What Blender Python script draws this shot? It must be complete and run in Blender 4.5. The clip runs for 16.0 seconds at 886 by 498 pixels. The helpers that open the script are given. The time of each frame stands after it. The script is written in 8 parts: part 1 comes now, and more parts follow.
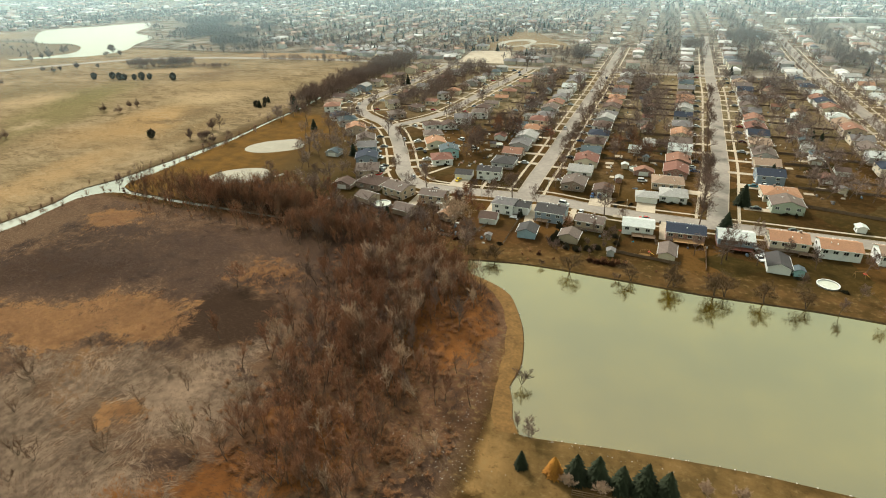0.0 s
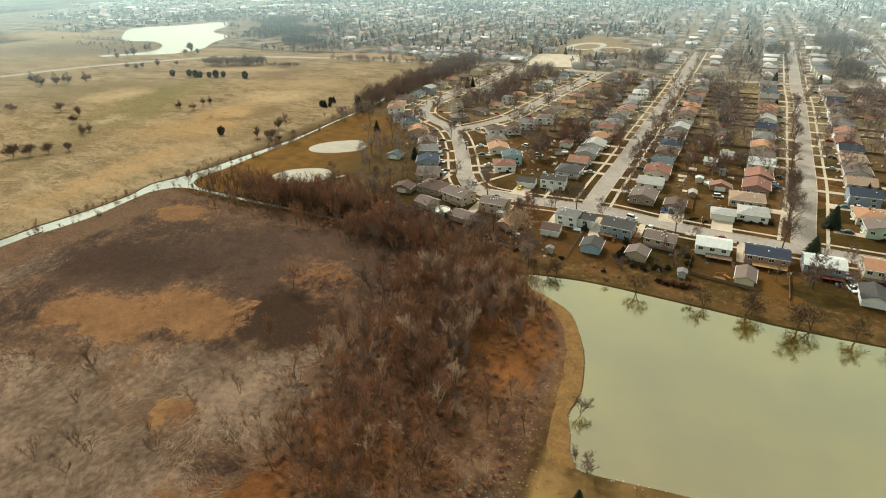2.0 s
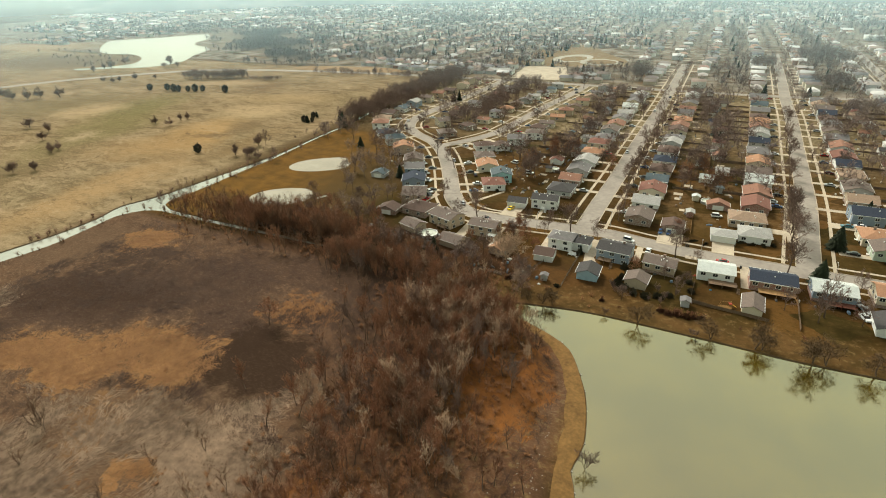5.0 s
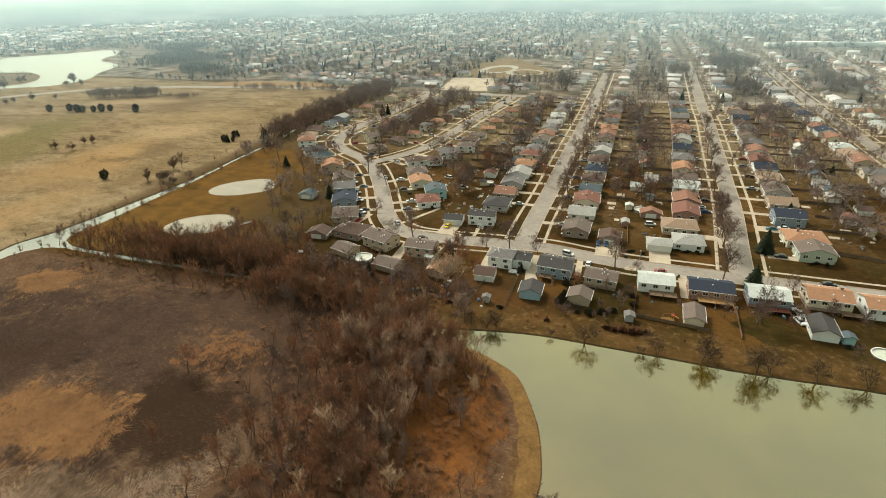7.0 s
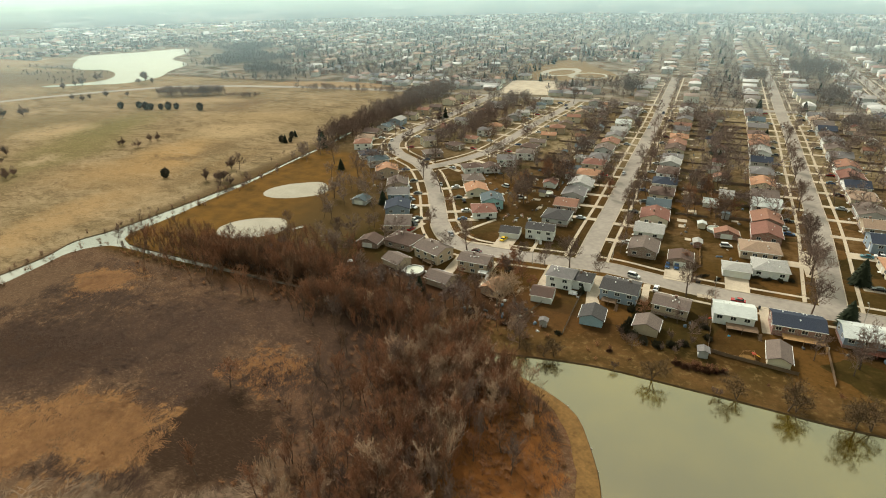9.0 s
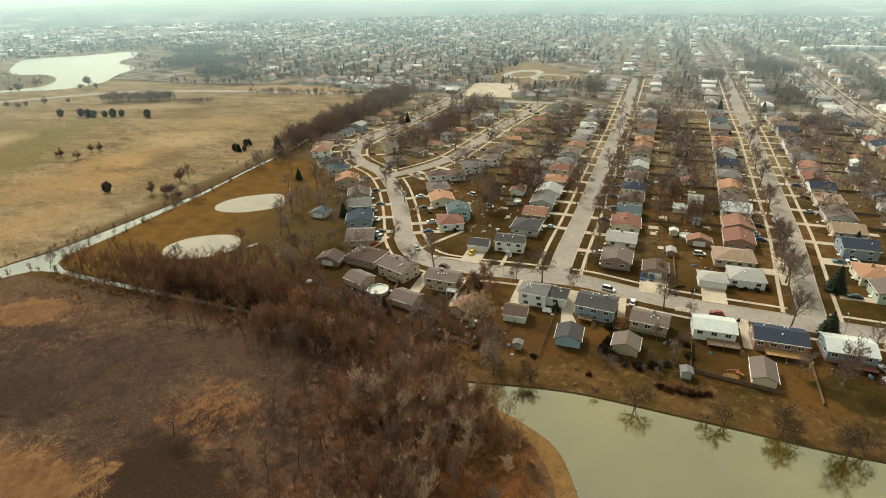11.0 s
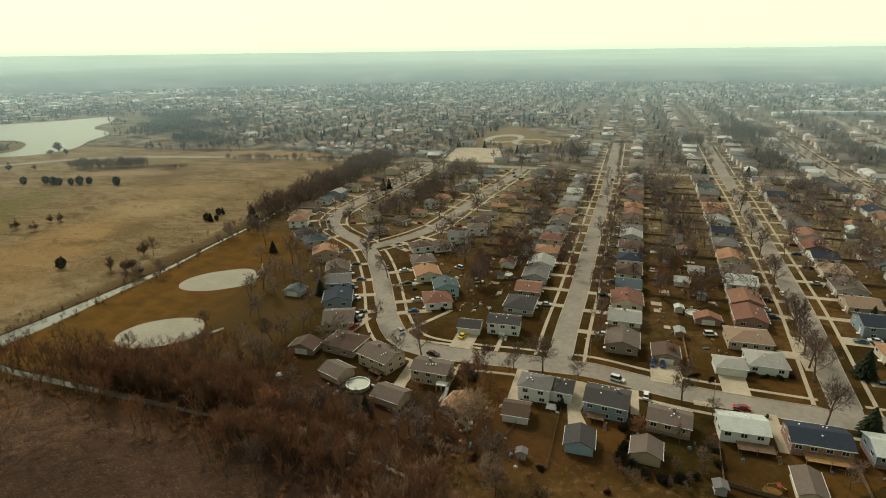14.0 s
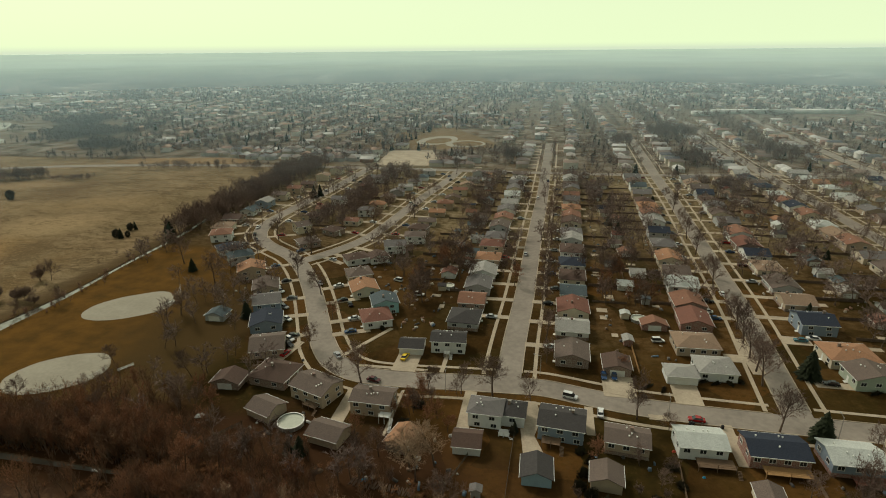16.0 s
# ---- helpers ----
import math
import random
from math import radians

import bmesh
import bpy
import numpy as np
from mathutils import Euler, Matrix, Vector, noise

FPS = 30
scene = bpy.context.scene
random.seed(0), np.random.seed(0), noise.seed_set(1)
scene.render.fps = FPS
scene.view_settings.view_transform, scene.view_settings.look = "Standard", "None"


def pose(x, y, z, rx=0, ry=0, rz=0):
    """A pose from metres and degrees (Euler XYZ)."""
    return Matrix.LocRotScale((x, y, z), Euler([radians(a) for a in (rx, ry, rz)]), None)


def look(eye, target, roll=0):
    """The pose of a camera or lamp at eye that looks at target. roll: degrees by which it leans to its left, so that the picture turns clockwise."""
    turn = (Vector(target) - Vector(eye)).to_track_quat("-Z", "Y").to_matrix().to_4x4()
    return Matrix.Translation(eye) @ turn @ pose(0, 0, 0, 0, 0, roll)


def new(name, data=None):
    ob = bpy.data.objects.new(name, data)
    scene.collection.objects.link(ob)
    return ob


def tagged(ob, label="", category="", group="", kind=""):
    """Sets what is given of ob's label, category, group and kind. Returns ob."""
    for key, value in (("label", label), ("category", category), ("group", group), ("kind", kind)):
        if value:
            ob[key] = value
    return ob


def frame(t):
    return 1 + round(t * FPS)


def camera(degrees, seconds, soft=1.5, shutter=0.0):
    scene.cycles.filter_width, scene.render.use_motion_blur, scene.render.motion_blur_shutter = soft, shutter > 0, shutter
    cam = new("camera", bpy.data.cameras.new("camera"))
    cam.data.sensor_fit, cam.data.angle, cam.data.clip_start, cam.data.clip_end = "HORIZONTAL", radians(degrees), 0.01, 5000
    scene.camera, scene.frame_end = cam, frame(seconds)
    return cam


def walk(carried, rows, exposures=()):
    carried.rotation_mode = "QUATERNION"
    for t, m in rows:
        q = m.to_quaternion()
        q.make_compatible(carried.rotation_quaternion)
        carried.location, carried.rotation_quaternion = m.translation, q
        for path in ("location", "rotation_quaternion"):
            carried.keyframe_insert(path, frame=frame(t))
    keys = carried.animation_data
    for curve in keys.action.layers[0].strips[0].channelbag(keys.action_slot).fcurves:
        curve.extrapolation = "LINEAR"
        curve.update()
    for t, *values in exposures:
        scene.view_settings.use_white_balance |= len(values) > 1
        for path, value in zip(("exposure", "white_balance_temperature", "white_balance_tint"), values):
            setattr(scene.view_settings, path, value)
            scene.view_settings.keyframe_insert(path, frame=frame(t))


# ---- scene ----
cam = camera(77.0, 16.0, 1.0)
PATH = [
    (0, (54.299, -249.059, 100.698), (53.686, -247.401, 99.762), -0.9),
    (0.5, (53.169, -247.778, 100.73), (52.381, -246.194, 99.798), -1.1),
    (1, (52.228, -246.346, 100.757), (51.449, -244.756, 99.826), -1.0),
    (1.5, (51.341, -244.756, 100.785), (50.494, -243.201, 99.857), -1.2),
    (2, (50.492, -242.914, 100.792), (49.696, -241.332, 99.862), -1.1),
    (2.5, (49.535, -240.947, 100.782), (48.753, -239.359, 99.851), -1.2),
    (3, (48.497, -238.881, 100.76), (47.716, -237.292, 99.83), -1.1),
    (3.5, (47.397, -236.632, 100.723), (46.627, -235.037, 99.794), -1.1),
    (6, (41.872, -224.44, 100.251), (41.125, -222.8, 99.383), -1.1),
    (6.5, (40.846, -221.655, 100.187), (40.242, -219.958, 99.317), -0.9),
    (7, (39.682, -218.746, 100.153), (39.126, -217.034, 99.283), -0.9),
    (7.5, (38.444, -215.903, 100.165), (37.856, -214.2, 99.296), -0.9),
    (8, (37.167, -213.202, 100.178), (36.571, -211.502, 99.309), -0.9),
    (8.5, (35.794, -210.498, 100.196), (35.195, -208.798, 99.327), -0.9),
    (9, (34.323, -207.559, 100.193), (33.595, -205.91, 99.327), -1.1),
    (11.5, (27.454, -191.337, 99.754), (26.896, -189.622, 98.89), -0.8),
    (12, (25.763, -187.99, 99.704), (25.246, -186.262, 98.841), -0.7),
    (12.5, (24.041, -184.714, 99.685), (23.514, -182.989, 98.821), -0.7),
    (13, (22.362, -181.513, 99.675), (21.819, -179.782, 98.834), -0.7),
    (13.5, (20.817, -178.36, 99.641), (20.263, -176.612, 98.841), -0.6),
    (14, (19.531, -175.131, 99.554), (18.96, -173.336, 98.882), -0.7),
    (14.5, (18.407, -171.665, 99.446), (17.952, -169.837, 98.774), -0.6),
    (15, (17.302, -168.117, 99.352), (16.966, -166.264, 98.679), -0.4),
    (15.5, (16.132, -164.57, 99.279), (15.807, -162.715, 98.605), -0.4),
    (16, (14.923, -161.061, 99.232), (14.573, -159.21, 98.56), -0.5),
]
EXPOSURES = [(0.0, 1.09, 6250, 10), (5.0, 1.0, 6330, 10), (9.0, 0.91, 6430, 10), (13.0, 0.79, 6470, 10), (13.6, 0.46, 6600, 8), (14.0, 0.16, 6680, 6), (14.4, -0.12, 6660, 8), (16.0, -0.18, 6600, 8)]
walk(cam, [(t, look(eye, target, roll)) for t, eye, target, roll in PATH], EXPOSURES)

# ---- world and sun: thin high overcast, soft sun from the north-west ----
SUN_AZ, SUN_EL = -48.0, 42.0
world = bpy.data.worlds.new("sky")
scene.world = world
world.use_nodes = True
wn, wl = world.node_tree.nodes, world.node_tree.links
wn.clear()
sky = wn.new("ShaderNodeTexSky")
sky.sky_type, sky.sun_disc = "NISHITA", False
sky.sun_elevation, sky.sun_rotation = radians(SUN_EL), radians(SUN_AZ)
sky.air_density, sky.dust_density, sky.ozone_density = 1.0, 4.0, 1.0
veil = wn.new("ShaderNodeMixRGB")
veil.inputs[0].default_value = 0.88
dirn = wn.new("ShaderNodeTexCoord")
height = wn.new("ShaderNodeSeparateXYZ")
rise = wn.new("ShaderNodeMapRange")
rise.inputs[1].default_value, rise.inputs[2].default_value = 0.0, 0.8
bright = wn.new("ShaderNodeMixRGB")
bright.inputs[1].default_value = (10.7, 12.7, 7.9, 1)
bright.inputs[2].default_value = (5.2, 5.3, 4.7, 1)
wl.new(dirn.outputs["Generated"], height.inputs[0])
wl.new(height.outputs["Z"], rise.inputs[0])
wl.new(rise.outputs[0], bright.inputs[0])
# the veil glows towards the sun and is duller behind
toward = wn.new("ShaderNodeVectorMath")
toward.operation = "DOT_PRODUCT"
toward.inputs[1].default_value = (math.sin(radians(SUN_AZ + 30)), math.cos(radians(SUN_AZ + 30)), 0.2)
glow = wn.new("ShaderNodeMapRange")
glow.interpolation_type = "SMOOTHSTEP"
glow.inputs[1].default_value, glow.inputs[2].default_value, glow.inputs[3].default_value = -0.8, 0.75, 0.38
dull = wn.new("ShaderNodeVectorMath")
dull.operation = "SCALE"
wl.new(dirn.outputs["Generated"], toward.inputs[0])
wl.new(toward.outputs["Value"], glow.inputs[0])
wl.new(bright.outputs[0], dull.inputs[0])
wl.new(glow.outputs[0], dull.inputs["Scale"])
# a band of haze where the sky meets the land
low_sky = wn.new("ShaderNodeMapRange")
low_sky.interpolation_type = "SMOOTHSTEP"
low_sky.inputs[1].default_value, low_sky.inputs[2].default_value = -0.002, 0.012
rim = wn.new("ShaderNodeMixRGB")
rim.inputs[1].default_value = (8.4, 9.8, 7.4, 1)
wl.new(height.outputs["Z"], low_sky.inputs[0])
wl.new(low_sky.outputs[0], rim.inputs[0])
wl.new(dull.outputs[0], rim.inputs[2])
wl.new(rim.outputs[0], veil.inputs[2])
bg = wn.new("ShaderNodeBackground")
bg.inputs[1].default_value = 0.1
wo = wn.new("ShaderNodeOutputWorld")
wl.new(sky.outputs[0], veil.inputs[1])
wl.new(veil.outputs[0], bg.inputs[0])
wl.new(bg.outputs[0], wo.inputs[0])
sun = new("sun", bpy.data.lights.new("sun", "SUN"))
sun.data.energy, sun.data.angle, sun.data.color = 2.1, radians(14), (1.0, 0.93, 0.8)
az, el = radians(SUN_AZ), radians(SUN_EL)
sun.matrix_world = look((400 * math.sin(az) * math.cos(el), 400 * math.cos(az) * math.cos(el), 400 * math.sin(el)), (0, 0, 0))


# ---- materials ----
class Nodes:
    """Small helper round one material's node tree."""

    def __init__(self, name):
        self.m = bpy.data.materials.new(name)
        self.m.use_nodes = True
        self.t = self.m.node_tree
        self.b = self.t.nodes["Principled BSDF"]

    def node(self, kind, **kw):
        n = self.t.nodes.new(kind)
        for k, v in kw.items():
            n.inputs[k].default_value = v
        return n

    def link(self, a, b):
        self.t.links.new(a, b)

    def position(self):
        return self.t.nodes.new("ShaderNodeNewGeometry").outputs["Position"]

    def local(self):
        return self.t.nodes.new("ShaderNodeTexCoord").outputs["Object"]

    def noise(self, vec, scale, detail=4.0, rough=0.6):
        n = self.node("ShaderNodeTexNoise", Scale=scale, Detail=detail, Roughness=rough)
        self.link(vec, n.inputs["Vector"])
        return n.outputs["Fac"]

    def span(self, v, a, b, lo=0.0, hi=1.0):
        n = self.t.nodes.new("ShaderNodeMapRange")
        n.inputs[1].default_value, n.inputs[2].default_value = a, b
        n.inputs[3].default_value, n.inputs[4].default_value = lo, hi
        self.link(v, n.inputs[0])
        return n.outputs[0]

    def maths(self, op, a, b=None):
        n = self.t.nodes.new("ShaderNodeMath")
        n.operation = op
        for i, v in enumerate((a, b)):
            if v is None:
                continue
            if isinstance(v, (int, float)):
                n.inputs[i].default_value = v
            else:
                self.link(v, n.inputs[i])
        return n.outputs[0]

    def mix(self, f, a, b, kind="MIX"):
        n = self.t.nodes.new("ShaderNodeMixRGB")
        n.blend_type = kind
        for i, v in ((0, f), (1, a), (2, b)):
            if isinstance(v, tuple):
                n.inputs[i].default_value = (*v, 1)
            elif isinstance(v, (int, float)):
                n.inputs[i].default_value = v
            else:
                self.link(v, n.inputs[i])
        return n.outputs[0]

    def bump(self, h, strength, distance):
        n = self.node("ShaderNodeBump", Strength=strength, Distance=distance)
        self.link(h, n.inputs["Height"])
        self.link(n.outputs[0], self.b.inputs["Normal"])


def surface(name, c1, c2, fine=3.0, coarse=0.2, rough=0.8, bump=0.3, depth=0.03, metal=0.0, vary=0.0, spec=0.12):
    """A weathered surface: two colours mixed at two scales, with relief; vary: how far each object differs in brightness."""
    n = Nodes(name)
    p = n.position()
    a, b = n.noise(p, fine), n.noise(p, coarse, 3.0)
    f = n.maths("ADD", n.span(a, 0.3, 0.7, 0, 0.6), n.span(b, 0.35, 0.65, -0.1, 0.5))
    col = n.mix(f, c1, c2)
    if vary:
        info = n.t.nodes.new("ShaderNodeObjectInfo")
        v = n.span(info.outputs["Random"], 0, 1, 1 - vary, 1 + vary)
        g = n.t.nodes.new("ShaderNodeCombineXYZ")
        for i in range(3):
            n.link(v, g.inputs[i])
        col = n.mix(1.0, col, g.outputs[0], "MULTIPLY")
    n.link(col, n.b.inputs["Base Color"])
    n.b.inputs["Roughness"].default_value = rough
    n.b.inputs["Metallic"].default_value = metal
    n.b.inputs["Specular IOR Level"].default_value = spec
    if bump:
        n.bump(a, bump, depth)
    return n.m


def palette(name, colours, rough=0.85, fine=2.0):
    """One material whose joined pieces each take a colour of the list."""
    n = Nodes(name)
    geo = n.t.nodes.new("ShaderNodeNewGeometry")
    ramp = n.t.nodes.new("ShaderNodeValToRGB")
    ramp.color_ramp.interpolation = "CONSTANT"
    el = ramp.color_ramp.elements
    while len(el) < len(colours):
        el.new(0.5)
    for i, c in enumerate(colours):
        el[i].position, el[i].color = i / len(colours), (*c, 1)
    n.link(geo.outputs["Random Per Island"], ramp.inputs[0])
    a = n.noise(geo.outputs["Position"], fine)
    col = n.mix(n.span(a, 0.3, 0.7, 0.0, 0.35), ramp.outputs[0], (0.12, 0.1, 0.08))
    n.link(col, n.b.inputs["Base Color"])
    n.b.inputs["Roughness"].default_value = rough
    return n.m


def rgb(*v):
    return tuple(v)


def roof_mat(name, c):
    """Asphalt shingles: courses up the slope, mottled tabs, streaks."""
    n = Nodes(name)
    p = n.local()
    a, b = n.noise(p, 4.0, 5.0), n.noise(p, 0.35, 3.0)
    dark, light = tuple(v * 0.68 for v in c), tuple(min(1, v * 1.22 + 0.01) for v in c)
    col = n.mix(n.span(a, 0.3, 0.7), dark, light)
    col = n.mix(n.span(b, 0.4, 0.7, 0, 0.4), col, tuple(v * 0.6 + 0.02 for v in c))
    sep = n.t.nodes.new("ShaderNodeSeparateXYZ")
    n.link(p, sep.inputs[0])
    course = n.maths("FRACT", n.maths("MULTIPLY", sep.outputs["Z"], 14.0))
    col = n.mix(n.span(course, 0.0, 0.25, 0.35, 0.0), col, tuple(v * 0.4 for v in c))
    n.link(col, n.b.inputs["Base Color"])
    n.b.inputs["Roughness"].default_value = 0.9
    n.b.inputs["Specular IOR Level"].default_value = 0.15
    n.bump(course, 0.25, 0.02)
    return n.m


def siding_mat(name, c, brick=False):
    """Lap siding or brickwork."""
    n = Nodes(name)
    p = n.local()
    if brick:
        br = n.node("ShaderNodeTexBrick", Scale=1.0, **{"Mortar Size": 0.012, "Brick Width": 0.22, "Row Height": 0.075})
        rot = n.t.nodes.new("ShaderNodeVectorMath")
        rot.operation = "MULTIPLY_ADD"
        sep = n.t.nodes.new("ShaderNodeSeparateXYZ")
        n.link(p, sep.inputs[0])
        comb = n.t.nodes.new("ShaderNodeCombineXYZ")
        n.link(n.maths("ADD", sep.outputs["X"], sep.outputs["Y"]), comb.inputs[0])
        n.link(sep.outputs["Z"], comb.inputs[1])
        n.t.nodes.remove(rot)
        n.link(comb.outputs[0], br.inputs["Vector"])
        for k, f in (("Color1", 1.0), ("Color2", 0.7)):
            br.inputs[k].default_value = (*(v * f for v in c), 1)
        br.inputs["Mortar"].default_value = (0.35, 0.32, 0.28, 1)
        col = br.outputs["Color"]
    else:
        sep = n.t.nodes.new("ShaderNodeSeparateXYZ")
        n.link(p, sep.inputs[0])
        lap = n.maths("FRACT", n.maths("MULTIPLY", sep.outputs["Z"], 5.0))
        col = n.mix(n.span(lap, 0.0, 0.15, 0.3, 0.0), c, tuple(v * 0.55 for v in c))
        n.bump(lap, 0.4, 0.02)
    stain = n.noise(p, 0.7, 4.0)
    col = n.mix(n.span(stain, 0.5, 0.75, 0, 0.3), col, tuple(v * 0.55 for v in c))
    n.link(col, n.b.inputs["Base Color"])
    n.b.inputs["Roughness"].default_value = 0.7
    return n.m


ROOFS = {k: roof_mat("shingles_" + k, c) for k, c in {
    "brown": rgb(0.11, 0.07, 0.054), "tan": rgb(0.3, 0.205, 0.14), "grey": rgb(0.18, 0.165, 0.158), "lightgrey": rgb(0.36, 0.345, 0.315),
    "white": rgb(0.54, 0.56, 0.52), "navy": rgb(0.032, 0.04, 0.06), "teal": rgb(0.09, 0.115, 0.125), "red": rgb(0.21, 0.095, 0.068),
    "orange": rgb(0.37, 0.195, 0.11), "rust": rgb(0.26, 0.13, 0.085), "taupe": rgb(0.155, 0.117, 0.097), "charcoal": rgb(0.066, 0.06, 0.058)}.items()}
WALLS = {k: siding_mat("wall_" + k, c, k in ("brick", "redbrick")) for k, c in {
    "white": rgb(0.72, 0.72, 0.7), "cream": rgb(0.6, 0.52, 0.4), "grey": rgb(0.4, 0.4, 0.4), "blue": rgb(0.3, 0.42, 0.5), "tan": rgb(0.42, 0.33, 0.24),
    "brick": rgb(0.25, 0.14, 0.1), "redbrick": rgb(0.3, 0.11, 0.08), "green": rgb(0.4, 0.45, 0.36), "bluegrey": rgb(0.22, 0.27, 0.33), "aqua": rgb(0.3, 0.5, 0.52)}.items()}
TRIM = surface("white_trim", rgb(0.78, 0.78, 0.75), rgb(0.66, 0.65, 0.6), 6, 0.5, 0.5, 0.05)
CONCRETE = surface("concrete", rgb(0.5, 0.415, 0.305), rgb(0.32, 0.262, 0.195), 1.6, 0.12, 0.9, 0.2)
ROADTOP = surface("worn_asphalt", rgb(0.32, 0.275, 0.23), rgb(0.21, 0.18, 0.15), 0.5, 0.06, 0.85, 0.2)
WOOD = surface("weathered_wood", rgb(0.2, 0.13, 0.08), rgb(0.12, 0.085, 0.06), 5, 0.4, 0.85, 0.3)
DECKWOOD = surface("cedar_deck", rgb(0.42, 0.25, 0.11), rgb(0.28, 0.16, 0.07), 5, 0.4, 0.8, 0.3)
BARK = surface("bark", rgb(0.15, 0.105, 0.078), rgb(0.085, 0.058, 0.042), 5, 0.3, 0.9, 0.5, 0.03, vary=0.2)
TWIG = surface("grey_twigs", rgb(0.22, 0.15, 0.12), rgb(0.13, 0.086, 0.07), 2, 0.08, 0.9, 0, vary=0.25)
TWIG_BROWN = surface("brown_twigs", rgb(0.205, 0.118, 0.074), rgb(0.12, 0.068, 0.044), 2, 0.08, 0.9, 0, vary=0.2)
TWIG_RED = surface("russet_twigs", rgb(0.29, 0.14, 0.078), rgb(0.165, 0.08, 0.047), 2, 0.05, 0.9, 0, vary=0.25)
# lighter copy of the grey twigs, with distance haze put into the colour
TWIG_TOWN = surface("fine_town_twigs", rgb(0.3, 0.22, 0.19), rgb(0.14, 0.1, 0.088), 0.5, 0.05, 0.9, 0)
TWIG_LAWN = surface("dull_brown_twigs", rgb(0.12, 0.075, 0.04), rgb(0.07, 0.045, 0.024), 2, 0.08, 0.9, 0)
TWIG_FAR = surface("far_twigs", rgb(0.18, 0.145, 0.135), rgb(0.105, 0.086, 0.08), 0.5, 0.02, 0.9, 0)
TWIG_PALE = surface("pale_twigs", rgb(0.5, 0.355, 0.25), rgb(0.32, 0.22, 0.15), 2, 0.08, 0.9, 0, vary=0.2)
NEEDLES = surface("spruce_needles", rgb(0.017, 0.022, 0.012), rgb(0.03, 0.036, 0.018), 3, 0.3, 0.85, 0.4, vary=0.25)
NEEDLES_BLUE = surface("blue_spruce_needles", rgb(0.028, 0.042, 0.03), rgb(0.055, 0.07, 0.055), 3, 0.3, 0.85, 0.4)
BRONZE = surface("bronze_dead_leaves", rgb(0.38, 0.17, 0.025), rgb(0.24, 0.1, 0.02), 3, 0.3, 0.85, 0.4)
HEDGE = surface("dark_hedge", rgb(0.035, 0.032, 0.018), rgb(0.06, 0.05, 0.028), 3, 0.3, 0.9, 0.5)
SAND = surface("infield_sand", rgb(0.37, 0.335, 0.265), rgb(0.29, 0.262, 0.205), 0.8, 0.07, 0.95, 0.1)
TYRE = surface("tyre_rubber", rgb(0.02, 0.02, 0.02), rgb(0.035, 0.035, 0.035), 8, 1, 0.8, 0)
CHROME = surface("alloy", rgb(0.6, 0.6, 0.6), rgb(0.45, 0.45, 0.45), 8, 1, 0.35, 0, metal=1.0)
GLASS = surface("dark_window_glass", rgb(0.02, 0.024, 0.028), rgb(0.03, 0.034, 0.038), 1, 0.3, 0.06, 0, spec=0.6)
LAMPGLASS = surface("headlamp_glass", rgb(0.6, 0.6, 0.58), rgb(0.5, 0.5, 0.5), 5, 1, 0.1, 0)
REDGLASS = surface("tail_lamp_glass", rgb(0.3, 0.01, 0.01), rgb(0.2, 0.01, 0.01), 5, 1, 0.15, 0)
PAINTS = {k: surface("car_" + k, c, tuple(v * 0.85 for v in c), 2, 0.5, 0.22, 0, spec=0.5) for k, c in {
    "white": rgb(0.75, 0.75, 0.74), "red": rgb(0.35, 0.015, 0.015), "black": rgb(0.015, 0.015, 0.017), "silver": rgb(0.42, 0.43, 0.44),
    "blue": rgb(0.03, 0.07, 0.16), "yellow": rgb(0.8, 0.55, 0.02), "grey": rgb(0.12, 0.12, 0.13), "maroon": rgb(0.09, 0.015, 0.02), "teal": rgb(0.05, 0.16, 0.2)}.items()}
PLASTIC_BLUE = surface("blue_tarpaulin", rgb(0.02, 0.2, 0.36), rgb(0.03, 0.28, 0.42), 3, 0.5, 0.5, 0.2)
PLASTIC_RED = surface("red_plastic", rgb(0.4, 0.06, 0.03), rgb(0.3, 0.05, 0.03), 3, 0.5, 0.5, 0.1)
PLASTIC_YEL = surface("yellow_plastic", rgb(0.7, 0.42, 0.04), rgb(0.6, 0.35, 0.04), 3, 0.5, 0.5, 0.1)
POOLCOVER = surface("pool_cover", rgb(0.55, 0.56, 0.46), rgb(0.42, 0.44, 0.36), 1.5, 0.3, 0.5, 0.2)
METAL = surface("galvanised_metal", rgb(0.5, 0.5, 0.48), rgb(0.38, 0.37, 0.35), 3, 0.3, 0.45, 0.1, metal=0.6)
WIRE = surface("dull_wire", rgb(0.1, 0.085, 0.065), rgb(0.07, 0.06, 0.045), 3, 0.3, 0.7, 0.1)
RUBBLE = surface("pale_rubble", rgb(0.62, 0.57, 0.5), rgb(0.34, 0.3, 0.25), 4, 0.5, 0.9, 0.3, vary=0.2)
REED = surface("dead_reeds", rgb(0.31, 0.208, 0.135), rgb(0.055, 0.035, 0.022), 0.5, 0.05, 0.9, 0)
REED_DARK = surface("dark_weeds", rgb(0.072, 0.041, 0.026), rgb(0.036, 0.02, 0.013), 0.6, 0.05, 0.9, 0)
REED_RUST = surface("rust_weeds", rgb(0.26, 0.1, 0.023), rgb(0.13, 0.05, 0.014), 0.6, 0.05, 0.9, 0)
STRAW = surface("golden_grass", rgb(0.27, 0.135, 0.055), rgb(0.13, 0.062, 0.027), 0.6, 0.05, 0.9, 0)


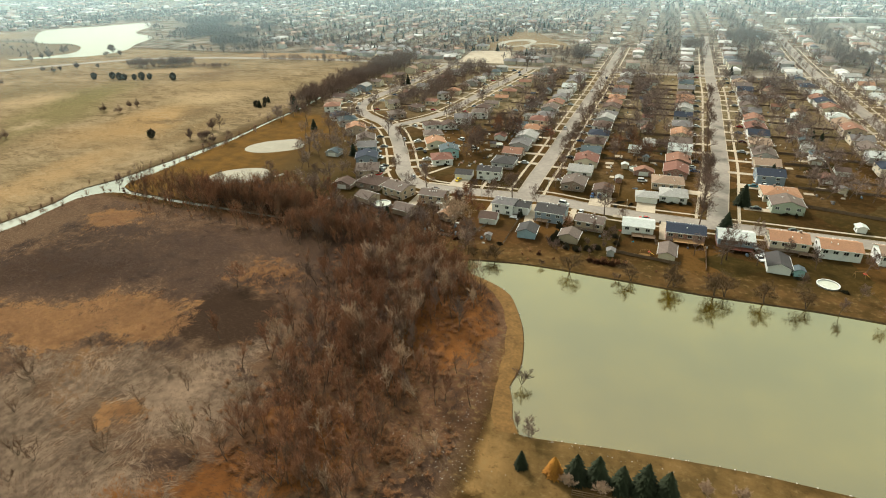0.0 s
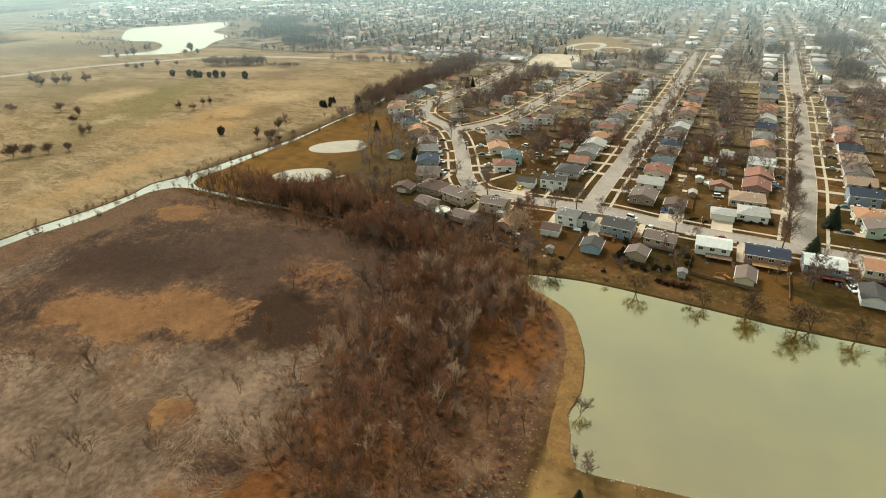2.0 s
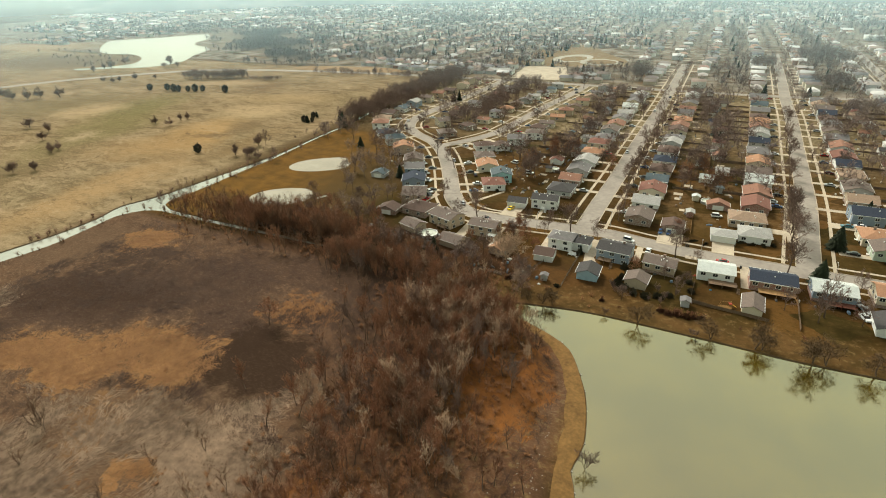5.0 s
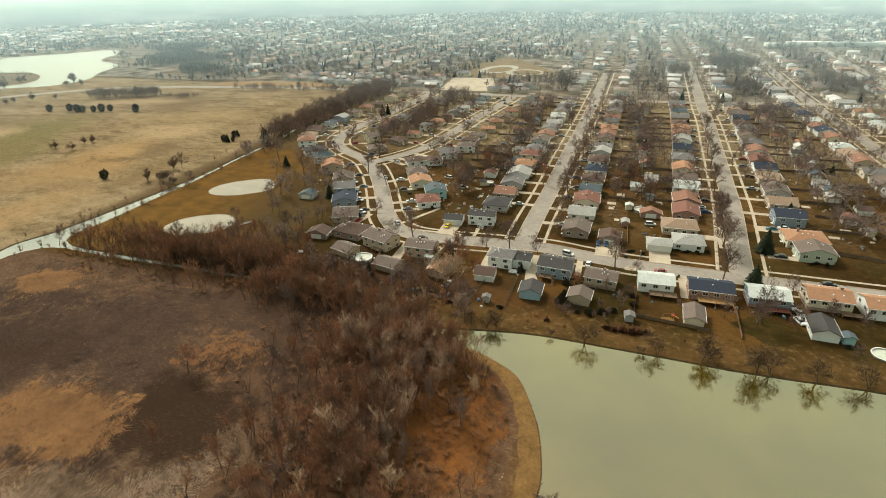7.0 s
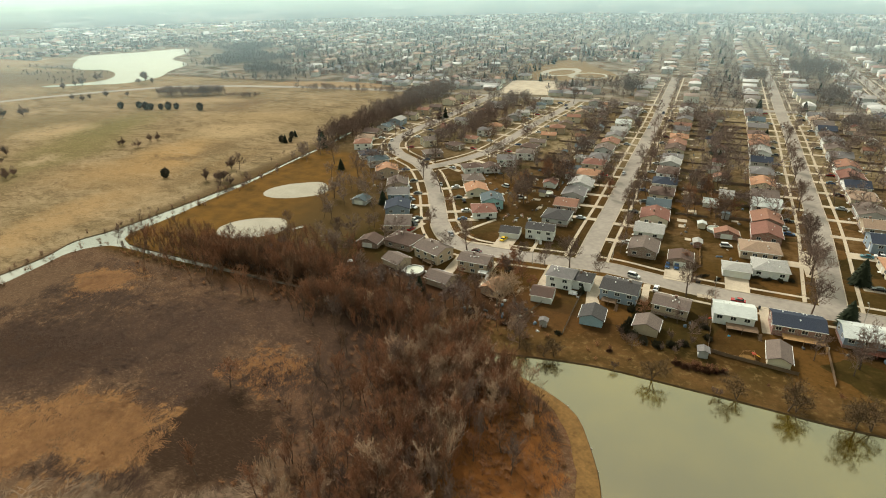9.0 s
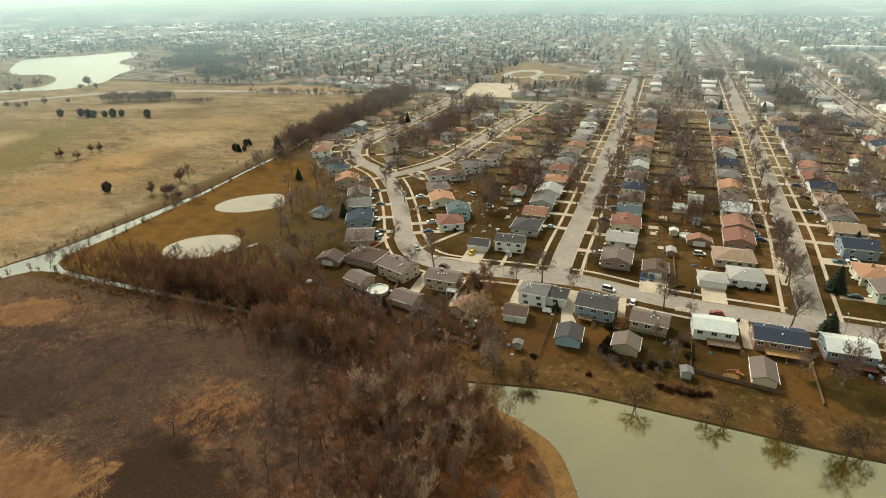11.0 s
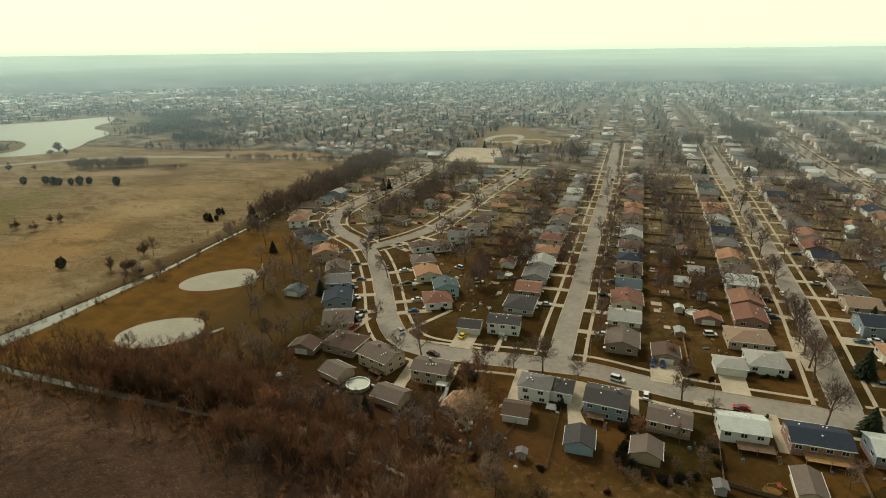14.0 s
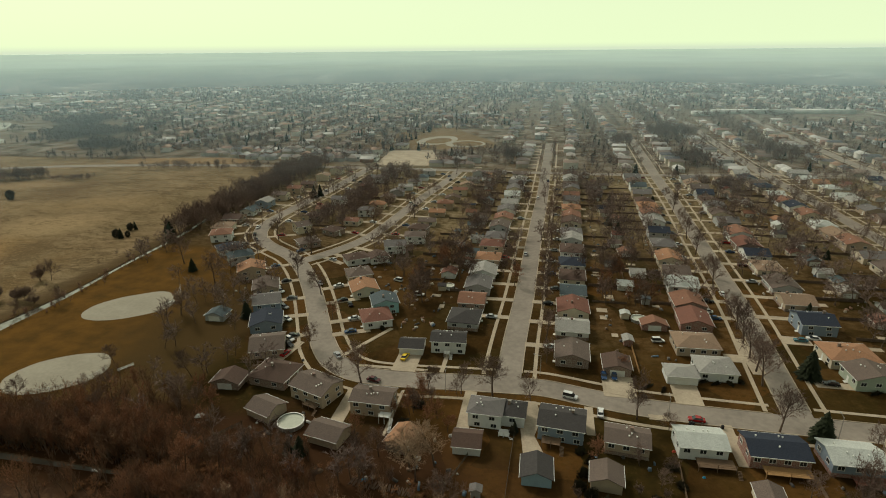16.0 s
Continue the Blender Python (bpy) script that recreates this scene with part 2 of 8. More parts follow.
def water_mat(name, c1, c2, rough, ripple, ior=1.33, tint=(1, 1, 1)):
    n = Nodes(name)
    p = n.position()
    col = n.mix(n.span(n.noise(p, 0.024, 4.0, 0.6), 0.35, 0.62), c1, c2)
    n.link(col, n.b.inputs["Base Color"])
    n.b.inputs["Roughness"].default_value = rough
    n.b.inputs["IOR"].default_value = ior
    n.b.inputs["Specular Tint"].default_value = (*tint, 1)
    n.bump(n.noise(p, 1.4, 3.0), ripple, 0.02)
    return n.m


# its two colours paint broad blotches in place of cloud reflections
POND = water_mat("murky_pond_water", rgb(0.085, 0.058, 0.006), rgb(0.032, 0.021, 0.002), 0.11, 0.03, 2.9, (1.0, 0.93, 0.66))
CREEK = water_mat("creek_water", rgb(0.23, 0.21, 0.17), rgb(0.08, 0.07, 0.052), 0.12, 0.15, 1.9)
LAKE = water_mat("lake_water", rgb(0.11, 0.125, 0.07), rgb(0.085, 0.1, 0.055), 0.4, 0.05, 1.33, (1.0, 1.0, 0.8))


# golden and rust-coloured patches in the wetland: x, y, half width, half depth
GOLD_PATCHES = ((-96, -145, 25, 12.5), (-80, -147, 12, 10), (-124, -159, 18, 10), (-105, -160, 16, 8), (-158, -89, 13, 10), (-57.9, -178.6, 4.6, 5.6))
EMBER_PATCHES = ((-63.5, -108.6, 11.5, 8.5), (-70, -186, 5, 5))
RUST_PATCHES = ((5, -112, 14, 22), (-8.7, -172.9, 9, 12), (-21.5, -187.4, 6.5, 7), (-13, -168, 8.5, 7.5), (-33, -203, 14, 9))


def patch_depth(x, y, patches):
    """Below 1 inside a patch, growing with distance outside."""
    c, s = math.cos(radians(19)), math.sin(radians(19))
    return min(math.hypot(((x - cx) * c + (y - cy) * s) / rx, ((y - cy) * c - (x - cx) * s) / ry) for cx, cy, rx, ry in patches)


def ground_mat():
    """Late-winter ground: lawns, straw meadow and wetland weeds with soft ragged borders between them."""
    n = Nodes("late_winter_ground")
    p = n.position()
    warp = n.node("ShaderNodeTexNoise", Scale=0.035, Detail=6.0, Roughness=0.65)
    n.link(p, warp.inputs["Vector"])

    def shifted(amount):
        sub = n.t.nodes.new("ShaderNodeVectorMath")
        sub.operation = "SUBTRACT"
        n.link(warp.outputs["Color"], sub.inputs[0])
        sub.inputs[1].default_value = (0.5, 0.5, 0.5)
        mul = n.t.nodes.new("ShaderNodeVectorMath")
        mul.operation = "SCALE"
        mul.inputs["Scale"].default_value = amount
        n.link(sub.outputs[0], mul.inputs[0])
        add = n.t.nodes.new("ShaderNodeVectorMath")
        n.link(p, add.inputs[0])
        n.link(mul.outputs[0], add.inputs[1])
        return add.outputs[0]

    grit = n.node("ShaderNodeTexNoise", Scale=0.15, Detail=6.0, Roughness=0.75)
    n.link(p, grit.inputs["Vector"])
    mul = n.t.nodes.new("ShaderNodeVectorMath")
    mul.operation = "MULTIPLY_ADD"
    n.link(grit.outputs["Color"], mul.inputs[0])
    mul.inputs[1].default_value = (26, 26, 0)
    n.link(shifted(34.0), mul.inputs[2])
    back = n.t.nodes.new("ShaderNodeVectorMath")
    back.operation = "SUBTRACT"
    n.link(mul.outputs[0], back.inputs[0])
    back.inputs[1].default_value = (13, 13, 0)
    ragged, mild = back.outputs[0], shifted(10.0)

    def oval(cx, cy, rx, ry, turn=0.0, soft=0.2, vec=None, crisp=None):
        mp = n.t.nodes.new("ShaderNodeMapping")
        mp.vector_type = "TEXTURE"
        mp.inputs["Location"].default_value = (cx, cy, 0)
        mp.inputs["Rotation"].default_value = (0, 0, radians(turn))
        mp.inputs["Scale"].default_value = (rx, ry, 1e6)
        n.link(vec or ragged, mp.inputs[0])
        ln = n.t.nodes.new("ShaderNodeVectorMath")
        ln.operation = "LENGTH"
        n.link(mp.outputs[0], ln.inputs[0])
        if crisp is not None:
            return n.span(n.maths("ADD", ln.outputs["Value"], crisp), 1.12, 0.88)
        return n.span(ln.outputs["Value"], 1 + soft, 1 - soft)

    def box(x0, x1, y0, y1, soft=4.0, vec=None):
        sep = n.t.nodes.new("ShaderNodeSeparateXYZ")
        n.link(vec or mild, sep.inputs[0])
        a = n.maths("MINIMUM", n.span(sep.outputs[0], x0 - soft, x0 + soft), n.span(sep.outputs[0], x1 + soft, x1 - soft))
        b = n.maths("MINIMUM", n.span(sep.outputs[1], y0 - soft, y0 + soft), n.span(sep.outputs[1], y1 + soft, y1 - soft))
        return n.maths("MINIMUM", a, b)

    fine, mid, big = n.noise(p, 0.9, 6.0, 0.7), n.noise(p, 0.12, 4.0), n.noise(p, 0.018, 4.0)
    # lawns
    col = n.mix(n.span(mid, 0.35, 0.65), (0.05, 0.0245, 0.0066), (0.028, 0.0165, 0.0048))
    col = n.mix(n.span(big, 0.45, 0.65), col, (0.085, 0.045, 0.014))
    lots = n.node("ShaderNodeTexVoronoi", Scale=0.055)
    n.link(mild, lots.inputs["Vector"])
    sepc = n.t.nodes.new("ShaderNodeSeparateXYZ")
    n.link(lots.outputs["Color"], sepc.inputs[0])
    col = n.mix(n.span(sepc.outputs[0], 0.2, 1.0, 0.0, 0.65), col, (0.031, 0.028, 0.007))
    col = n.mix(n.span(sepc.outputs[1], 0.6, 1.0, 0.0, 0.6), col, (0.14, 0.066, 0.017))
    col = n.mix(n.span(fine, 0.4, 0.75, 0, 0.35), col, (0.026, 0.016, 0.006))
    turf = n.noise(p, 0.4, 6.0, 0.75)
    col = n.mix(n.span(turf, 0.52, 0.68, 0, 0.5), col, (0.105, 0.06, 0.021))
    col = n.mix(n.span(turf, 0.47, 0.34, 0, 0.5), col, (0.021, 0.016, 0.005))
    # gardens between the rows: worn turf, bare soil and gravel, lot by lot
    yards = n.maths("MULTIPLY", box(-230, 460, 120, 330, 30.0), n.span(sepc.outputs[2], 0.15, 0.75, 0.45, 0.95))
    yard = n.mix(n.span(n.noise(p, 0.3, 5.0, 0.7), 0.4, 0.62), (0.125, 0.092, 0.044), (0.27, 0.21, 0.13))
    col = n.mix(yards, col, yard)
    beds = n.maths("MULTIPLY", box(-230, 460, 14, 150, 12.0), n.span(sepc.outputs[2], 0.3, 0.9, 0.0, 0.55))
    col = n.mix(beds, col, n.mix(n.span(n.noise(p, 0.3, 5.0, 0.7), 0.4, 0.62), (0.07, 0.037, 0.012), (0.16, 0.098, 0.045)))
    # the town beyond is paved and worn, and paler in place of distance haze
    col = n.mix(n.maths("MULTIPLY", box(-1500, 3000, 326, 4800, 6.0), n.span(n.noise(p, 0.05, 5.0), 0.38, 0.65, 0.1, 0.9)), col, (0.26, 0.22, 0.175))
    dusk = n.noise(p, 0.022, 7.0, 0.8)
    col = n.mix(n.maths("MULTIPLY", box(-4000, 4000, 700, 4800, 60.0), n.span(dusk, 0.47, 0.56, 0.0, 0.6)), col, (0.2, 0.175, 0.14))
    # ball park grass
    park = n.mix(n.span(mid, 0.35, 0.65), (0.14, 0.07, 0.016), (0.085, 0.047, 0.013))
    park = n.mix(oval(-95, 10, 40, 80, 0, 0.4), park, (0.068, 0.042, 0.016))
    col = n.mix(box(-189, -92, -66, 95), col, park)
    # straw meadow beyond the creek
    dry = n.mix(n.span(big, 0.35, 0.65), (0.25, 0.172, 0.095), (0.18, 0.135, 0.073))
    dry = n.mix(n.span(mid, 0.5, 0.7, 0, 0.5), dry, (0.255, 0.18, 0.1))
    dry = n.mix(n.span(n.noise(p, 0.045, 6.0, 0.7), 0.45, 0.68, 0, 0.85), dry, (0.1, 0.068, 0.03))
    sweep = n.t.nodes.new("ShaderNodeMapping")
    sweep.inputs["Scale"].default_value = (0.35, 1.5, 1)
    sweep.inputs["Rotation"].default_value = (0, 0, -0.4)
    n.link(shifted(30.0), sweep.inputs[0])
    sw = n.noise(sweep.outputs[0], 0.05, 7.0, 0.7)
    dry = n.mix(n.span(sw, 0.5, 0.62, 0, 0.7), dry, (0.265, 0.19, 0.11))
    dry = n.mix(n.span(sw, 0.46, 0.36, 0, 0.85), dry, (0.1, 0.07, 0.034))
    drift = n.noise(sweep.outputs[0], 0.16, 5.0, 0.7)
    dry = n.mix(n.span(drift, 0.52, 0.62, 0, 0.45), dry, (0.3, 0.215, 0.125))
    dry = n.mix(n.span(drift, 0.48, 0.4, 0, 0.55), dry, (0.095, 0.065, 0.034))
    for cx, cy, rx, ry, tn, c, f in (
            (-385, 86, 26, 56, 19, (0.13, 0.112, 0.042), 0.85), (-352, 42, 24, 30, 20, (0.14, 0.115, 0.046), 0.8), (-339, -5, 18, 44, 20, (0.135, 0.108, 0.045), 0.75), (-448, 105, 30, 24, 19, (0.15, 0.11, 0.055), 0.8), (-350, 204, 20, 31, 18, (0.13, 0.085, 0.045), 0.85), (-470, 60, 40, 40, 20, (0.14, 0.105, 0.05), 0.7),
            (-416, 67, 22, 24, 19, (0.33, 0.235, 0.13), 0.85), (-284, 117, 23, 24, 19, (0.33, 0.235, 0.13), 0.9), (-348, 9, 7, 13, 20, (0.32, 0.235, 0.14), 0.8), (-400, 206, 36, 12, 20, (0.3, 0.21, 0.12), 0.8), (-300, 165, 50, 14, 20, (0.27, 0.185, 0.095), 0.7),
            (-276, 63, 22, 27, 20, (0.3, 0.185, 0.08), 0.85), (-267, 30, 22, 24, 20, (0.28, 0.165, 0.066), 0.85), (-277, 8, 32, 22, 20, (0.25, 0.155, 0.07), 0.8), (-236, -60, 14, 60, 4, (0.27, 0.17, 0.08), 0.9), (-255, 72, 11, 24, 20, (0.12, 0.08, 0.04), 0.8), (-262, 48, 16, 5, 30, (0.1, 0.066, 0.034), 0.7), (-225, 40, 8, 40, 8, (0.15, 0.095, 0.042), 0.7), (-300, -80, 9, 80, 12, (0.12, 0.085, 0.04), 0.7)):
        dry = n.mix(n.maths("MULTIPLY", oval(cx, cy, rx, ry, tn, 0.55), f), dry, c)
    ring = n.noise(sweep.outputs[0], 0.028, 5.0, 0.55)
    for level, wide, c in ((0.47, 0.012, (0.1, 0.066, 0.032)), (0.53, 0.009, (0.12, 0.08, 0.04)), (0.58, 0.008, (0.3, 0.22, 0.13)), (0.42, 0.012, (0.13, 0.09, 0.045))):
        line = n.span(n.maths("ABSOLUTE", n.maths("SUBTRACT", ring, level)), wide, wide * 0.3)
        dry = n.mix(n.maths("MULTIPLY", line, n.span(n.noise(p, 0.06, 5.0, 0.7), 0.42, 0.6, 0, 0.75)), dry, c)
    blade = n.noise(sweep.outputs[0], 0.7, 6.0, 0.8)
    dry = n.mix(n.span(blade, 0.5, 0.66, 0, 0.45), dry, (0.34, 0.25, 0.15))
    dry = n.mix(n.span(blade, 0.48, 0.36, 0, 0.6), dry, (0.1, 0.072, 0.036))
    col = n.mix(box(-900, -196, -400, 320, 5.0), col, dry)
    col = n.mix(n.maths("MULTIPLY", box(-201, -189, -50, 110, 3.0), 0.6), col, (0.085, 0.056, 0.028))
    col = n.mix(n.maths("MULTIPLY", oval(-720, 255, 130, 60, 20, 0.4), 0.85), col, (0.12, 0.085, 0.05))
    col = n.mix(n.maths("MULTIPLY", oval(-930, 345, 90, 60, 10, 0.4), 0.85), col, (0.26, 0.18, 0.1))
    # wetland
    wet = n.mix(n.span(mid, 0.35, 0.65), (0.11, 0.062, 0.035), (0.07, 0.039, 0.023))
    streak = n.t.nodes.new("ShaderNodeMapping")
    streak.inputs["Scale"].default_value = (0.5, 2.2, 1)
    streak.inputs["Rotation"].default_value = (0, 0, 0.7)
    n.link(shifted(12.0), streak.inputs[0])
    st = n.noise(streak.outputs[0], 1.6, 6.0, 0.75)
    wet = n.mix(n.span(st, 0.5, 0.72, 0, 0.5), wet, (0.25, 0.17, 0.105))
    frayed = n.span(n.noise(p, 0.22, 8.0, 0.8), 0.25, 0.75, -0.75, 0.75)
    gold, ember, dark, rust, pale = (0.2, 0.1, 0.04), (0.165, 0.075, 0.028), (0.048, 0.028, 0.02), (0.142, 0.057, 0.016), (0.1, 0.061, 0.036)
    for cx, cy, rx, ry, tn, c, f in (
            (-14, -122, 40, 62, 6, (0.115, 0.055, 0.027), 0.75), (-58, -168, 40, 12, 5, pale, 0.75), (-80, -198, 30, 16, 20, pale, 0.7), (-183, -104, 20, 17, 18, pale, 0.6), (-45, -150, 26, 14, 15, pale, 0.6),
            (-140, -131, 30, 19, 19, dark, 0.85), (-115, -112, 32, 18, 19, dark, 0.8), (-84, -90, 48, 12, 8, dark, 0.6), (-83, -121, 14, 12, 19, dark, 0.85), (22, -150, 10, 14, 19, (0.07, 0.034, 0.018), 0.8), (-40, -112, 12, 22, 10, (0.09, 0.05, 0.03), 0.7),
            *((cx, cy, rx, ry, 19, gold, 0.92) for cx, cy, rx, ry in GOLD_PATCHES), *((cx, cy, rx, ry, 19, ember, 0.85) for cx, cy, rx, ry in EMBER_PATCHES), (-104, -146, 7, 3, 20, dark, 0.7), (-92, -152, 3.5, 2, 10, dark, 0.5), (-88, -131, 9, 3, 10, dark, 0.8), (-81, -172, 7, 9, 19, gold, 0.55),
            (-58.6, -136.8, 15.5, 17, 19, (0.03, 0.017, 0.01), 0.95), (-70, -130, 8, 9, 19, (0.034, 0.02, 0.012), 0.8),
            *((cx, cy, rx, ry, 19, rust, 0.92) for cx, cy, rx, ry in RUST_PATCHES)):
        wet = n.mix(n.maths("MULTIPLY", oval(cx, cy, rx, ry, tn, 0.16, None, frayed if c in (gold, ember, rust) else None), f), wet, c)
    wet = n.mix(n.span(fine, 0.45, 0.75, 0, 0.5), wet, (0.05, 0.032, 0.022))
    wet = n.mix(n.span(st, 0.52, 0.68, 0, 0.4), wet, (0.25, 0.17, 0.105))
    fleck = n.noise(p, 0.8, 7.0, 0.8)
    wet = n.mix(n.span(fleck, 0.52, 0.64, 0, 0.5), wet, (0.045, 0.026, 0.016))
    for cx, cy, rx, ry in ((-58.6, -136.8, 15.5, 17), (-70, -128, 9, 8), (-140, -128, 26, 13)):
        wet = n.mix(n.maths("MULTIPLY", oval(cx, cy, rx, ry, 19, 0.35), 0.6), wet, (0.03, 0.017, 0.011))
    col = n.mix(box(-203, 27, -520, -70, 3.0), col, wet)
    # woodland floor behind the gardens and the tan shore
    col = n.mix(n.maths("MULTIPLY", oval(-70, -54, 80, 20, 0, 0.3), 0.9), col, (0.05, 0.024, 0.012))
    col = n.mix(box(-15, 400, -76, -60, 4.0), col, n.mix(n.span(mid, 0.4, 0.65), (0.1, 0.054, 0.019), (0.055, 0.033, 0.011)))
    col = n.mix(box(34, 400, -520, -148, 2.0), col, n.mix(n.span(mid, 0.4, 0.65), (0.14, 0.083, 0.03), (0.075, 0.047, 0.017)))
    col = n.mix(box(29.5, 36, -172, -136, 1.2), col, n.mix(n.span(mid, 0.4, 0.65), (0.2, 0.118, 0.044), (0.12, 0.072, 0.027)))
    shore = n.maths("MULTIPLY", box(-15, 400, -520, -56, 3.0), n.span(turf, 0.53, 0.66, 0, 0.55))
    col = n.mix(shore, col, (0.2, 0.13, 0.055))
    shade = n.maths("MULTIPLY", box(-15, 400, -520, -56, 3.0), n.span(turf, 0.46, 0.34, 0, 0.6))
    col = n.mix(shade, col, (0.045, 0.026, 0.01))
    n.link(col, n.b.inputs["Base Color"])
    n.b.inputs["Roughness"].default_value = 0.95
    n.b.inputs["Specular IOR Level"].default_value = 0.02
    n.bump(fine, 0.5, 0.25)
    return n.m


GROUND = ground_mat()
TANPATH = surface("tan_shore_grass", rgb(0.205, 0.112, 0.036), rgb(0.1, 0.055, 0.019), 1.1, 0.25, 0.95, 0.4)
MUD = surface("muddy_bank", rgb(0.11, 0.07, 0.04), rgb(0.14, 0.095, 0.06), 1.5, 0.2, 0.9, 0.4)
FAR_ROOF = palette("far_shingles", [(0.14, 0.1, 0.08), (0.28, 0.2, 0.155), (0.2, 0.19, 0.185), (0.42, 0.41, 0.39), (0.08, 0.085, 0.1), (0.24, 0.13, 0.095), (0.32, 0.19, 0.12), (0.2, 0.16, 0.135), (0.62, 0.6, 0.57), (0.36, 0.32, 0.29), (0.11, 0.1, 0.1), (0.17, 0.13, 0.11)])
FAR_WALL = palette("far_walls", [(0.82, 0.8, 0.77), (0.7, 0.68, 0.64), (0.5, 0.42, 0.33), (0.3, 0.17, 0.12), (0.5, 0.5, 0.5), (0.65, 0.58, 0.47)])


# ---- mesh helpers ----
def mesh(name, verts, faces, mat, indices=None):
    me = bpy.data.meshes.new(name)
    me.from_pydata([tuple(v) for v in verts], [], [tuple(f) for f in faces])
    for m in (mat if isinstance(mat, (list, tuple)) else [mat]):
        me.materials.append(m)
    if indices is not None:
        me.polygons.foreach_set("material_index", list(indices))
    me.update()
    return me


class Geo:
    """Collects boxes, prisms and tubes into one mesh."""

    def __init__(self):
        self.v, self.f = [], []

    def add(self, verts, faces):
        o = len(self.v)
        self.v += [tuple(p) for p in verts]
        self.f += [tuple(i + o for i in f) for f in faces]
        return self

    def box(self, x0, x1, y0, y1, z0, z1):
        return self.add([(x0, y0, z0), (x1, y0, z0), (x1, y1, z0), (x0, y1, z0), (x0, y0, z1), (x1, y0, z1), (x1, y1, z1), (x0, y1, z1)],
                        [(3, 2, 1, 0), (4, 5, 6, 7), (0, 1, 5, 4), (1, 2, 6, 5), (2, 3, 7, 6), (3, 0, 4, 7)])

    def disc(self, cx, cy, r, z0, z1, n=16, top=None):
        """An upright cylinder or cone frustum."""
        r2 = r if top is None else top
        a = [2 * math.pi * i / n for i in range(n)]
        v = [(cx + r * math.cos(t), cy + r * math.sin(t), z0) for t in a] + [(cx + r2 * math.cos(t), cy + r2 * math.sin(t), z1) for t in a]
        f = [(i, (i + 1) % n, n + (i + 1) % n, n + i) for i in range(n)] + [tuple(reversed(range(n))), tuple(range(n, 2 * n))]
        return self.add(v, f)

    def tube(self, a, b, r0, r1, n=3):
        a, b = Vector(a), Vector(b)
        d = (b - a).normalized()
        s = d.orthogonal().normalized()
        t = d.cross(s)
        ring = [s * math.cos(2 * math.pi * i / n) + t * math.sin(2 * math.pi * i / n) for i in range(n)]
        if r1 <= 0:
            return self.add([a + q * r0 for q in ring] + [b], [(i, (i + 1) % n, n) for i in range(n)])
        return self.add([a + q * r0 for q in ring] + [b + q * r1 for q in ring], [(i, (i + 1) % n, n + (i + 1) % n, n + i) for i in range(n)])

    def mesh(self, name, mat):
        return mesh(name, self.v, self.f, mat)


def part(name, geo, mat, parent, label="", at=None):
    """Links geometry (or a ready mesh) as one mesh object under a thing or a part."""
    ob = new(name, geo.mesh(name, mat) if isinstance(geo, Geo) else geo)
    if parent is not None:
        ob.parent = parent
    if at is not None:
        ob.matrix_basis = at
    return tagged(ob, label)


def thing(name, m, label, category, group="", kind=""):
    ob = new(name)
    ob.empty_display_size = 0.5
    ob.matrix_world = m
    return tagged(ob, label, category, group, kind)


def flat(name, geo, mat, label, category, kind="structure"):
    ob = new(name, geo.mesh(name, mat))
    return tagged(ob, label, category, "", kind)


def smooth(points, step=2.0, closed=False):
    """Points along a Catmull-Rom curve through the given ones."""
    pts = [Vector((p[0], p[1])) for p in points]
    n = len(pts)
    out = []
    for i in range(n if closed else n - 1):
        if closed:
            a, b, c, d = pts[i - 1], pts[i], pts[(i + 1) % n], pts[(i + 2) % n]
        else:
            a, b, c, d = pts[max(i - 1, 0)], pts[i], pts[i + 1], pts[min(i + 2, n - 1)]
        k = max(1, int((c - b).length / step))
        for j in range(k):
            t = j / k
            out.append(0.5 * ((2 * b) + (c - a) * t + (2 * a - 5 * b + 4 * c - d) * t * t + (3 * b - a - 3 * c + d) * t ** 3))
    if not closed:
        out.append(pts[-1])
    return out


def normals(line):
    out = []
    for i, p in enumerate(line):
        d = (line[min(i + 1, len(line) - 1)] - line[max(i - 1, 0)]).normalized()
        out.append(Vector((-d.y, d.x)))
    return out


def ribbon(geo, line, off, width, z, keep=None, low=None):
    """A band beside a line, with sides down to low; keep(point) says which stretches are laid."""
    ns = normals(line)
    low = z - 0.2 if low is None else low
    run = []

    def close():
        if len(run) > 1:
            v, f = [], []
            for p, q in run:
                v += [(p.x, p.y, z), (q.x, q.y, z), (p.x, p.y, low), (q.x, q.y, low)]
            for i in range(len(run) - 1):
                a, b = 4 * i, 4 * i + 4
                f += [(a, a + 1, b + 1, b), (a, b, b + 2, a + 2), (a + 1, a + 3, b + 3, b + 1)]
            geo.add(v, f + [(0, 2, 3, 1), (4 * len(run) - 4, 4 * len(run) - 3, 4 * len(run) - 1, 4 * len(run) - 2)])
        run.clear()

    for p, nn in zip(line, ns):
        c = p + nn * off
        if keep is None or keep(c):
            run.append((c + nn * width / 2, c - nn * width / 2))
        else:
            close()
    close()


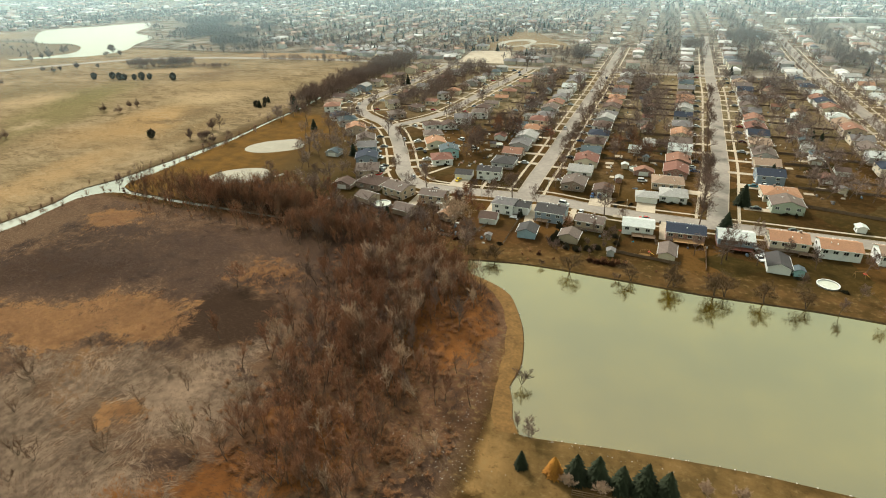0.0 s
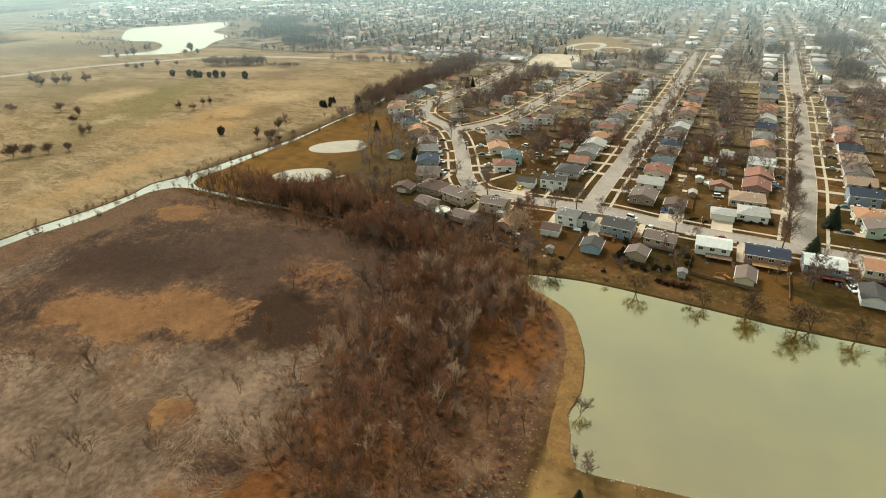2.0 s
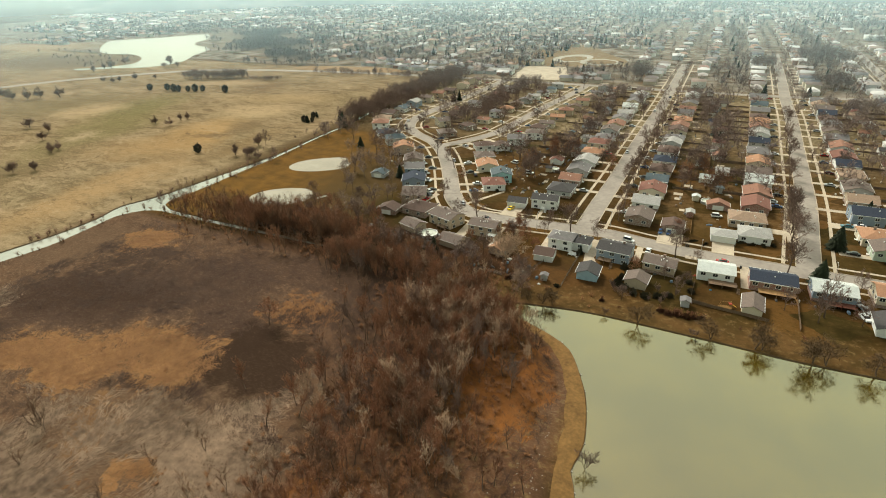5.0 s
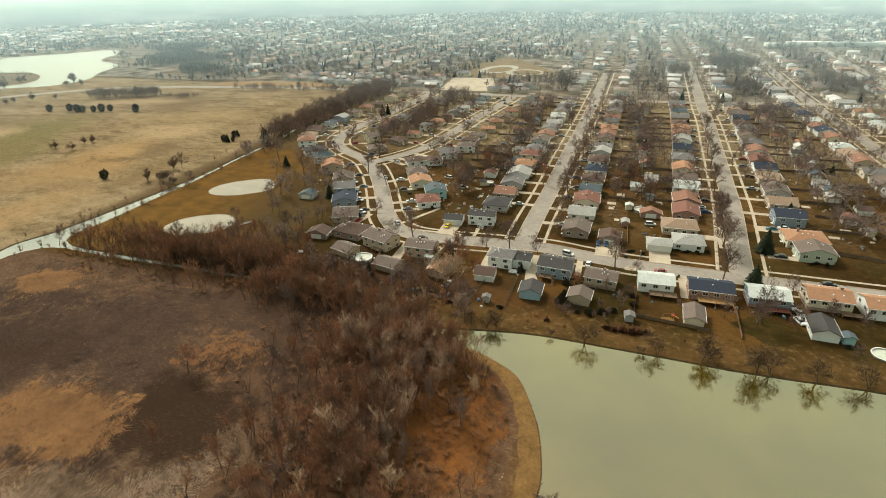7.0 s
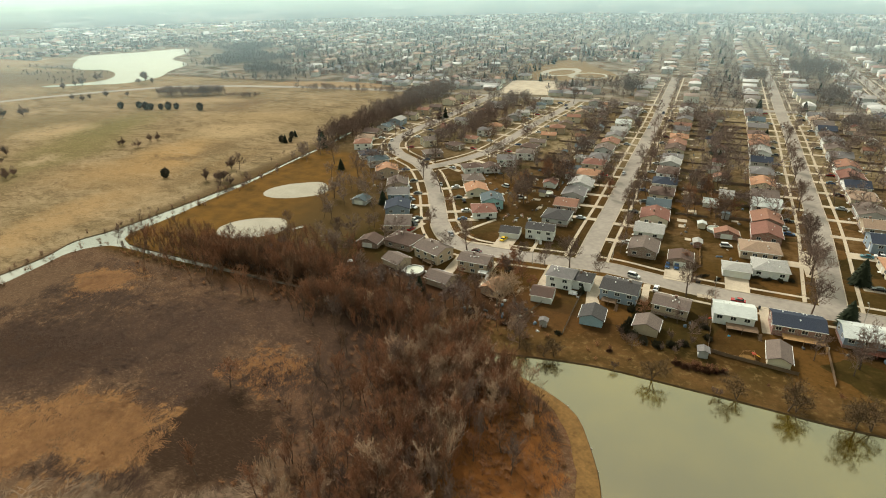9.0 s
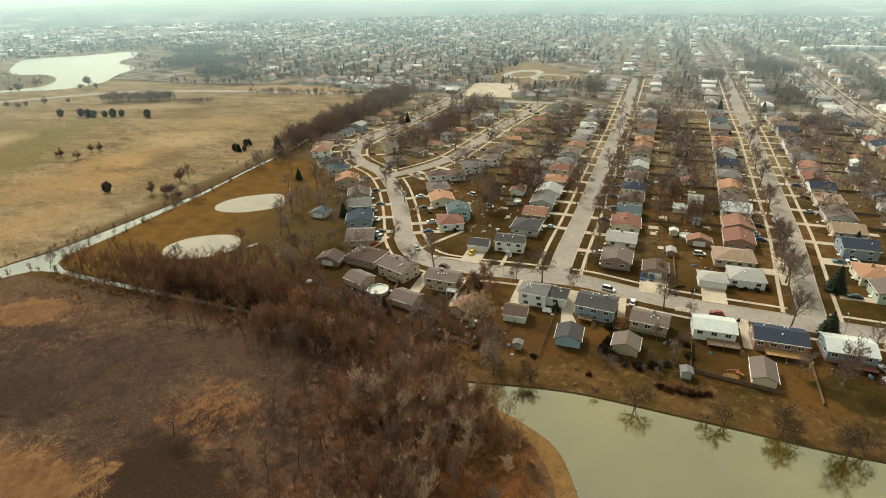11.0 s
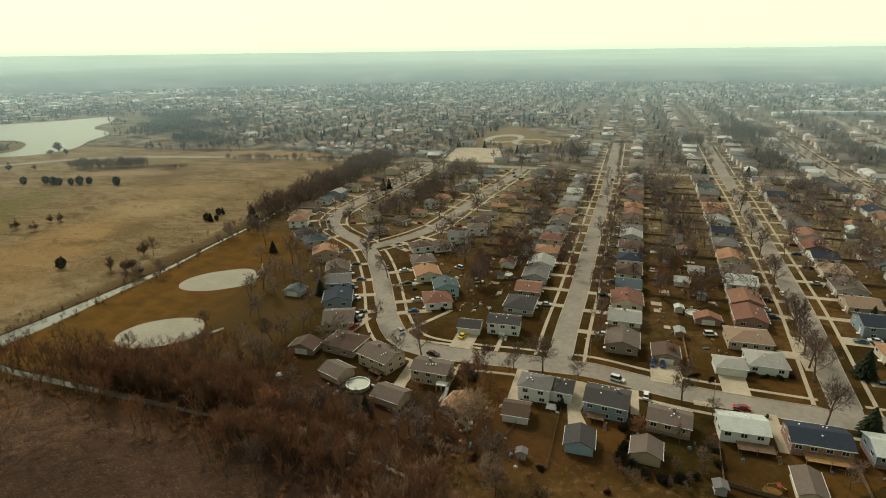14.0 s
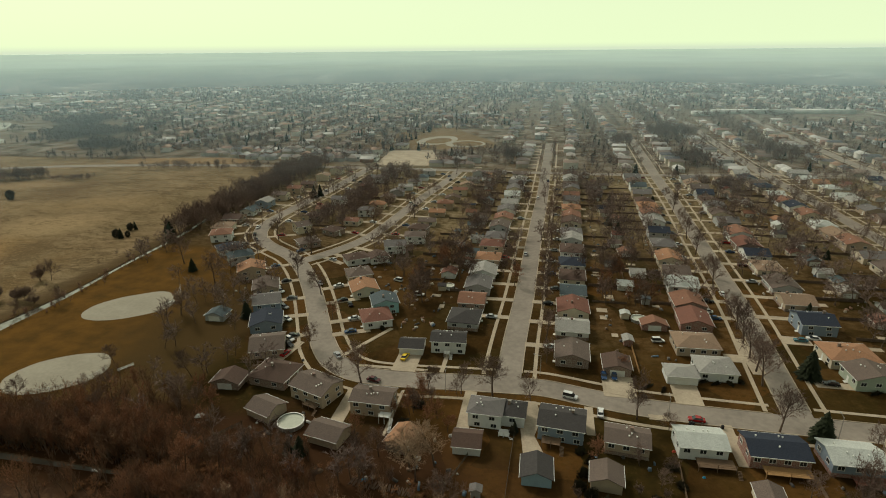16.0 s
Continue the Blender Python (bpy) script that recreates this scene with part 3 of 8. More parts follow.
# ---- ground, pond and creek ----
POND_LINE = smooth([(-12, -78), (0, -75.2), (15, -72.6), (26, -71.8), (45, -72.4), (62, -73), (78, -73.8), (92, -73.6), (120, -73), (180, -76), (300, -80),
                    (300, -150), (180, -146), (106, -147.2), (84, -147.8), (60, -150.3), (47.5, -152.2), (37.2, -153.2), (34.6, -148.5), (33.2, -143), (31.2, -138),
                    (32.2, -128.5), (29.6, -114), (25.8, -104), (20.7, -94.4), (13.7, -89.3), (2.2, -84.2), (-8, -80.2)], 3.0, True)
CREEK_LINE = smooth([(-226, -420), (-208, -150), (-207, -128), (-202.4, -104), (-201.5, -84), (-204.5, -68), (-199, -52), (-195, -26), (-192.4, -1), (-189.6, 32), (-191.2, 70), (-192, 108),
                     (-197, 150), (-202, 200), (-199, 201), (-193.5, 150), (-189, 108), (-188.2, 66), (-185.6, 24), (-186.4, -6), (-186.2, -34), (-188, -54), (-182, -60), (-172, -62.2),
                     (-136, -63.2), (-100, -64.2), (-67, -64.8), (-40, -67), (-24, -71), (-24, -72.4), (-42, -68.2), (-67, -65.9), (-100, -66), (-136, -66), (-160, -65.8), (-180, -65), (-189, -68),
                     (-195, -77), (-194.4, -90), (-193.4, -110.6), (-198, -133), (-200, -152), (-214, -420)], 4.0, True)


def sheet_with_holes(name, outer, holes, z, mat):
    bm = bmesh.new()
    for loop in (outer, *holes):
        vs = [bm.verts.new((p[0], p[1], z)) for p in loop]
        for i in range(len(vs)):
            bm.edges.new((vs[i - 1], vs[i]))
    bmesh.ops.triangle_fill(bm, use_beauty=True, use_dissolve=False, edges=bm.edges[:])
    for f in bm.faces:
        if f.normal.z < 0:
            f.normal_flip()
    me = bpy.data.meshes.new(name)
    bm.to_mesh(me)
    bm.free()
    me.materials.append(mat)
    return new(name, me)


R = 4950
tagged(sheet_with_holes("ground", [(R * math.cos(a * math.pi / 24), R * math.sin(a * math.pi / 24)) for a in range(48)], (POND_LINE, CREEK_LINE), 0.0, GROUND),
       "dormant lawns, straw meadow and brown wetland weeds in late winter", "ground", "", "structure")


def basin(line, level, slope, mat, name, label, category):
    """Water in a hollow of the ground, with a sloping muddy bank round it."""
    n = len(line)
    ns = []
    area = sum(line[i - 1].x * line[i].y - line[i].x * line[i - 1].y for i in range(n))
    for i in range(n):
        d = (line[(i + 1) % n] - line[i - 1]).normalized()
        ns.append(Vector((-d.y, d.x)) * (1 if area > 0 else -1))
    g = Geo()
    inner = [p + q * slope * (0.8 + 0.5 * noise.noise((p.x * 0.3, p.y * 0.3, 0))) for p, q in zip(line, ns)]
    g.add([(p.x, p.y, 0.0) for p in line] + [(p.x, p.y, level - 0.4) for p in inner], [(i, (i + 1) % n, n + (i + 1) % n, n + i) for i in range(n)])
    flat("bank", g, MUD, "low muddy bank at the water's edge", "bank")
    bm = bmesh.new()
    vs = [bm.verts.new((p.x, p.y, level)) for p in line]
    es = [bm.edges.new((vs[i - 1], vs[i])) for i in range(n)]
    bmesh.ops.triangle_fill(bm, use_beauty=True, edges=es)
    for f in bm.faces:
        if f.normal.z < 0:
            f.normal_flip()
    me = bpy.data.meshes.new(name)
    bm.to_mesh(me)
    bm.free()
    me.materials.append(mat)
    tagged(new(name, me), label, category, "", "structure")


basin(POND_LINE, -0.35, 0.4, POND, "water", "still murky olive pond water", "water")
basin(CREEK_LINE, -0.3, 0.35, CREEK, "water", "narrow pale creek with shallow water", "water")
# tan grassy berm along the pond's west shore
berm_in = smooth([(-6, -82.4), (11.4, -92.5), (18.9, -100.9), (22.5, -110), (25.0, -119.1), (27.0, -135.5), (28.6, -148.9), (31, -154), (31, -160), (30, -172)], 3.0)
berm = Geo()
berm_in = berm_in[:-6]
edge = []
for p in berm_in:
    q = min(POND_LINE, key=lambda v: (v - p).length)
    p.xy = p + (q - p) * (0.1 + 0.14 * noise.noise((p.x * 0.5, p.y * 0.5, 1.0)))
    edge.append(q + (p - q).normalized() * min(0.15, (p - q).length * 0.5))
m_ = len(berm_in)
rise_ = [min(1.0, 0.05 + (m_ - 1 - i) / 6) for i in range(m_)]
berm.add([(p.x, p.y, 0.012 + 0.04 * k) for p, k in zip(berm_in, rise_)] + [(0.5 * (p.x + q.x), 0.5 * (p.y + q.y), 0.016 + 0.2 * k) for p, q, k in zip(berm_in, edge, rise_)] + [(q.x, q.y, 0.012 + 0.03 * k) for q, k in zip(edge, rise_)],
         [(k * m_ + i, k * m_ + i + 1, (k + 1) * m_ + i + 1, (k + 1) * m_ + i) for k in range(2) for i in range(m_ - 1)])
flat("path", berm, TANPATH, "tan worn grass path along the pond shore", "path")
lake = Geo()
lake_line = smooth([(-880, 433), (-868, 470), (-835, 515), (-804, 573), (-746, 519), (-720, 470), (-693, 442), (-632, 411), (-598, 347), (-570, 307), (-564, 272), (-577, 248), (-605, 232), (-632, 207), (-648, 210), (-622, 240), (-616, 268), (-640, 300), (-666, 318), (-700, 330), (-732, 321), (-782, 344)], 12, True)
lake.add([(p.x, p.y, 0.15) for p in lake_line] + [(p.x, p.y, -0.2) for p in lake_line],
         [tuple(range(len(lake_line)))] + [(i, (i + 1) % len(lake_line), len(lake_line) + (i + 1) % len(lake_line), len(lake_line) + i) for i in range(len(lake_line))])
flat("lake_water", lake, LAKE, "pale far lake that mirrors the bright sky", "water")

# ---- streets ----
STREETS = {
    "garden_road": ([(-62.5, 8.5), (-57, 0), (-50, -7.5), (-40, -11.6), (-25, -11.9), (-10, -10.7), (8, -9.6), (18, -9.4), (33, -12.4), (48, -14.6), (70, -15.5), (110, -15.9), (180, -16), (420, -14)], 8.8),
    "main_street": ([(6.5, -9), (7, 20), (8.6, 60), (9.6, 110), (11.2, 170), (13.2, 240), (14.4, 320), (17, 478)], 8.0),
    "east_street": ([(89, -15), (91, 10), (95, 58), (97, 105), (99.6, 170), (102.4, 240), (103.5, 310), (107, 420), (112, 600)], 8.2),
    "third_street": ([(196, -15), (195.5, 120), (194.6, 238), (192.6, 346), (196, 480), (207, 700)], 9.0),
    "fourth_street": ([(286, -14), (285, 150), (284, 350), (292, 520), (320, 900)], 9.4),
    "curve_street": ([(-62.5, 8.5), (-71, 25.5), (-79, 41), (-88, 57), (-98, 72.5), (-110, 87), (-122, 96), (-134, 105), (-144, 117), (-150, 132), (-152, 150), (-150.5, 175), (-148, 200), (-144, 257), (-141, 316)], 8.0),
    "inner_street": ([(-104, 82), (-97, 92), (-88, 108), (-82, 124), (-78.5, 145), (-77, 160), (-74, 190), (-71.5, 216), (-66, 255), (-62.5, 282), (-60, 314)], 7.2),
    "cross_road": ([(-620, 62), (-581, 156), (-504, 246), (-443, 276), (-371, 294), (-277, 308), (-146, 315), (0, 315.5), (60, 317), (122, 322), (214, 339), (330, 350), (700, 372)], 9.5),
}
LINES = {k: (smooth(p, 3.0), w) for k, (p, w) in STREETS.items()}


def on_road(c, margin=0.0, skip=None):
    for k, (line, w) in LINES.items():
        if k == skip:
            continue
        r2 = (w / 2 + margin) ** 2
        for p in line[::2]:
            if abs(p.x - c.x) < 9 and abs(p.y - c.y) < 9 and ((p.x - c.x) ** 2 + (p.y - c.y) ** 2) < r2 + 1.2:
                return True
    return False


for i, (k, (line, w)) in enumerate(LINES.items()):
    g = Geo()
    ribbon(g, line, 0, w, 0.03 + 0.004 * i, None, -0.1)
    flat("road_" + str(i + 1), g, ROADTOP, "worn grey asphalt residential street", "road")
    g = Geo()
    far = [p for p in line if p.y < 520]
    for side in (-1, 1):
        ribbon(g, far, side * (w / 2 + 0.12), 0.28, 0.16 + 0.004 * i, lambda c: not on_road(c, 0.2, k), -0.1)
    flat("kerb_" + str(i + 1), g, CONCRETE, "pale concrete kerb along the street", "kerb")
    if k not in ("cross_road",):
        g = Geo()
        for side in (-1, 1):
            ribbon(g, far, side * (w / 2 + 4.2), 1.25, 0.07 + 0.004 * i, lambda c: not on_road(c, 0.3, k) and c.y > -30, -0.1)
        flat("pavement_" + str(i + 1), g, CONCRETE, "narrow pale concrete pavement between lawns", "pavement")

# ---- houses ----
CACHE = {}


def cached(key, make):
    if key not in CACHE:
        CACHE[key] = make()
    return CACHE[key]


def window_meshes(w, h):
    """Frame with sill and mullion, and the pane, facing -Y with the wall's face at y = 0."""
    def frame_geo():
        g = Geo()
        g.box(-w / 2 - 0.09, w / 2 + 0.09, -0.06, 0.02, h / 2, h / 2 + 0.1).box(-w / 2 - 0.12, w / 2 + 0.12, -0.1, 0.02, -h / 2 - 0.1, -h / 2)
        g.box(-w / 2 - 0.09, -w / 2, -0.06, 0.02, -h / 2, h / 2).box(w / 2, w / 2 + 0.09, -0.06, 0.02, -h / 2, h / 2).box(-0.04, 0.04, -0.05, 0.02, -h / 2, h / 2)
        return g.mesh("window", TRIM)
    return cached(("win", w, h), frame_geo), cached(("pane", w, h), lambda: Geo().box(-w / 2, w / 2, -0.025, 0.01, -h / 2, h / 2).mesh("pane", GLASS))


def gable_roof(w, d, h, pitch, over=0.5, t=0.16):
    D, e, r, X = d / 2 + over, h - pitch * over, h + pitch * d / 2, w / 2 + 0.4
    prof = [(-D, e), (0, r), (D, e), (D, e + t), (0, r + t), (-D, e + t)]
    v = [(x, y, z) for x in (-X, X) for y, z in prof]
    f = [(i, (i + 1) % 6, 6 + (i + 1) % 6, 6 + i) for i in range(6)] + [(0, 5, 4, 1), (1, 4, 3, 2), (6, 7, 10, 11), (7, 8, 9, 10)]
    return Geo().add(v, f)


def hip_roof(w, d, h, pitch, over=0.5, t=0.16):
    X, D, e = w / 2 + over, d / 2 + over, h - 0.05
    k, top = max(X - D, 0.15), h + t + pitch * D
    v = [(-X, -D, e), (X, -D, e), (X, D, e), (-X, D, e), (-X, -D, e + t), (X, -D, e + t), (X, D, e + t), (-X, D, e + t), (-k, 0, top), (k, 0, top)]
    return Geo().add(v, [(3, 2, 1, 0), (0, 1, 5, 4), (1, 2, 6, 5), (2, 3, 7, 6), (3, 0, 4, 7), (4, 5, 9, 8), (6, 7, 8, 9), (5, 6, 9), (7, 4, 8)])


def house(x, y, w, d, h, roof, wall, ridge="x", hip=False, turn=0.0, pitch=0.36, detail=1, front=180, name="house", label="", group="", low=None, rng=random):
    """A house with its middle at x, y; w east-west and d north-south before turn; front: the side of the door (0 east, 90 north, 180 west, 270 south)."""
    if ridge == "y":
        w, d, turn, front = d, w, turn + 90, front - 90
    ob = thing(name, pose(x, y, 0, 0, 0, turn), label, "garage" if name == "garage" else ("shed" if name == "shed" else "house"), group)
    g = Geo().box(-w / 2, w / 2, -d / 2, d / 2, 0.0, h)
    if not hip:
        r = h + pitch * d / 2
        for sx in (-1, 1):
            g.add([(sx * w / 2, -d / 2, h), (sx * w / 2, d / 2, h), (sx * w / 2, 0, r), (sx * (w / 2 - 0.2), -d / 2, h), (sx * (w / 2 - 0.2), d / 2, h), (sx * (w / 2 - 0.2), 0, r)],
                  [(0, 1, 2), (3, 5, 4), (0, 2, 5, 3), (1, 4, 5, 2)])
    part("wall", g, WALLS[wall], ob)
    if low:
        part("lower_wall", Geo().box(-w / 2 - 0.03, w / 2 + 0.03, -d / 2 - 0.03, d / 2 + 0.03, 0.0, 1.1), WALLS[low], ob, "brick lower storey")
    rf = part("roof", (hip_roof if hip else gable_roof)(w, d, h, pitch), ROOFS[roof], ob, roof + " shingled roof")
    if name in ("house", "garage") and y < 150:
        e = h - (0.05 if hip else pitch * 0.5)
        for s in (-1, 1):
            ya, yb = sorted((s * (d / 2 + 0.5), s * (d / 2 + 0.62)))
            part("gutter", Geo().box(-w / 2 - 0.4, w / 2 + 0.4, ya, yb, e + 0.02, e + 0.15), TRIM, rf)
    vent = cached("vent", lambda: Geo().disc(0, 0, 0.16, -0.2, 0.32, 6).disc(0, 0, 0.24, 0.32, 0.42, 6).mesh("vent", TRIM))
    if name == "house":
        for _ in range(2 if detail < 2 else 4):
            vx, vy = rng.uniform(-0.3, 0.3) * w, rng.choice((-1, 1)) * rng.uniform(0.1, 0.3) * d
            vz = h + pitch * (d / 2 - abs(vy)) + 0.12
            if hip:
                vz = h + 0.16 + pitch * (d / 2 - abs(vy)) + 0.05
            part("vent", vent, None, rf, at=pose(vx, vy, vz))
        if rng.random() < (0.3 if detail < 2 else 0.5):
            cx = rng.uniform(-0.3, 0.3) * w
            part("chimney", Geo().box(cx - 0.4, cx + 0.4, 0.2, 0.9, h, h + pitch * d / 2 + 0.9).box(cx - 0.46, cx + 0.46, 0.14, 0.96, h + pitch * d / 2 + 0.9, h + pitch * d / 2 + 1.0), WALLS["brick"], rf)
    # openings, side by side
    fr, pn = window_meshes(1.5, 1.15) if name == "house" else window_meshes(0.9, 0.6)
    sides = {270: (w, d / 2, 0), 90: (w, d / 2, 180), 0: (d, w / 2, 90), 180: (d, w / 2, 270)}
    front = round(front / 90) * 90 % 360
    for s, (span, out, rz) in sides.items():
        face = pose(0, 0, 0, 0, 0, rz) @ Matrix.Translation((0, -out, 0))
        zs = [h - 1.35] if h < 3.9 else [h - 1.25, h - 3.55]
        if name == "house":
            k = max(1, int(span / (3.2 if detail > 1 else 4.6)))
        else:
            k = 1 if s in (90,) else 0
        if detail < 2 and name == "house" and (turn + s) % 360 > 45 and (turn + s) % 360 < 135:
            k = 0
        if detail < 2 and y > 170 and s != front:
            k = min(k, 1) if s == 270 or y < 220 else 0
        for zi, z in enumerate(zs):
            if z < 0.7:
                continue
            for i in range(k):
                px = (i + 0.5) / k * span - span / 2 + (0.3 if zi else -0.2)
                if s == front and zi == len(zs) - 1 and i == k // 2:
                    continue
                wn_ = part("window", fr, None, ob, at=face @ Matrix.Translation((px, 0, z)))
                part("pane", pn, None, wn_)
        if s == front and name == "house":
            px = (k // 2 + 0.5) / max(k, 1) * span - span / 2
            dm = cached("door", lambda: Geo().box(-0.5, 0.5, -0.06, 0.02, 0.0, 2.05).box(-0.6, 0.6, -0.9, 0, -0.18, 0.0).mesh("door", TRIM))
            part("door", dm, None, ob, "panelled entrance door over a small stoop", at=face @ Matrix.Translation((px, 0, 0.2)))
        if s == front and name == "garage":
            gd = cached("garage_door", lambda: Geo().box(-2.3, 2.3, -0.06, 0.02, 0.02, 0.56).box(-2.3, 2.3, -0.05, 0.02, 0.57, 1.08).box(-2.3, 2.3, -0.06, 0.02, 1.09, 1.6).box(-2.3, 2.3, -0.05, 0.02, 1.61, 2.15).mesh("garage_door", TRIM))
            part("garage_door", gd, None, ob, "white sectional garage door", at=face)
    return ob


TONE = {"brown": "brown", "tan": "tan", "grey": "grey", "lightgrey": "light grey", "white": "white", "navy": "dark navy", "teal": "teal grey", "red": "brick red", "orange": "orange", "rust": "rust brown", "taupe": "taupe", "charcoal": "charcoal"}


def row(street, side, items, w, d, group, front, setback, rng):
    """Houses along a street: items of y, roof, wall, ridge."""
    line, width = LINES[street]
    for y, roof, wall, ridge in items:
        p = min(line, key=lambda q: abs(q.y - y))
        x = p.x + side * setback
        ww, dd = w * rng.uniform(0.86, 0.98), d * rng.uniform(1.2, 1.36) * (1.06 if ridge == "y" else 0.96)
        two = rng.random() < 0.35
        house(x, y, ww, dd, 4.4 if two else 3.2, roof, wall, ridge, rng.random() < 0.15, rng.uniform(-1.5, 1.5), 0.34, 1, front, "house",
              "%s-roofed %s suburban house facing the street" % (TONE[roof], "two-storey" if two else "split-level"), group, "brick" if rng.random() < 0.4 else None, rng)
        drive(p.x + side * (width / 2), y + dd / 2 + 1.5, side, setback - w / 2 + 4 - width / 2, rng)


DRIVES = Geo()


def drive(x, y, side, length, rng):
    x0, x1 = sorted((x, x + side * length))
    DRIVES.box(x0, x1, y - 1.5, y + 1.5, -0.1, 0.09 + rng.uniform(0, 0.004))


rng = random.Random(4)
MAIN_E = [(10, "taupe", "brick", "y"), (29, "lightgrey", "white", "x"), (46, "red", "cream", "y"), (62, "teal", "grey", "x"), (79, "brown", "cream", "y"), (96, "navy", "white", "x"), (112, "brown", "white", "y"),
          (130, "lightgrey", "grey", "y"), (145, "grey", "grey", "x"), (161, "brown", "cream", "y"), (179, "rust", "tan", "y"), (197, "orange", "cream", "y"), (214, "grey", "white", "x"), (231, "rust", "tan", "x"), (248, "grey", "cream", "y"), (265, "taupe", "white", "x"), (281, "lightgrey", "white", "y"), (298, "brown", "tan", "x")]
MAIN_W = [(30, "charcoal", "grey", "y"), (47, "rust", "brick", "x"), (63, "grey", "grey", "y"), (79, "lightgrey", "white", "y"), (97, "orange", "tan", "x"), (114, "red", "cream", "x"), (131, "grey", "white", "x"), (147, "taupe", "grey", "y"), (168, "rust", "cream", "y"),
          (186, "grey", "white", "y"), (204, "lightgrey", "white", "x"), (222, "white", "white", "x"), (240, "grey", "cream", "y"), (258, "grey", "white", "x"), (275, "lightgrey", "grey", "y"), (292, "taupe", "cream", "x")]
S2_W = [(43, "red", "redbrick", "y"), (59, "rust", "brick", "y"), (76, "white", "white", "x"), (93, "taupe", "tan", "x"), (111, "orange", "cream", "y"), (132, "grey", "tan", "y"), (151, "navy", "grey", "x"), (172, "lightgrey", "white", "y"), (189, "rust", "white", "y"), (205, "orange", "cream", "x"), (222, "brown", "tan", "y"), (240, "grey", "tan", "x"), (262, "teal", "white", "x"), (281, "brown", "cream", "y"), (299, "grey", "white", "x")]
S2_E = [(47, "navy", "bluegrey", "x"), (67, "tan", "tan", "x"), (84, "taupe", "grey", "y"), (105, "tan", "cream", "y"), (124, "navy", "white", "x"), (139, "red", "brick", "y"), (155, "rust", "white", "y"), (181, "grey", "grey", "x"), (198, "taupe", "cream", "y"), (214, "grey", "white", "x"), (231, "brown", "tan", "y"), (246, "navy", "grey", "x"), (263, "taupe", "cream", "x"), (281, "tan", "cream", "y"), (298, "grey", "white", "x")]
row("main_street", 1, MAIN_E, 12.0, 9.0, "houses on the main street", 180, 20.0, rng)
row("main_street", -1, MAIN_W, 12.0, 9.0, "houses on the main street", 0, 20.3, rng)
row("east_street", -1, S2_W, 12.5, 9.5, "houses on the east street", 0, 21.0, rng)
row("east_street", 1, S2_E, 12.5, 9.8, "houses on the east street", 180, 21.5, rng)
PALE_CHOICE = ["lightgrey", "tan", "white", "taupe", "orange", "grey", "lightgrey", "navy", "rust"]
ROOF_CHOICE, WALL_CHOICE = list(ROOFS), ["white", "cream", "grey", "tan", "brick", "cream"]
for sd, gp in ((-1, "houses on the third street"), (1, "houses on the third street")):
    row("third_street", sd, [(yy + rng.uniform(-1, 1), rng.choice(PALE_CHOICE), rng.choice(WALL_CHOICE), rng.choice("xy")) for yy in range(20 if sd < 0 else 40, 330, 18)], 12.5, 9.5, gp, 0 if sd < 0 else 180, 22.0, rng)
row("fourth_street", -1, [(yy, rng.choice(PALE_CHOICE), rng.choice(WALL_CHOICE), rng.choice("xy")) for yy in range(30, 330, 19)], 12.5, 9.5, "houses on the fourth street", 0, 21.0, rng)

car_spots = []
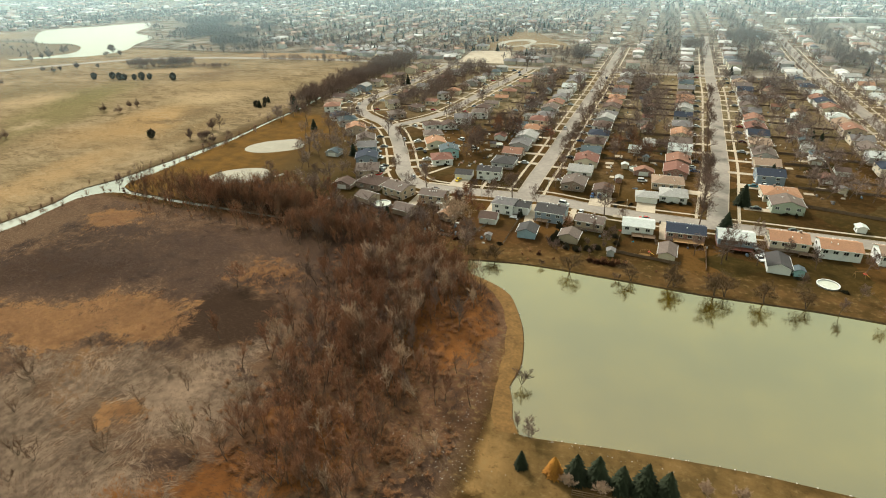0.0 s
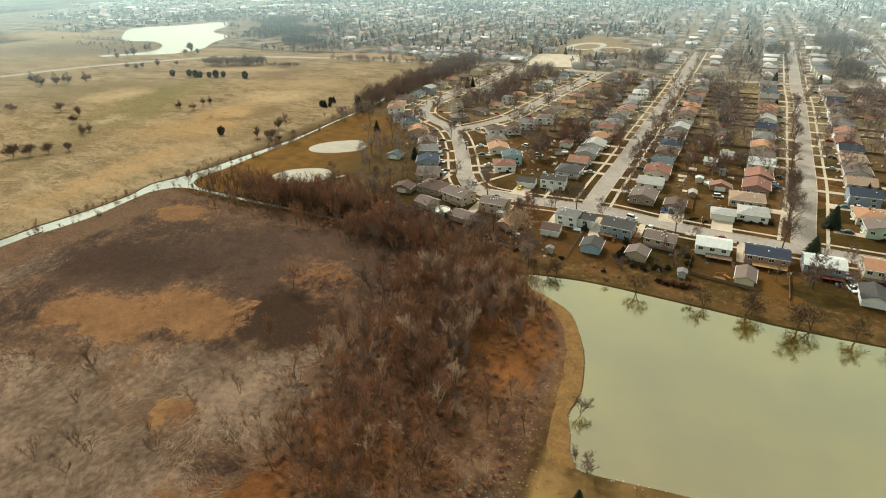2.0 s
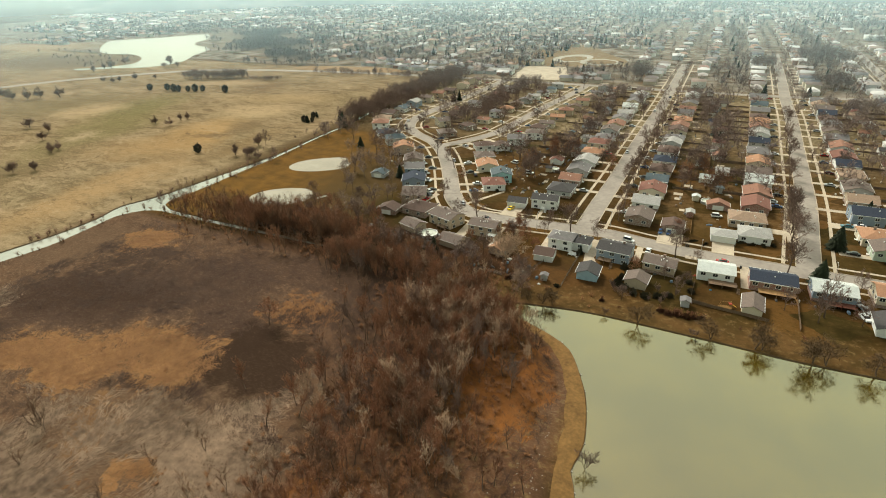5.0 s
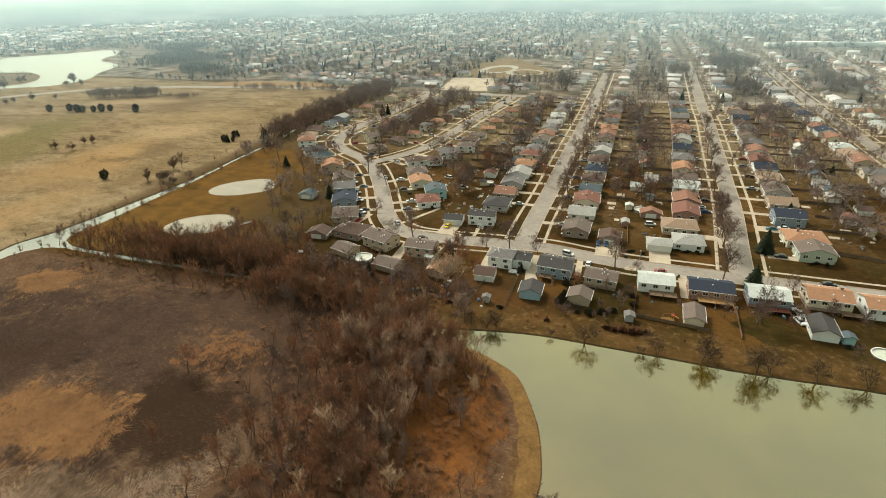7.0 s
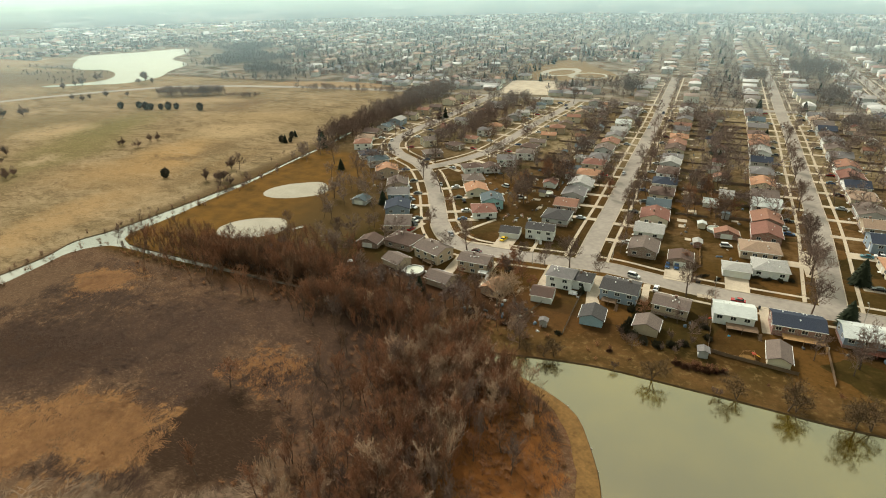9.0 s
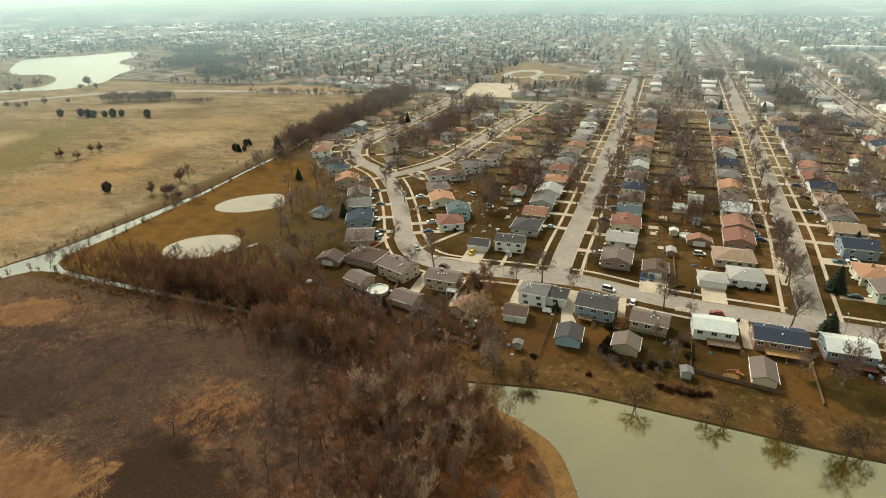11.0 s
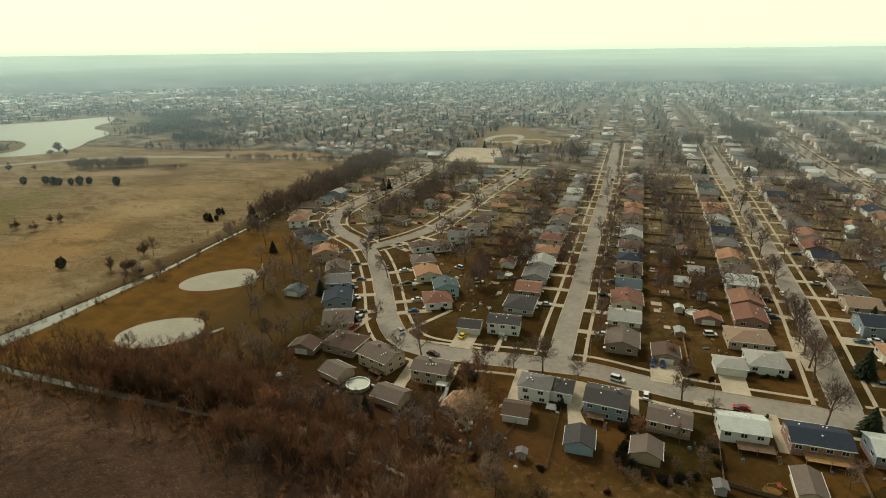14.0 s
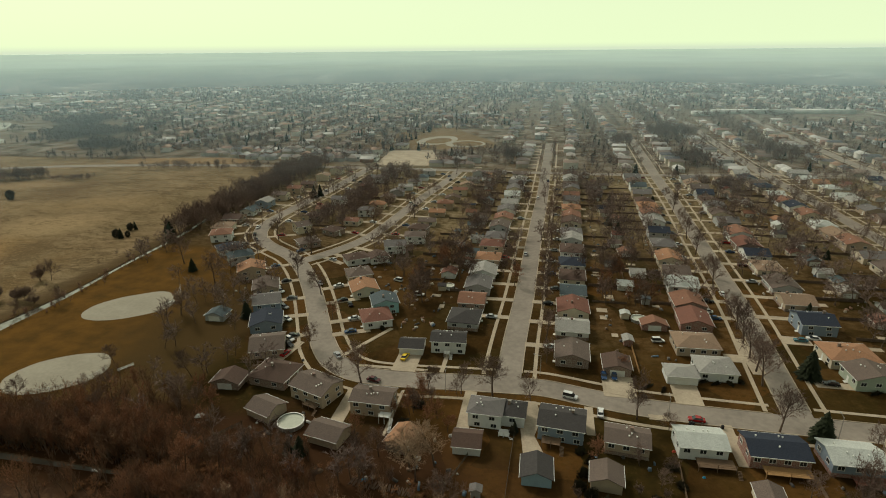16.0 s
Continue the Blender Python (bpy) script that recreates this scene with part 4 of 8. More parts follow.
# houses round the curve: x, y, along, across, turn, roof, wall
for x, y, a, b, tn, roof, wall in (
        (-67, -18.4, 15, 13, -8, "brown", "brick"), (-78.3, -1.6, 13.5, 14.5, 22, "taupe", "tan"), (-87.5, 15.2, 13.5, 13.5, 24, "navy", "bluegrey"), (-94.6, 30, 12.5, 13, 24, "grey", "bluegrey"), (-103.8, 46.4, 12.5, 14, 26, "taupe", "tan"), (-119, 62, 14, 13, 30, "orange", "tan"),
        (-133.6, 77.6, 14, 12, 40, "teal", "grey"), (-147, 90, 14, 12, 42, "navy", "white"), (-162.6, 108.9, 13, 13, 24, "rust", "white"), (-171, 125, 13, 13, 12, "tan", "cream"), (-174, 142, 13, 13, 4, "brown", "brick"),
        (-173, 160, 11, 13, 0, "teal", "white"), (-172, 178, 11, 13, 0, "lightgrey", "bluegrey"), (-170, 198, 12, 10, 2, "taupe", "cream"), (-168, 218, 12, 10, 2, "rust", "tan"), (-166, 238, 12, 10, 3, "brown", "brick"), (-164, 262, 12, 10, 3, "tan", "cream"), (-162, 288, 12, 10, 3, "brown", "cream"),
        (-47.1, 25.4, 13, 13.5, 26, "red", "white"), (-47, 37.2, 12, 12, 24, "teal", "aqua"), (-60.7, 52, 13, 14, 28, "orange", "cream"), (-68, 67, 13, 12.5, 30, "taupe", "tan"), (-76, 86.5, 13, 11, 36, "brown", "white"), (-65.5, 90, 11, 10, 30, "brown", "white"), (-61, 105.6, 13, 12, 16, "grey", "white"), (-110, 106, 13, 12, 40, "taupe", "brick"),
        (-124, 130, 12, 10, -45, "taupe", "cream"), (-128, 152, 11, 10, -10, "brown", "tan"), (-127, 172, 11, 10, 3, "rust", "cream"), (-124, 192, 11, 10, 3, "grey", "white"), (-122, 213, 11, 10, 3, "taupe", "tan"), (-119, 238, 11, 10, 3, "red", "brick"), (-117, 262, 11, 10, 3, "grey", "white"), (-116, 288, 12, 10, 3, "brown", "cream"),
        (-104, 128, 12, 10, -25, "brown", "brick"), (-99, 148, 11, 9, -5, "rust", "cream"), (-97, 168, 11, 9, 4, "grey", "white"), (-95, 187, 12, 9, 5, "orange", "cream"), (-93, 205, 12, 9, 5, "taupe", "tan"), (-91, 222, 12, 9, 6, "grey", "grey"), (-89, 240, 12, 9, 7, "lightgrey", "white"), (-86, 257, 12, 9, 7, "grey", "white"), (-84, 274, 12, 9, 6, "teal", "white"), (-82, 292, 12, 9, 5, "lightgrey", "grey"),
        (-54, 122, 13, 11, 12, "taupe", "white"), (-55, 136, 12, 10, -8, "brown", "brick"), (-54, 154, 12, 9, 4, "taupe", "cream"), (-52, 175, 12, 9, 5, "orange", "tan"), (-50, 192, 12, 9, 5, "rust", "tan"), (-48, 211, 12, 9, 6, "brown", "tan"), (-46, 231, 12, 9, 7, "rust", "cream"), (-44, 252, 12, 9, 7, "tan", "cream"), (-42, 272, 12, 9, 6, "grey", "white"), (-40, 292, 12, 9, 5, "taupe", "grey")):
    house(x, y, a * 0.84, b * 0.84, rng.choice((3.0, 3.1, 4.3)), roof, wall, rng.choice("xy"), rng.random() < 0.3, tn, 0.34, 1, 0 if x < -66 and x > -180 and y < 130 else 180, "house",
          "%s-roofed house on the curving street" % TONE[roof], "houses round the curve", None, rng)

def angled_strip(ax, ay, bx, by, w, z):
    d = Vector((bx - ax, by - ay)).normalized()
    s = Vector((-d.y, d.x)) * w / 2
    c = [(ax - s.x, ay - s.y), (bx - s.x, by - s.y), (bx + s.x, by + s.y), (ax + s.x, ay + s.y)]
    DRIVES.add([(x, y, z) for x, y in c] + [(x, y, -0.1) for x, y in c], [(0, 1, 2, 3), (1, 0, 4, 5), (2, 1, 5, 6), (3, 2, 6, 7), (0, 3, 7, 4)])


for i, ob in enumerate([o for o in scene.objects if o.get("group") == "houses round the curve"]):
    x, y, _ = ob.location
    cand = [(p, w) for k in ("curve_street", "inner_street") for p in LINES[k][0] for w in (LINES[k][1],)]
    p, w = min(cand, key=lambda c: (c[0].x - x) ** 2 + (c[0].y - y) ** 2)
    d = Vector((p.x - x, p.y - y))
    nrm = Vector((-d.y, d.x)).normalized() * 6.2
    e = Vector((p.x, p.y)) - d.normalized() * (w / 2)
    angled_strip(x + nrm.x + d.x * 0.15, y + nrm.y + d.y * 0.15, e.x + nrm.x, e.y + nrm.y, 3.0, 0.1 + 0.0013 * (i % 9))
    if rng.random() < 0.7:
        car_spots.append((x + nrm.x + d.x * 0.5, y + nrm.y + d.y * 0.5, math.degrees(math.atan2(d.y, d.x))))
angled_strip(-51.5, -2.4, -39.5, 21, 1.6, 0.115)
angled_strip(-44, -6.4, -20, -5.6, 1.4, 0.112)

# gardens row, backs to the pond
G = "houses with gardens down to the pond"
house(58, -31, 11.8, 8.4, 3.9, "white", "white", "x", False, 2, 0.3, 2, 90, "house", "white two-storey house with pale roof and rear deck", G, None, rng)
house(75.8, -31.2, 14.0, 9.2, 3.9, "navy", "redbrick", "x", False, 1, 0.32, 2, 90, "house", "brick house with dark charcoal roof and timber deck", G, None, rng)
house(93.6, -31, 12.4, 9.2, 3.9, "white", "bluegrey", "x", False, 1, 0.3, 2, 90, "house", "blue-grey house with pale white roof over brick", G, "redbrick", rng)
house(112.0, -27.2, 13, 10, 4.2, "orange", "cream", "x", False, 1, 0.34, 2, 90, "house", "cream house with bright orange shingled roof", G, "brick", rng)
house(128.4, -29, 13, 9.5, 4.2, "orange", "white", "x", False, 1, 0.34, 2, 90, "house", "white house with orange roof above the garden", G, None, rng)
house(147, -29, 13, 9.5, 4.2, "tan", "white", "x", False, 1, 0.34, 2, 90, "house", "white house with tan roof and garden", G, None, rng)
house(165, -29, 13, 9.5, 4.2, "grey", "cream", "x", False, 1, 0.34, 2, 90, "house", "cream house with grey roof and garden", G, None, rng)
house(39.5, -33.4, 11, 7.6, 3.9, "taupe", "tan", "x", False, -6, 0.34, 2, 90, "house", "tan house with taupe roof and vents", G, "brick", rng)
house(22.8, -29.6, 12, 9.6, 4.6, "charcoal", "bluegrey", "x", False, -5, 0.32, 2, 90, "house", "blue-grey two-storey house with charcoal roof", G, None, rng)
house(1.8, -28, 9.2, 7.6, 4.6, "grey", "white", "x", True, -2, 0.36, 2, 90, "house", "white two-storey house with hipped grey roof", G, None, rng)
house(9.6, -26.6, 6.2, 7, 3.6, "charcoal", "white", "x", True, -2, 0.36, 1, 90, "house", "low white wing with dark hipped roof", G, None, rng)
house(-31.2, -28.2, 11.8, 8, 4.7, "taupe", "tan", "x", False, -1, 0.3, 2, 90, "house", "tan two-storey house with balcony stairs", G, None, rng)
house(-50.4, -24.8, 12.6, 9.4, 4.4, "taupe", "tan", "x", False, -20, 0.34, 2, 90, "house", "tan house with taupe roof beside the pool", G, None, rng)
garages = ((-61.4, -35.8, 8.6, 7.2, -20, "taupe", "tan", "x"), (-39.4, -43.3, 9.4, 7.2, -12, "taupe", "tan", "x"), (-19.2, -42, 6, 8, -14, "orange", "brick", "y"), (-1.8, -40.2, 7.2, 7, 2, "brown", "white", "x"),
           (16.5, -48, 7.2, 7.6, 1, "charcoal", "blue", "y"), (33.2, -47.4, 7.2, 6.8, -4, "taupe", "tan", "y"), (69.4, -49.6, 5.8, 9.4, -3, "taupe", "cream", "y"), (106.4, -46.4, 7.2, 10, -2, "charcoal", "white", "y"), (-28, 6.8, 8.2, 7, 4, "charcoal", "white", "x"))
for x, y, w, d, tn, roof, wall, rd in garages:
    house(x, y, w, d, 2.7, roof, wall, rd, False, tn, 0.42, 1, 90 if y < 0 else 270, "garage", "%s detached garage with %s gable roof on a lawn" % ({"tan": "tan", "white": "white", "blue": "light blue", "brick": "brick", "cream": "cream"}[wall], TONE[roof]), "detached garages", None, rng)
# corner houses north of the garden road
NR = "corner houses on the garden road"
house(-15.6, 10.2, 11.8, 7.6, 4.6, "charcoal", "white", "x", False, 4, 0.34, 2, 270, "house", "white raised house with front steps and charcoal roof", NR, None, rng)
house(69, 24, 14, 11, 3.4, "tan", "tan", "x", True, 2, 0.3, 2, 0, "house", "sprawling tan ranch house with low hipped roof", NR, None, rng)
house(71.5, 8.4, 11.5, 10, 3.2, "lightgrey", "white", "x", True, 2, 0.34, 2, 270, "house", "white ranch house with light grey hipped roof", NR, None, rng)
house(60.2, 3.4, 9.2, 7, 2.9, "lightgrey", "white", "x", True, 2, 0.3, 1, 270, "garage", "attached white double garage with grey roof", NR, None, rng)
house(40.8, 5.6, 8.4, 8.6, 2.8, "brown", "brick", "y", False, 0, 0.3, 1, 270, "garage", "brown carport garage with two parked cars", NR, None, rng)
house(117, 24, 15, 12, 3.4, "orange", "cream", "x", True, 2, 0.3, 2, 180, "house", "ranch house with broad orange hipped roof", NR, None, rng)
house(117.5, 10.5, 12.5, 10, 3.8, "taupe", "green", "y", False, 2, 0.34, 2, 180, "house", "pale green house with brown gable roof", NR, None, rng)
for x, y, w, d, nm, roof, wall in ((112.4, -49.8, 3.2, 3, "shed", "teal", "aqua"), (46.6, 24, 3, 4.2, "shed", "lightgrey", "redbrick"), (57.6, 38, 9, 5, "garage", "rust", "redbrick"), (-80.3, -23.5, 9, 7, "garage", "brown", "brick"), (48, 45, 3, 3, "shed", "white", "cream"),
                                   (2.6, -57.2, 2.2, 1.8, "shed", "grey", "grey"), (49.6, -55.5, 2.6, 2.6, "shed", "grey", "grey"), (142, -4, 3.4, 3.4, "shed", "white", "white"), (-109.9, 18.3, 7.5, 6.5, "garage", "teal", "grey")):
    house(x, y, w, d, 2.3, roof, wall, "y", False, 3, 0.4, 1, 270, nm, "small %s-roofed garden outbuilding on the grass" % TONE[roof], "garden outbuildings", None, rng)
# outbuildings in the back gardens of the rows
for cx, y0, y1 in ((52, 60, 310), (-27, 60, 310), (146, 40, 310), (238, 40, 310)):
    yy = y0
    while yy < y1:
        big = rng.random() < 0.65
        roof = rng.choice(ROOF_CHOICE)
        house(cx + rng.uniform(-7, 7), yy, 6.4 if big else 3.2, 6.4 if big else 3.0, 2.5, roof, rng.choice(WALL_CHOICE), rng.choice("xy"), False, rng.uniform(-3, 3), 0.4, 1, 270, "garage" if big else "shed",
              "%s-roofed outbuilding in a back garden" % TONE[roof], "garden outbuildings", None, rng)
        yy += rng.uniform(9, 17)
flat("driveways", DRIVES, CONCRETE, "pale concrete driveways from the street to the houses", "driveway")
slab = Geo()
for x0, x1, y0, y1 in ((56.5, 64.5, -11, 0), (66.5, 69.4, -36, -19), (35.8, 45.5, -10.5, 1.3), (-32, -24, -7.4, 3.4), (-6, -2.4, -36, -15), (29.6, 32, -30, -17), (84, 88.2, 10, 34), (47.5, 53, -20, -17.6), (-42, -38, -37, -20), (-25.5, -24.6, -40, -18), (101, 112, 5.5, 9), (101, 111, 33, 39), (-16, -14.6, -6, 6.5), (78, 84, 17, 22)):
    slab.box(x0, x1, y0, y1, -0.1, 0.1)
slab.add([(12.5, -17, 0.1), (15.6, -17, 0.1), (17.5, -24, 0.1), (15.6, -33, 0.1), (19.5, -43, 0.1), (13.2, -43.6, 0.1), (11.6, -30, 0.1)], [(6, 5, 4, 3, 2, 1, 0)])
flat("concrete_slabs", slab, CONCRETE, "concrete drives, paths and patios in the gardens", "driveway")

# ---- decks, pools, fences ----
def deck(x, y, w, d, z, turn, mat, label):
    ob = thing("deck", pose(x, y, 0, 0, 0, turn), label, "deck")
    for i in range(int(d / 0.3)):
        part("plank", cached(("plank", w, mat.name), lambda: Geo().box(-w / 2, w / 2, 0, 0.28, -0.05, 0).mesh("plank", mat)), None, ob, at=pose(0, -d / 2 + i * 0.3, z))
    for sx in (-1, 0, 1):
        part("post", cached(("post", z, mat.name), lambda: Geo().box(-0.07, 0.07, -0.07, 0.07, 0, z + 1.0).mesh("post", mat)), None, ob, at=pose(sx * (w / 2 - 0.08), -d / 2 + 0.08, 0))
    part("rail", Geo().box(-w / 2, w / 2, -d / 2, -d / 2 + 0.08, z + 0.92, z + 1.02).box(-w / 2, w / 2, -d / 2, -d / 2 + 0.06, z + 0.45, z + 0.52), mat, ob)
    for i in range(int(z / 0.19)):
        part("step", cached(("step", mat.name), lambda: Geo().box(0, 1.0, -0.28, 0, -0.05, 0).mesh("step", mat)), None, ob, at=pose(w / 2, -d / 2 - 0.28 * i, z - 0.19 * (i + 1)))
    return ob


deck(60.5, -37.6, 9, 3.6, 1.4, 2, WOOD, "weathered grey timber deck behind a white house")
deck(77, -37.8, 11, 3.4, 1.5, 1, DECKWOOD, "new cedar timber deck behind a brick house")
deck(-26.2, -33.8, 3.4, 2.6, 2.4, -1, TRIM, "white raised balcony deck with stairs")
deck(-49.6, -31.2, 5, 2.6, 1.2, -20, WOOD, "dark timber deck behind a tan house")
deck(20, -36, 5, 3, 1.6, -5, WOOD, "dark timber deck with grill clutter")
deck(7.4, -33.4, 3, 3, 0.4, -2, TRIM, "low white porch steps behind a house")
deck(95.5, -37.6, 8, 3.0, 1.2, 1, surface("red_stained_deck", rgb(0.16, 0.06, 0.04), rgb(0.1, 0.04, 0.028), 5, 0.4, 0.8, 0.3), "red-stained timber deck behind a blue-grey house")
deck(118, -34, 6, 2.6, 1.0, 1, WOOD, "dark timber deck under an orange roof")
deck(-15.4, 5.0, 2.0, 2.2, 1.2, 4, TRIM, "white front steps of a raised house")


def round_pool(x, y, r, h, label, covered=True):
    ob = thing("swimming_pool", pose(x, y, 0), label, "pool", "above-ground pools")
    a = [2 * math.pi * i / 28 for i in range(28)]
    g = Geo()
    n = 28
    v = [(q * math.cos(t), q * math.sin(t), z) for q, z in ((r, 0), (r, h), (r - 0.12, h), (r - 0.12, 0.1)) for t in a]
    g.add(v, [(k * n + i, k * n + (i + 1) % n, (k + 1) * n + (i + 1) % n, (k + 1) * n + i) for k in range(3) for i in range(n)])
    part("wall", g, METAL, ob)
    g = Geo()
    v = [(q * math.cos(t), q * math.sin(t), z) for q, z in ((r + 0.12, h), (r + 0.12, h + 0.06), (r - 0.2, h + 0.06), (r - 0.2, h)) for t in a]
    g.add(v, [(k * n + i, k * n + (i + 1) % n, (k + 1) * n + (i + 1) % n, (k + 1) * n + i) for k in range(3) for i in range(n)])
    part("rim", g, TRIM, ob)
    part("cover", Geo().disc(0, 0, r - 0.15, h - 0.4, h - 0.32, 28), POOLCOVER, ob, "pale sagging pool cover")
    for i in range(0, 28, 4):
        part("upright", cached(("pup", h), lambda: Geo().box(-0.06, 0.06, -0.06, 0.06, 0, h).mesh("upright", TRIM)), None, ob, at=pose(r * math.cos(a[i]) * 1.02, r * math.sin(a[i]) * 1.02, 0))
    return ob


round_pool(-52.2, -39.6, 3.7, 1.25, "round above-ground pool with pale cover and rim")
round_pool(53.2, 43.2, 3.0, 1.2, "round above-ground pool behind a brick house")
round_pool(-25, 63, 2.4, 1.1, "small round garden pool in a back garden")
round_pool(120.7, -54.5, 3.4, 0.5, "collapsed round pool with white rim")
round_pool(143, 128, 2.6, 1.1, "round garden pool beside a grey shed")


def fence(points, h, mat, label, step=2.4, solid=True):
    """A board fence: posts, rails and boards as parts."""
    ob = thing("fence", pose(points[0][0], points[0][1], 0), label, "fence")
    o = Vector((points[0][0], points[0][1]))
    for a, b in zip(points, points[1:]):
        a, b = Vector(a), Vector(b)
        d = (b - a)
        ang = math.degrees(math.atan2(d.y, d.x))
        n = max(1, round(d.length / step))
        L = d.length / n
        for i in range(n + 1):
            p = a + d * i / n - o
            part("post", cached(("fp", h, mat.name), lambda: Geo().box(-0.06, 0.06, -0.06, 0.06, 0, h + 0.1).mesh("post", mat)), None, ob, at=pose(p.x, p.y, 0, 0, 0, ang))
        for i in range(n):
            p = a + d * i / n - o
            if solid:
                part("board", cached(("fb", h, round(L, 2), mat.name), lambda: Geo().box(0.07, L - 0.07, -0.02, 0.02, 0.05, h).mesh("board", mat)), None, ob, at=pose(p.x, p.y, 0, 0, 0, ang))
            else:
                for z in (0.3, h / 2 + 0.1, h - 0.1):
                    part("rail", cached(("fr", round(L, 2), mat.name), lambda: Geo().box(0.05, L - 0.05, -0.02, 0.02, -0.07, 0.07).mesh("rail", mat)), None, ob, at=pose(p.x, p.y, z, 0, 0, ang))
    return ob


fence([(51.5, -166), (60, -165.2), (72, -164)], 1.7, WOOD, "weathered grey slatted fence on the south shore", 2.4, False)
fence([(83.4, -37), (82.6, -57)], 1.3, WOOD, "brown board fence between two gardens")
fence([(10.6, -24), (9.8, -42), (9.4, -60)], 1.2, WIRE, "thin wire fence between two gardens", 3, False)
fence([(123.5, 5), (124, 16.5), (160, 9)], 1.5, WOOD, "weathered board fence round a corner garden")
fence([(47.6, 26), (48, 4)], 1.4, DECKWOOD, "reddish board fence beside a carport")
fence([(-1.2, -44), (-7, -62)], 1.1, WIRE, "wire fence down a garden", 3, False)
fence([(51.8, -38), (51, -52.6), (55.5, -53.4)], 1.3, WOOD, "low brown board fence at a garden's end")
fence([(55.5, -53.4), (66, -54.6), (74, -55.6)], 1.2, WOOD, "brown board fence beside a garage")
fence([(-66, -42), (-74, -54)], 1.1, WIRE, "wire fence beside a garage", 3, False)
for cx, y0, y1 in ((51.5, 62, 306), (-28.5, 64, 306), (147, 44, 310)):
    fence([(cx, y0), (cx + 5, y1)], 1.3, WOOD, "weathered fence between the back gardens", 8)


# ---- cars ----
def car(x, y, turn, paint, label, van=False):
    ob = thing("car", pose(x, y, 0.07, 0, 0, turn), label, "car", "parked cars")
    hh = 1.85 if van else 1.45

    def body():
        prof = [(-2.25, 0.3), (2.2, 0.3), (2.3, 0.55), (2.2, 0.78), (1.2, 0.9), (-1.9, 0.95), (-2.28, 0.85), (-2.32, 0.55)]
        g = Geo()
        v = [(px, s * (0.88 if pz < 0.7 else 0.82), pz) for s in (-1, 1) for px, pz in prof]
        n = len(prof)
        return g.add(v, [(i, (i + 1) % n, n + (i + 1) % n, n + i) for i in range(n)] + [tuple(reversed(range(n))), tuple(range(n, 2 * n))]).mesh("body", PAINTS[paint])

    def cabin():
        x0, x1, t0, t1 = (-2.2, 1.35, -2.0, 0.6) if van else (-1.75, 1.15, -1.1, 0.35)
        return Geo().add([(x0, -0.8, 0.9), (x1, -0.8, 0.9), (x1, 0.8, 0.9), (x0, 0.8, 0.9), (t0, -0.62, hh), (t1, -0.62, hh), (t1, 0.62, hh), (t0, 0.62, hh)],
                         [(0, 1, 5, 4), (1, 2, 6, 5), (2, 3, 7, 6), (3, 0, 4, 7), (4, 5, 6, 7)]).mesh("cabin", GLASS)

    def top():
        t0, t1 = (-2.02, 0.62) if van else (-1.12, 0.37)
        return Geo().box(t0, t1, -0.64, 0.64, hh - 0.02, hh + 0.05).mesh("roof", PAINTS[paint])

    part("body", cached(("cb", paint), body), None, ob)
    part("cabin", cached(("cc", van), cabin), None, ob, "dark glass all round")
    part("roof", cached(("ct", paint, van), top), None, ob)
    wheel = cached("wheel", lambda: Geo().disc(0, 0, 0.32, -0.11, 0.11, 12).mesh("wheel", TYRE))
    rim = cached("rim", lambda: Geo().disc(0, 0, 0.2, -0.125, 0.125, 8).mesh("rim", CHROME))
    for wx in (-1.4, 1.4):
        for wy in (-0.8, 0.8):
            w = part("wheel", wheel, None, ob, at=pose(wx, wy, 0.32, 90))
            if y < 110:
                part("rim", rim, None, w)
    for wy in (-0.6, 0.6):
        part("headlight", cached("hl", lambda: Geo().box(2.2, 2.29, -0.18, 0.18, 0.6, 0.74).mesh("headlight", LAMPGLASS)), None, ob, at=pose(0, wy, 0))
        part("tail_light", cached("tl", lambda: Geo().box(-2.33, -2.24, -0.14, 0.14, 0.62, 0.82).mesh("tail_light", REDGLASS)), None, ob, at=pose(0, wy, 0))
    return ob


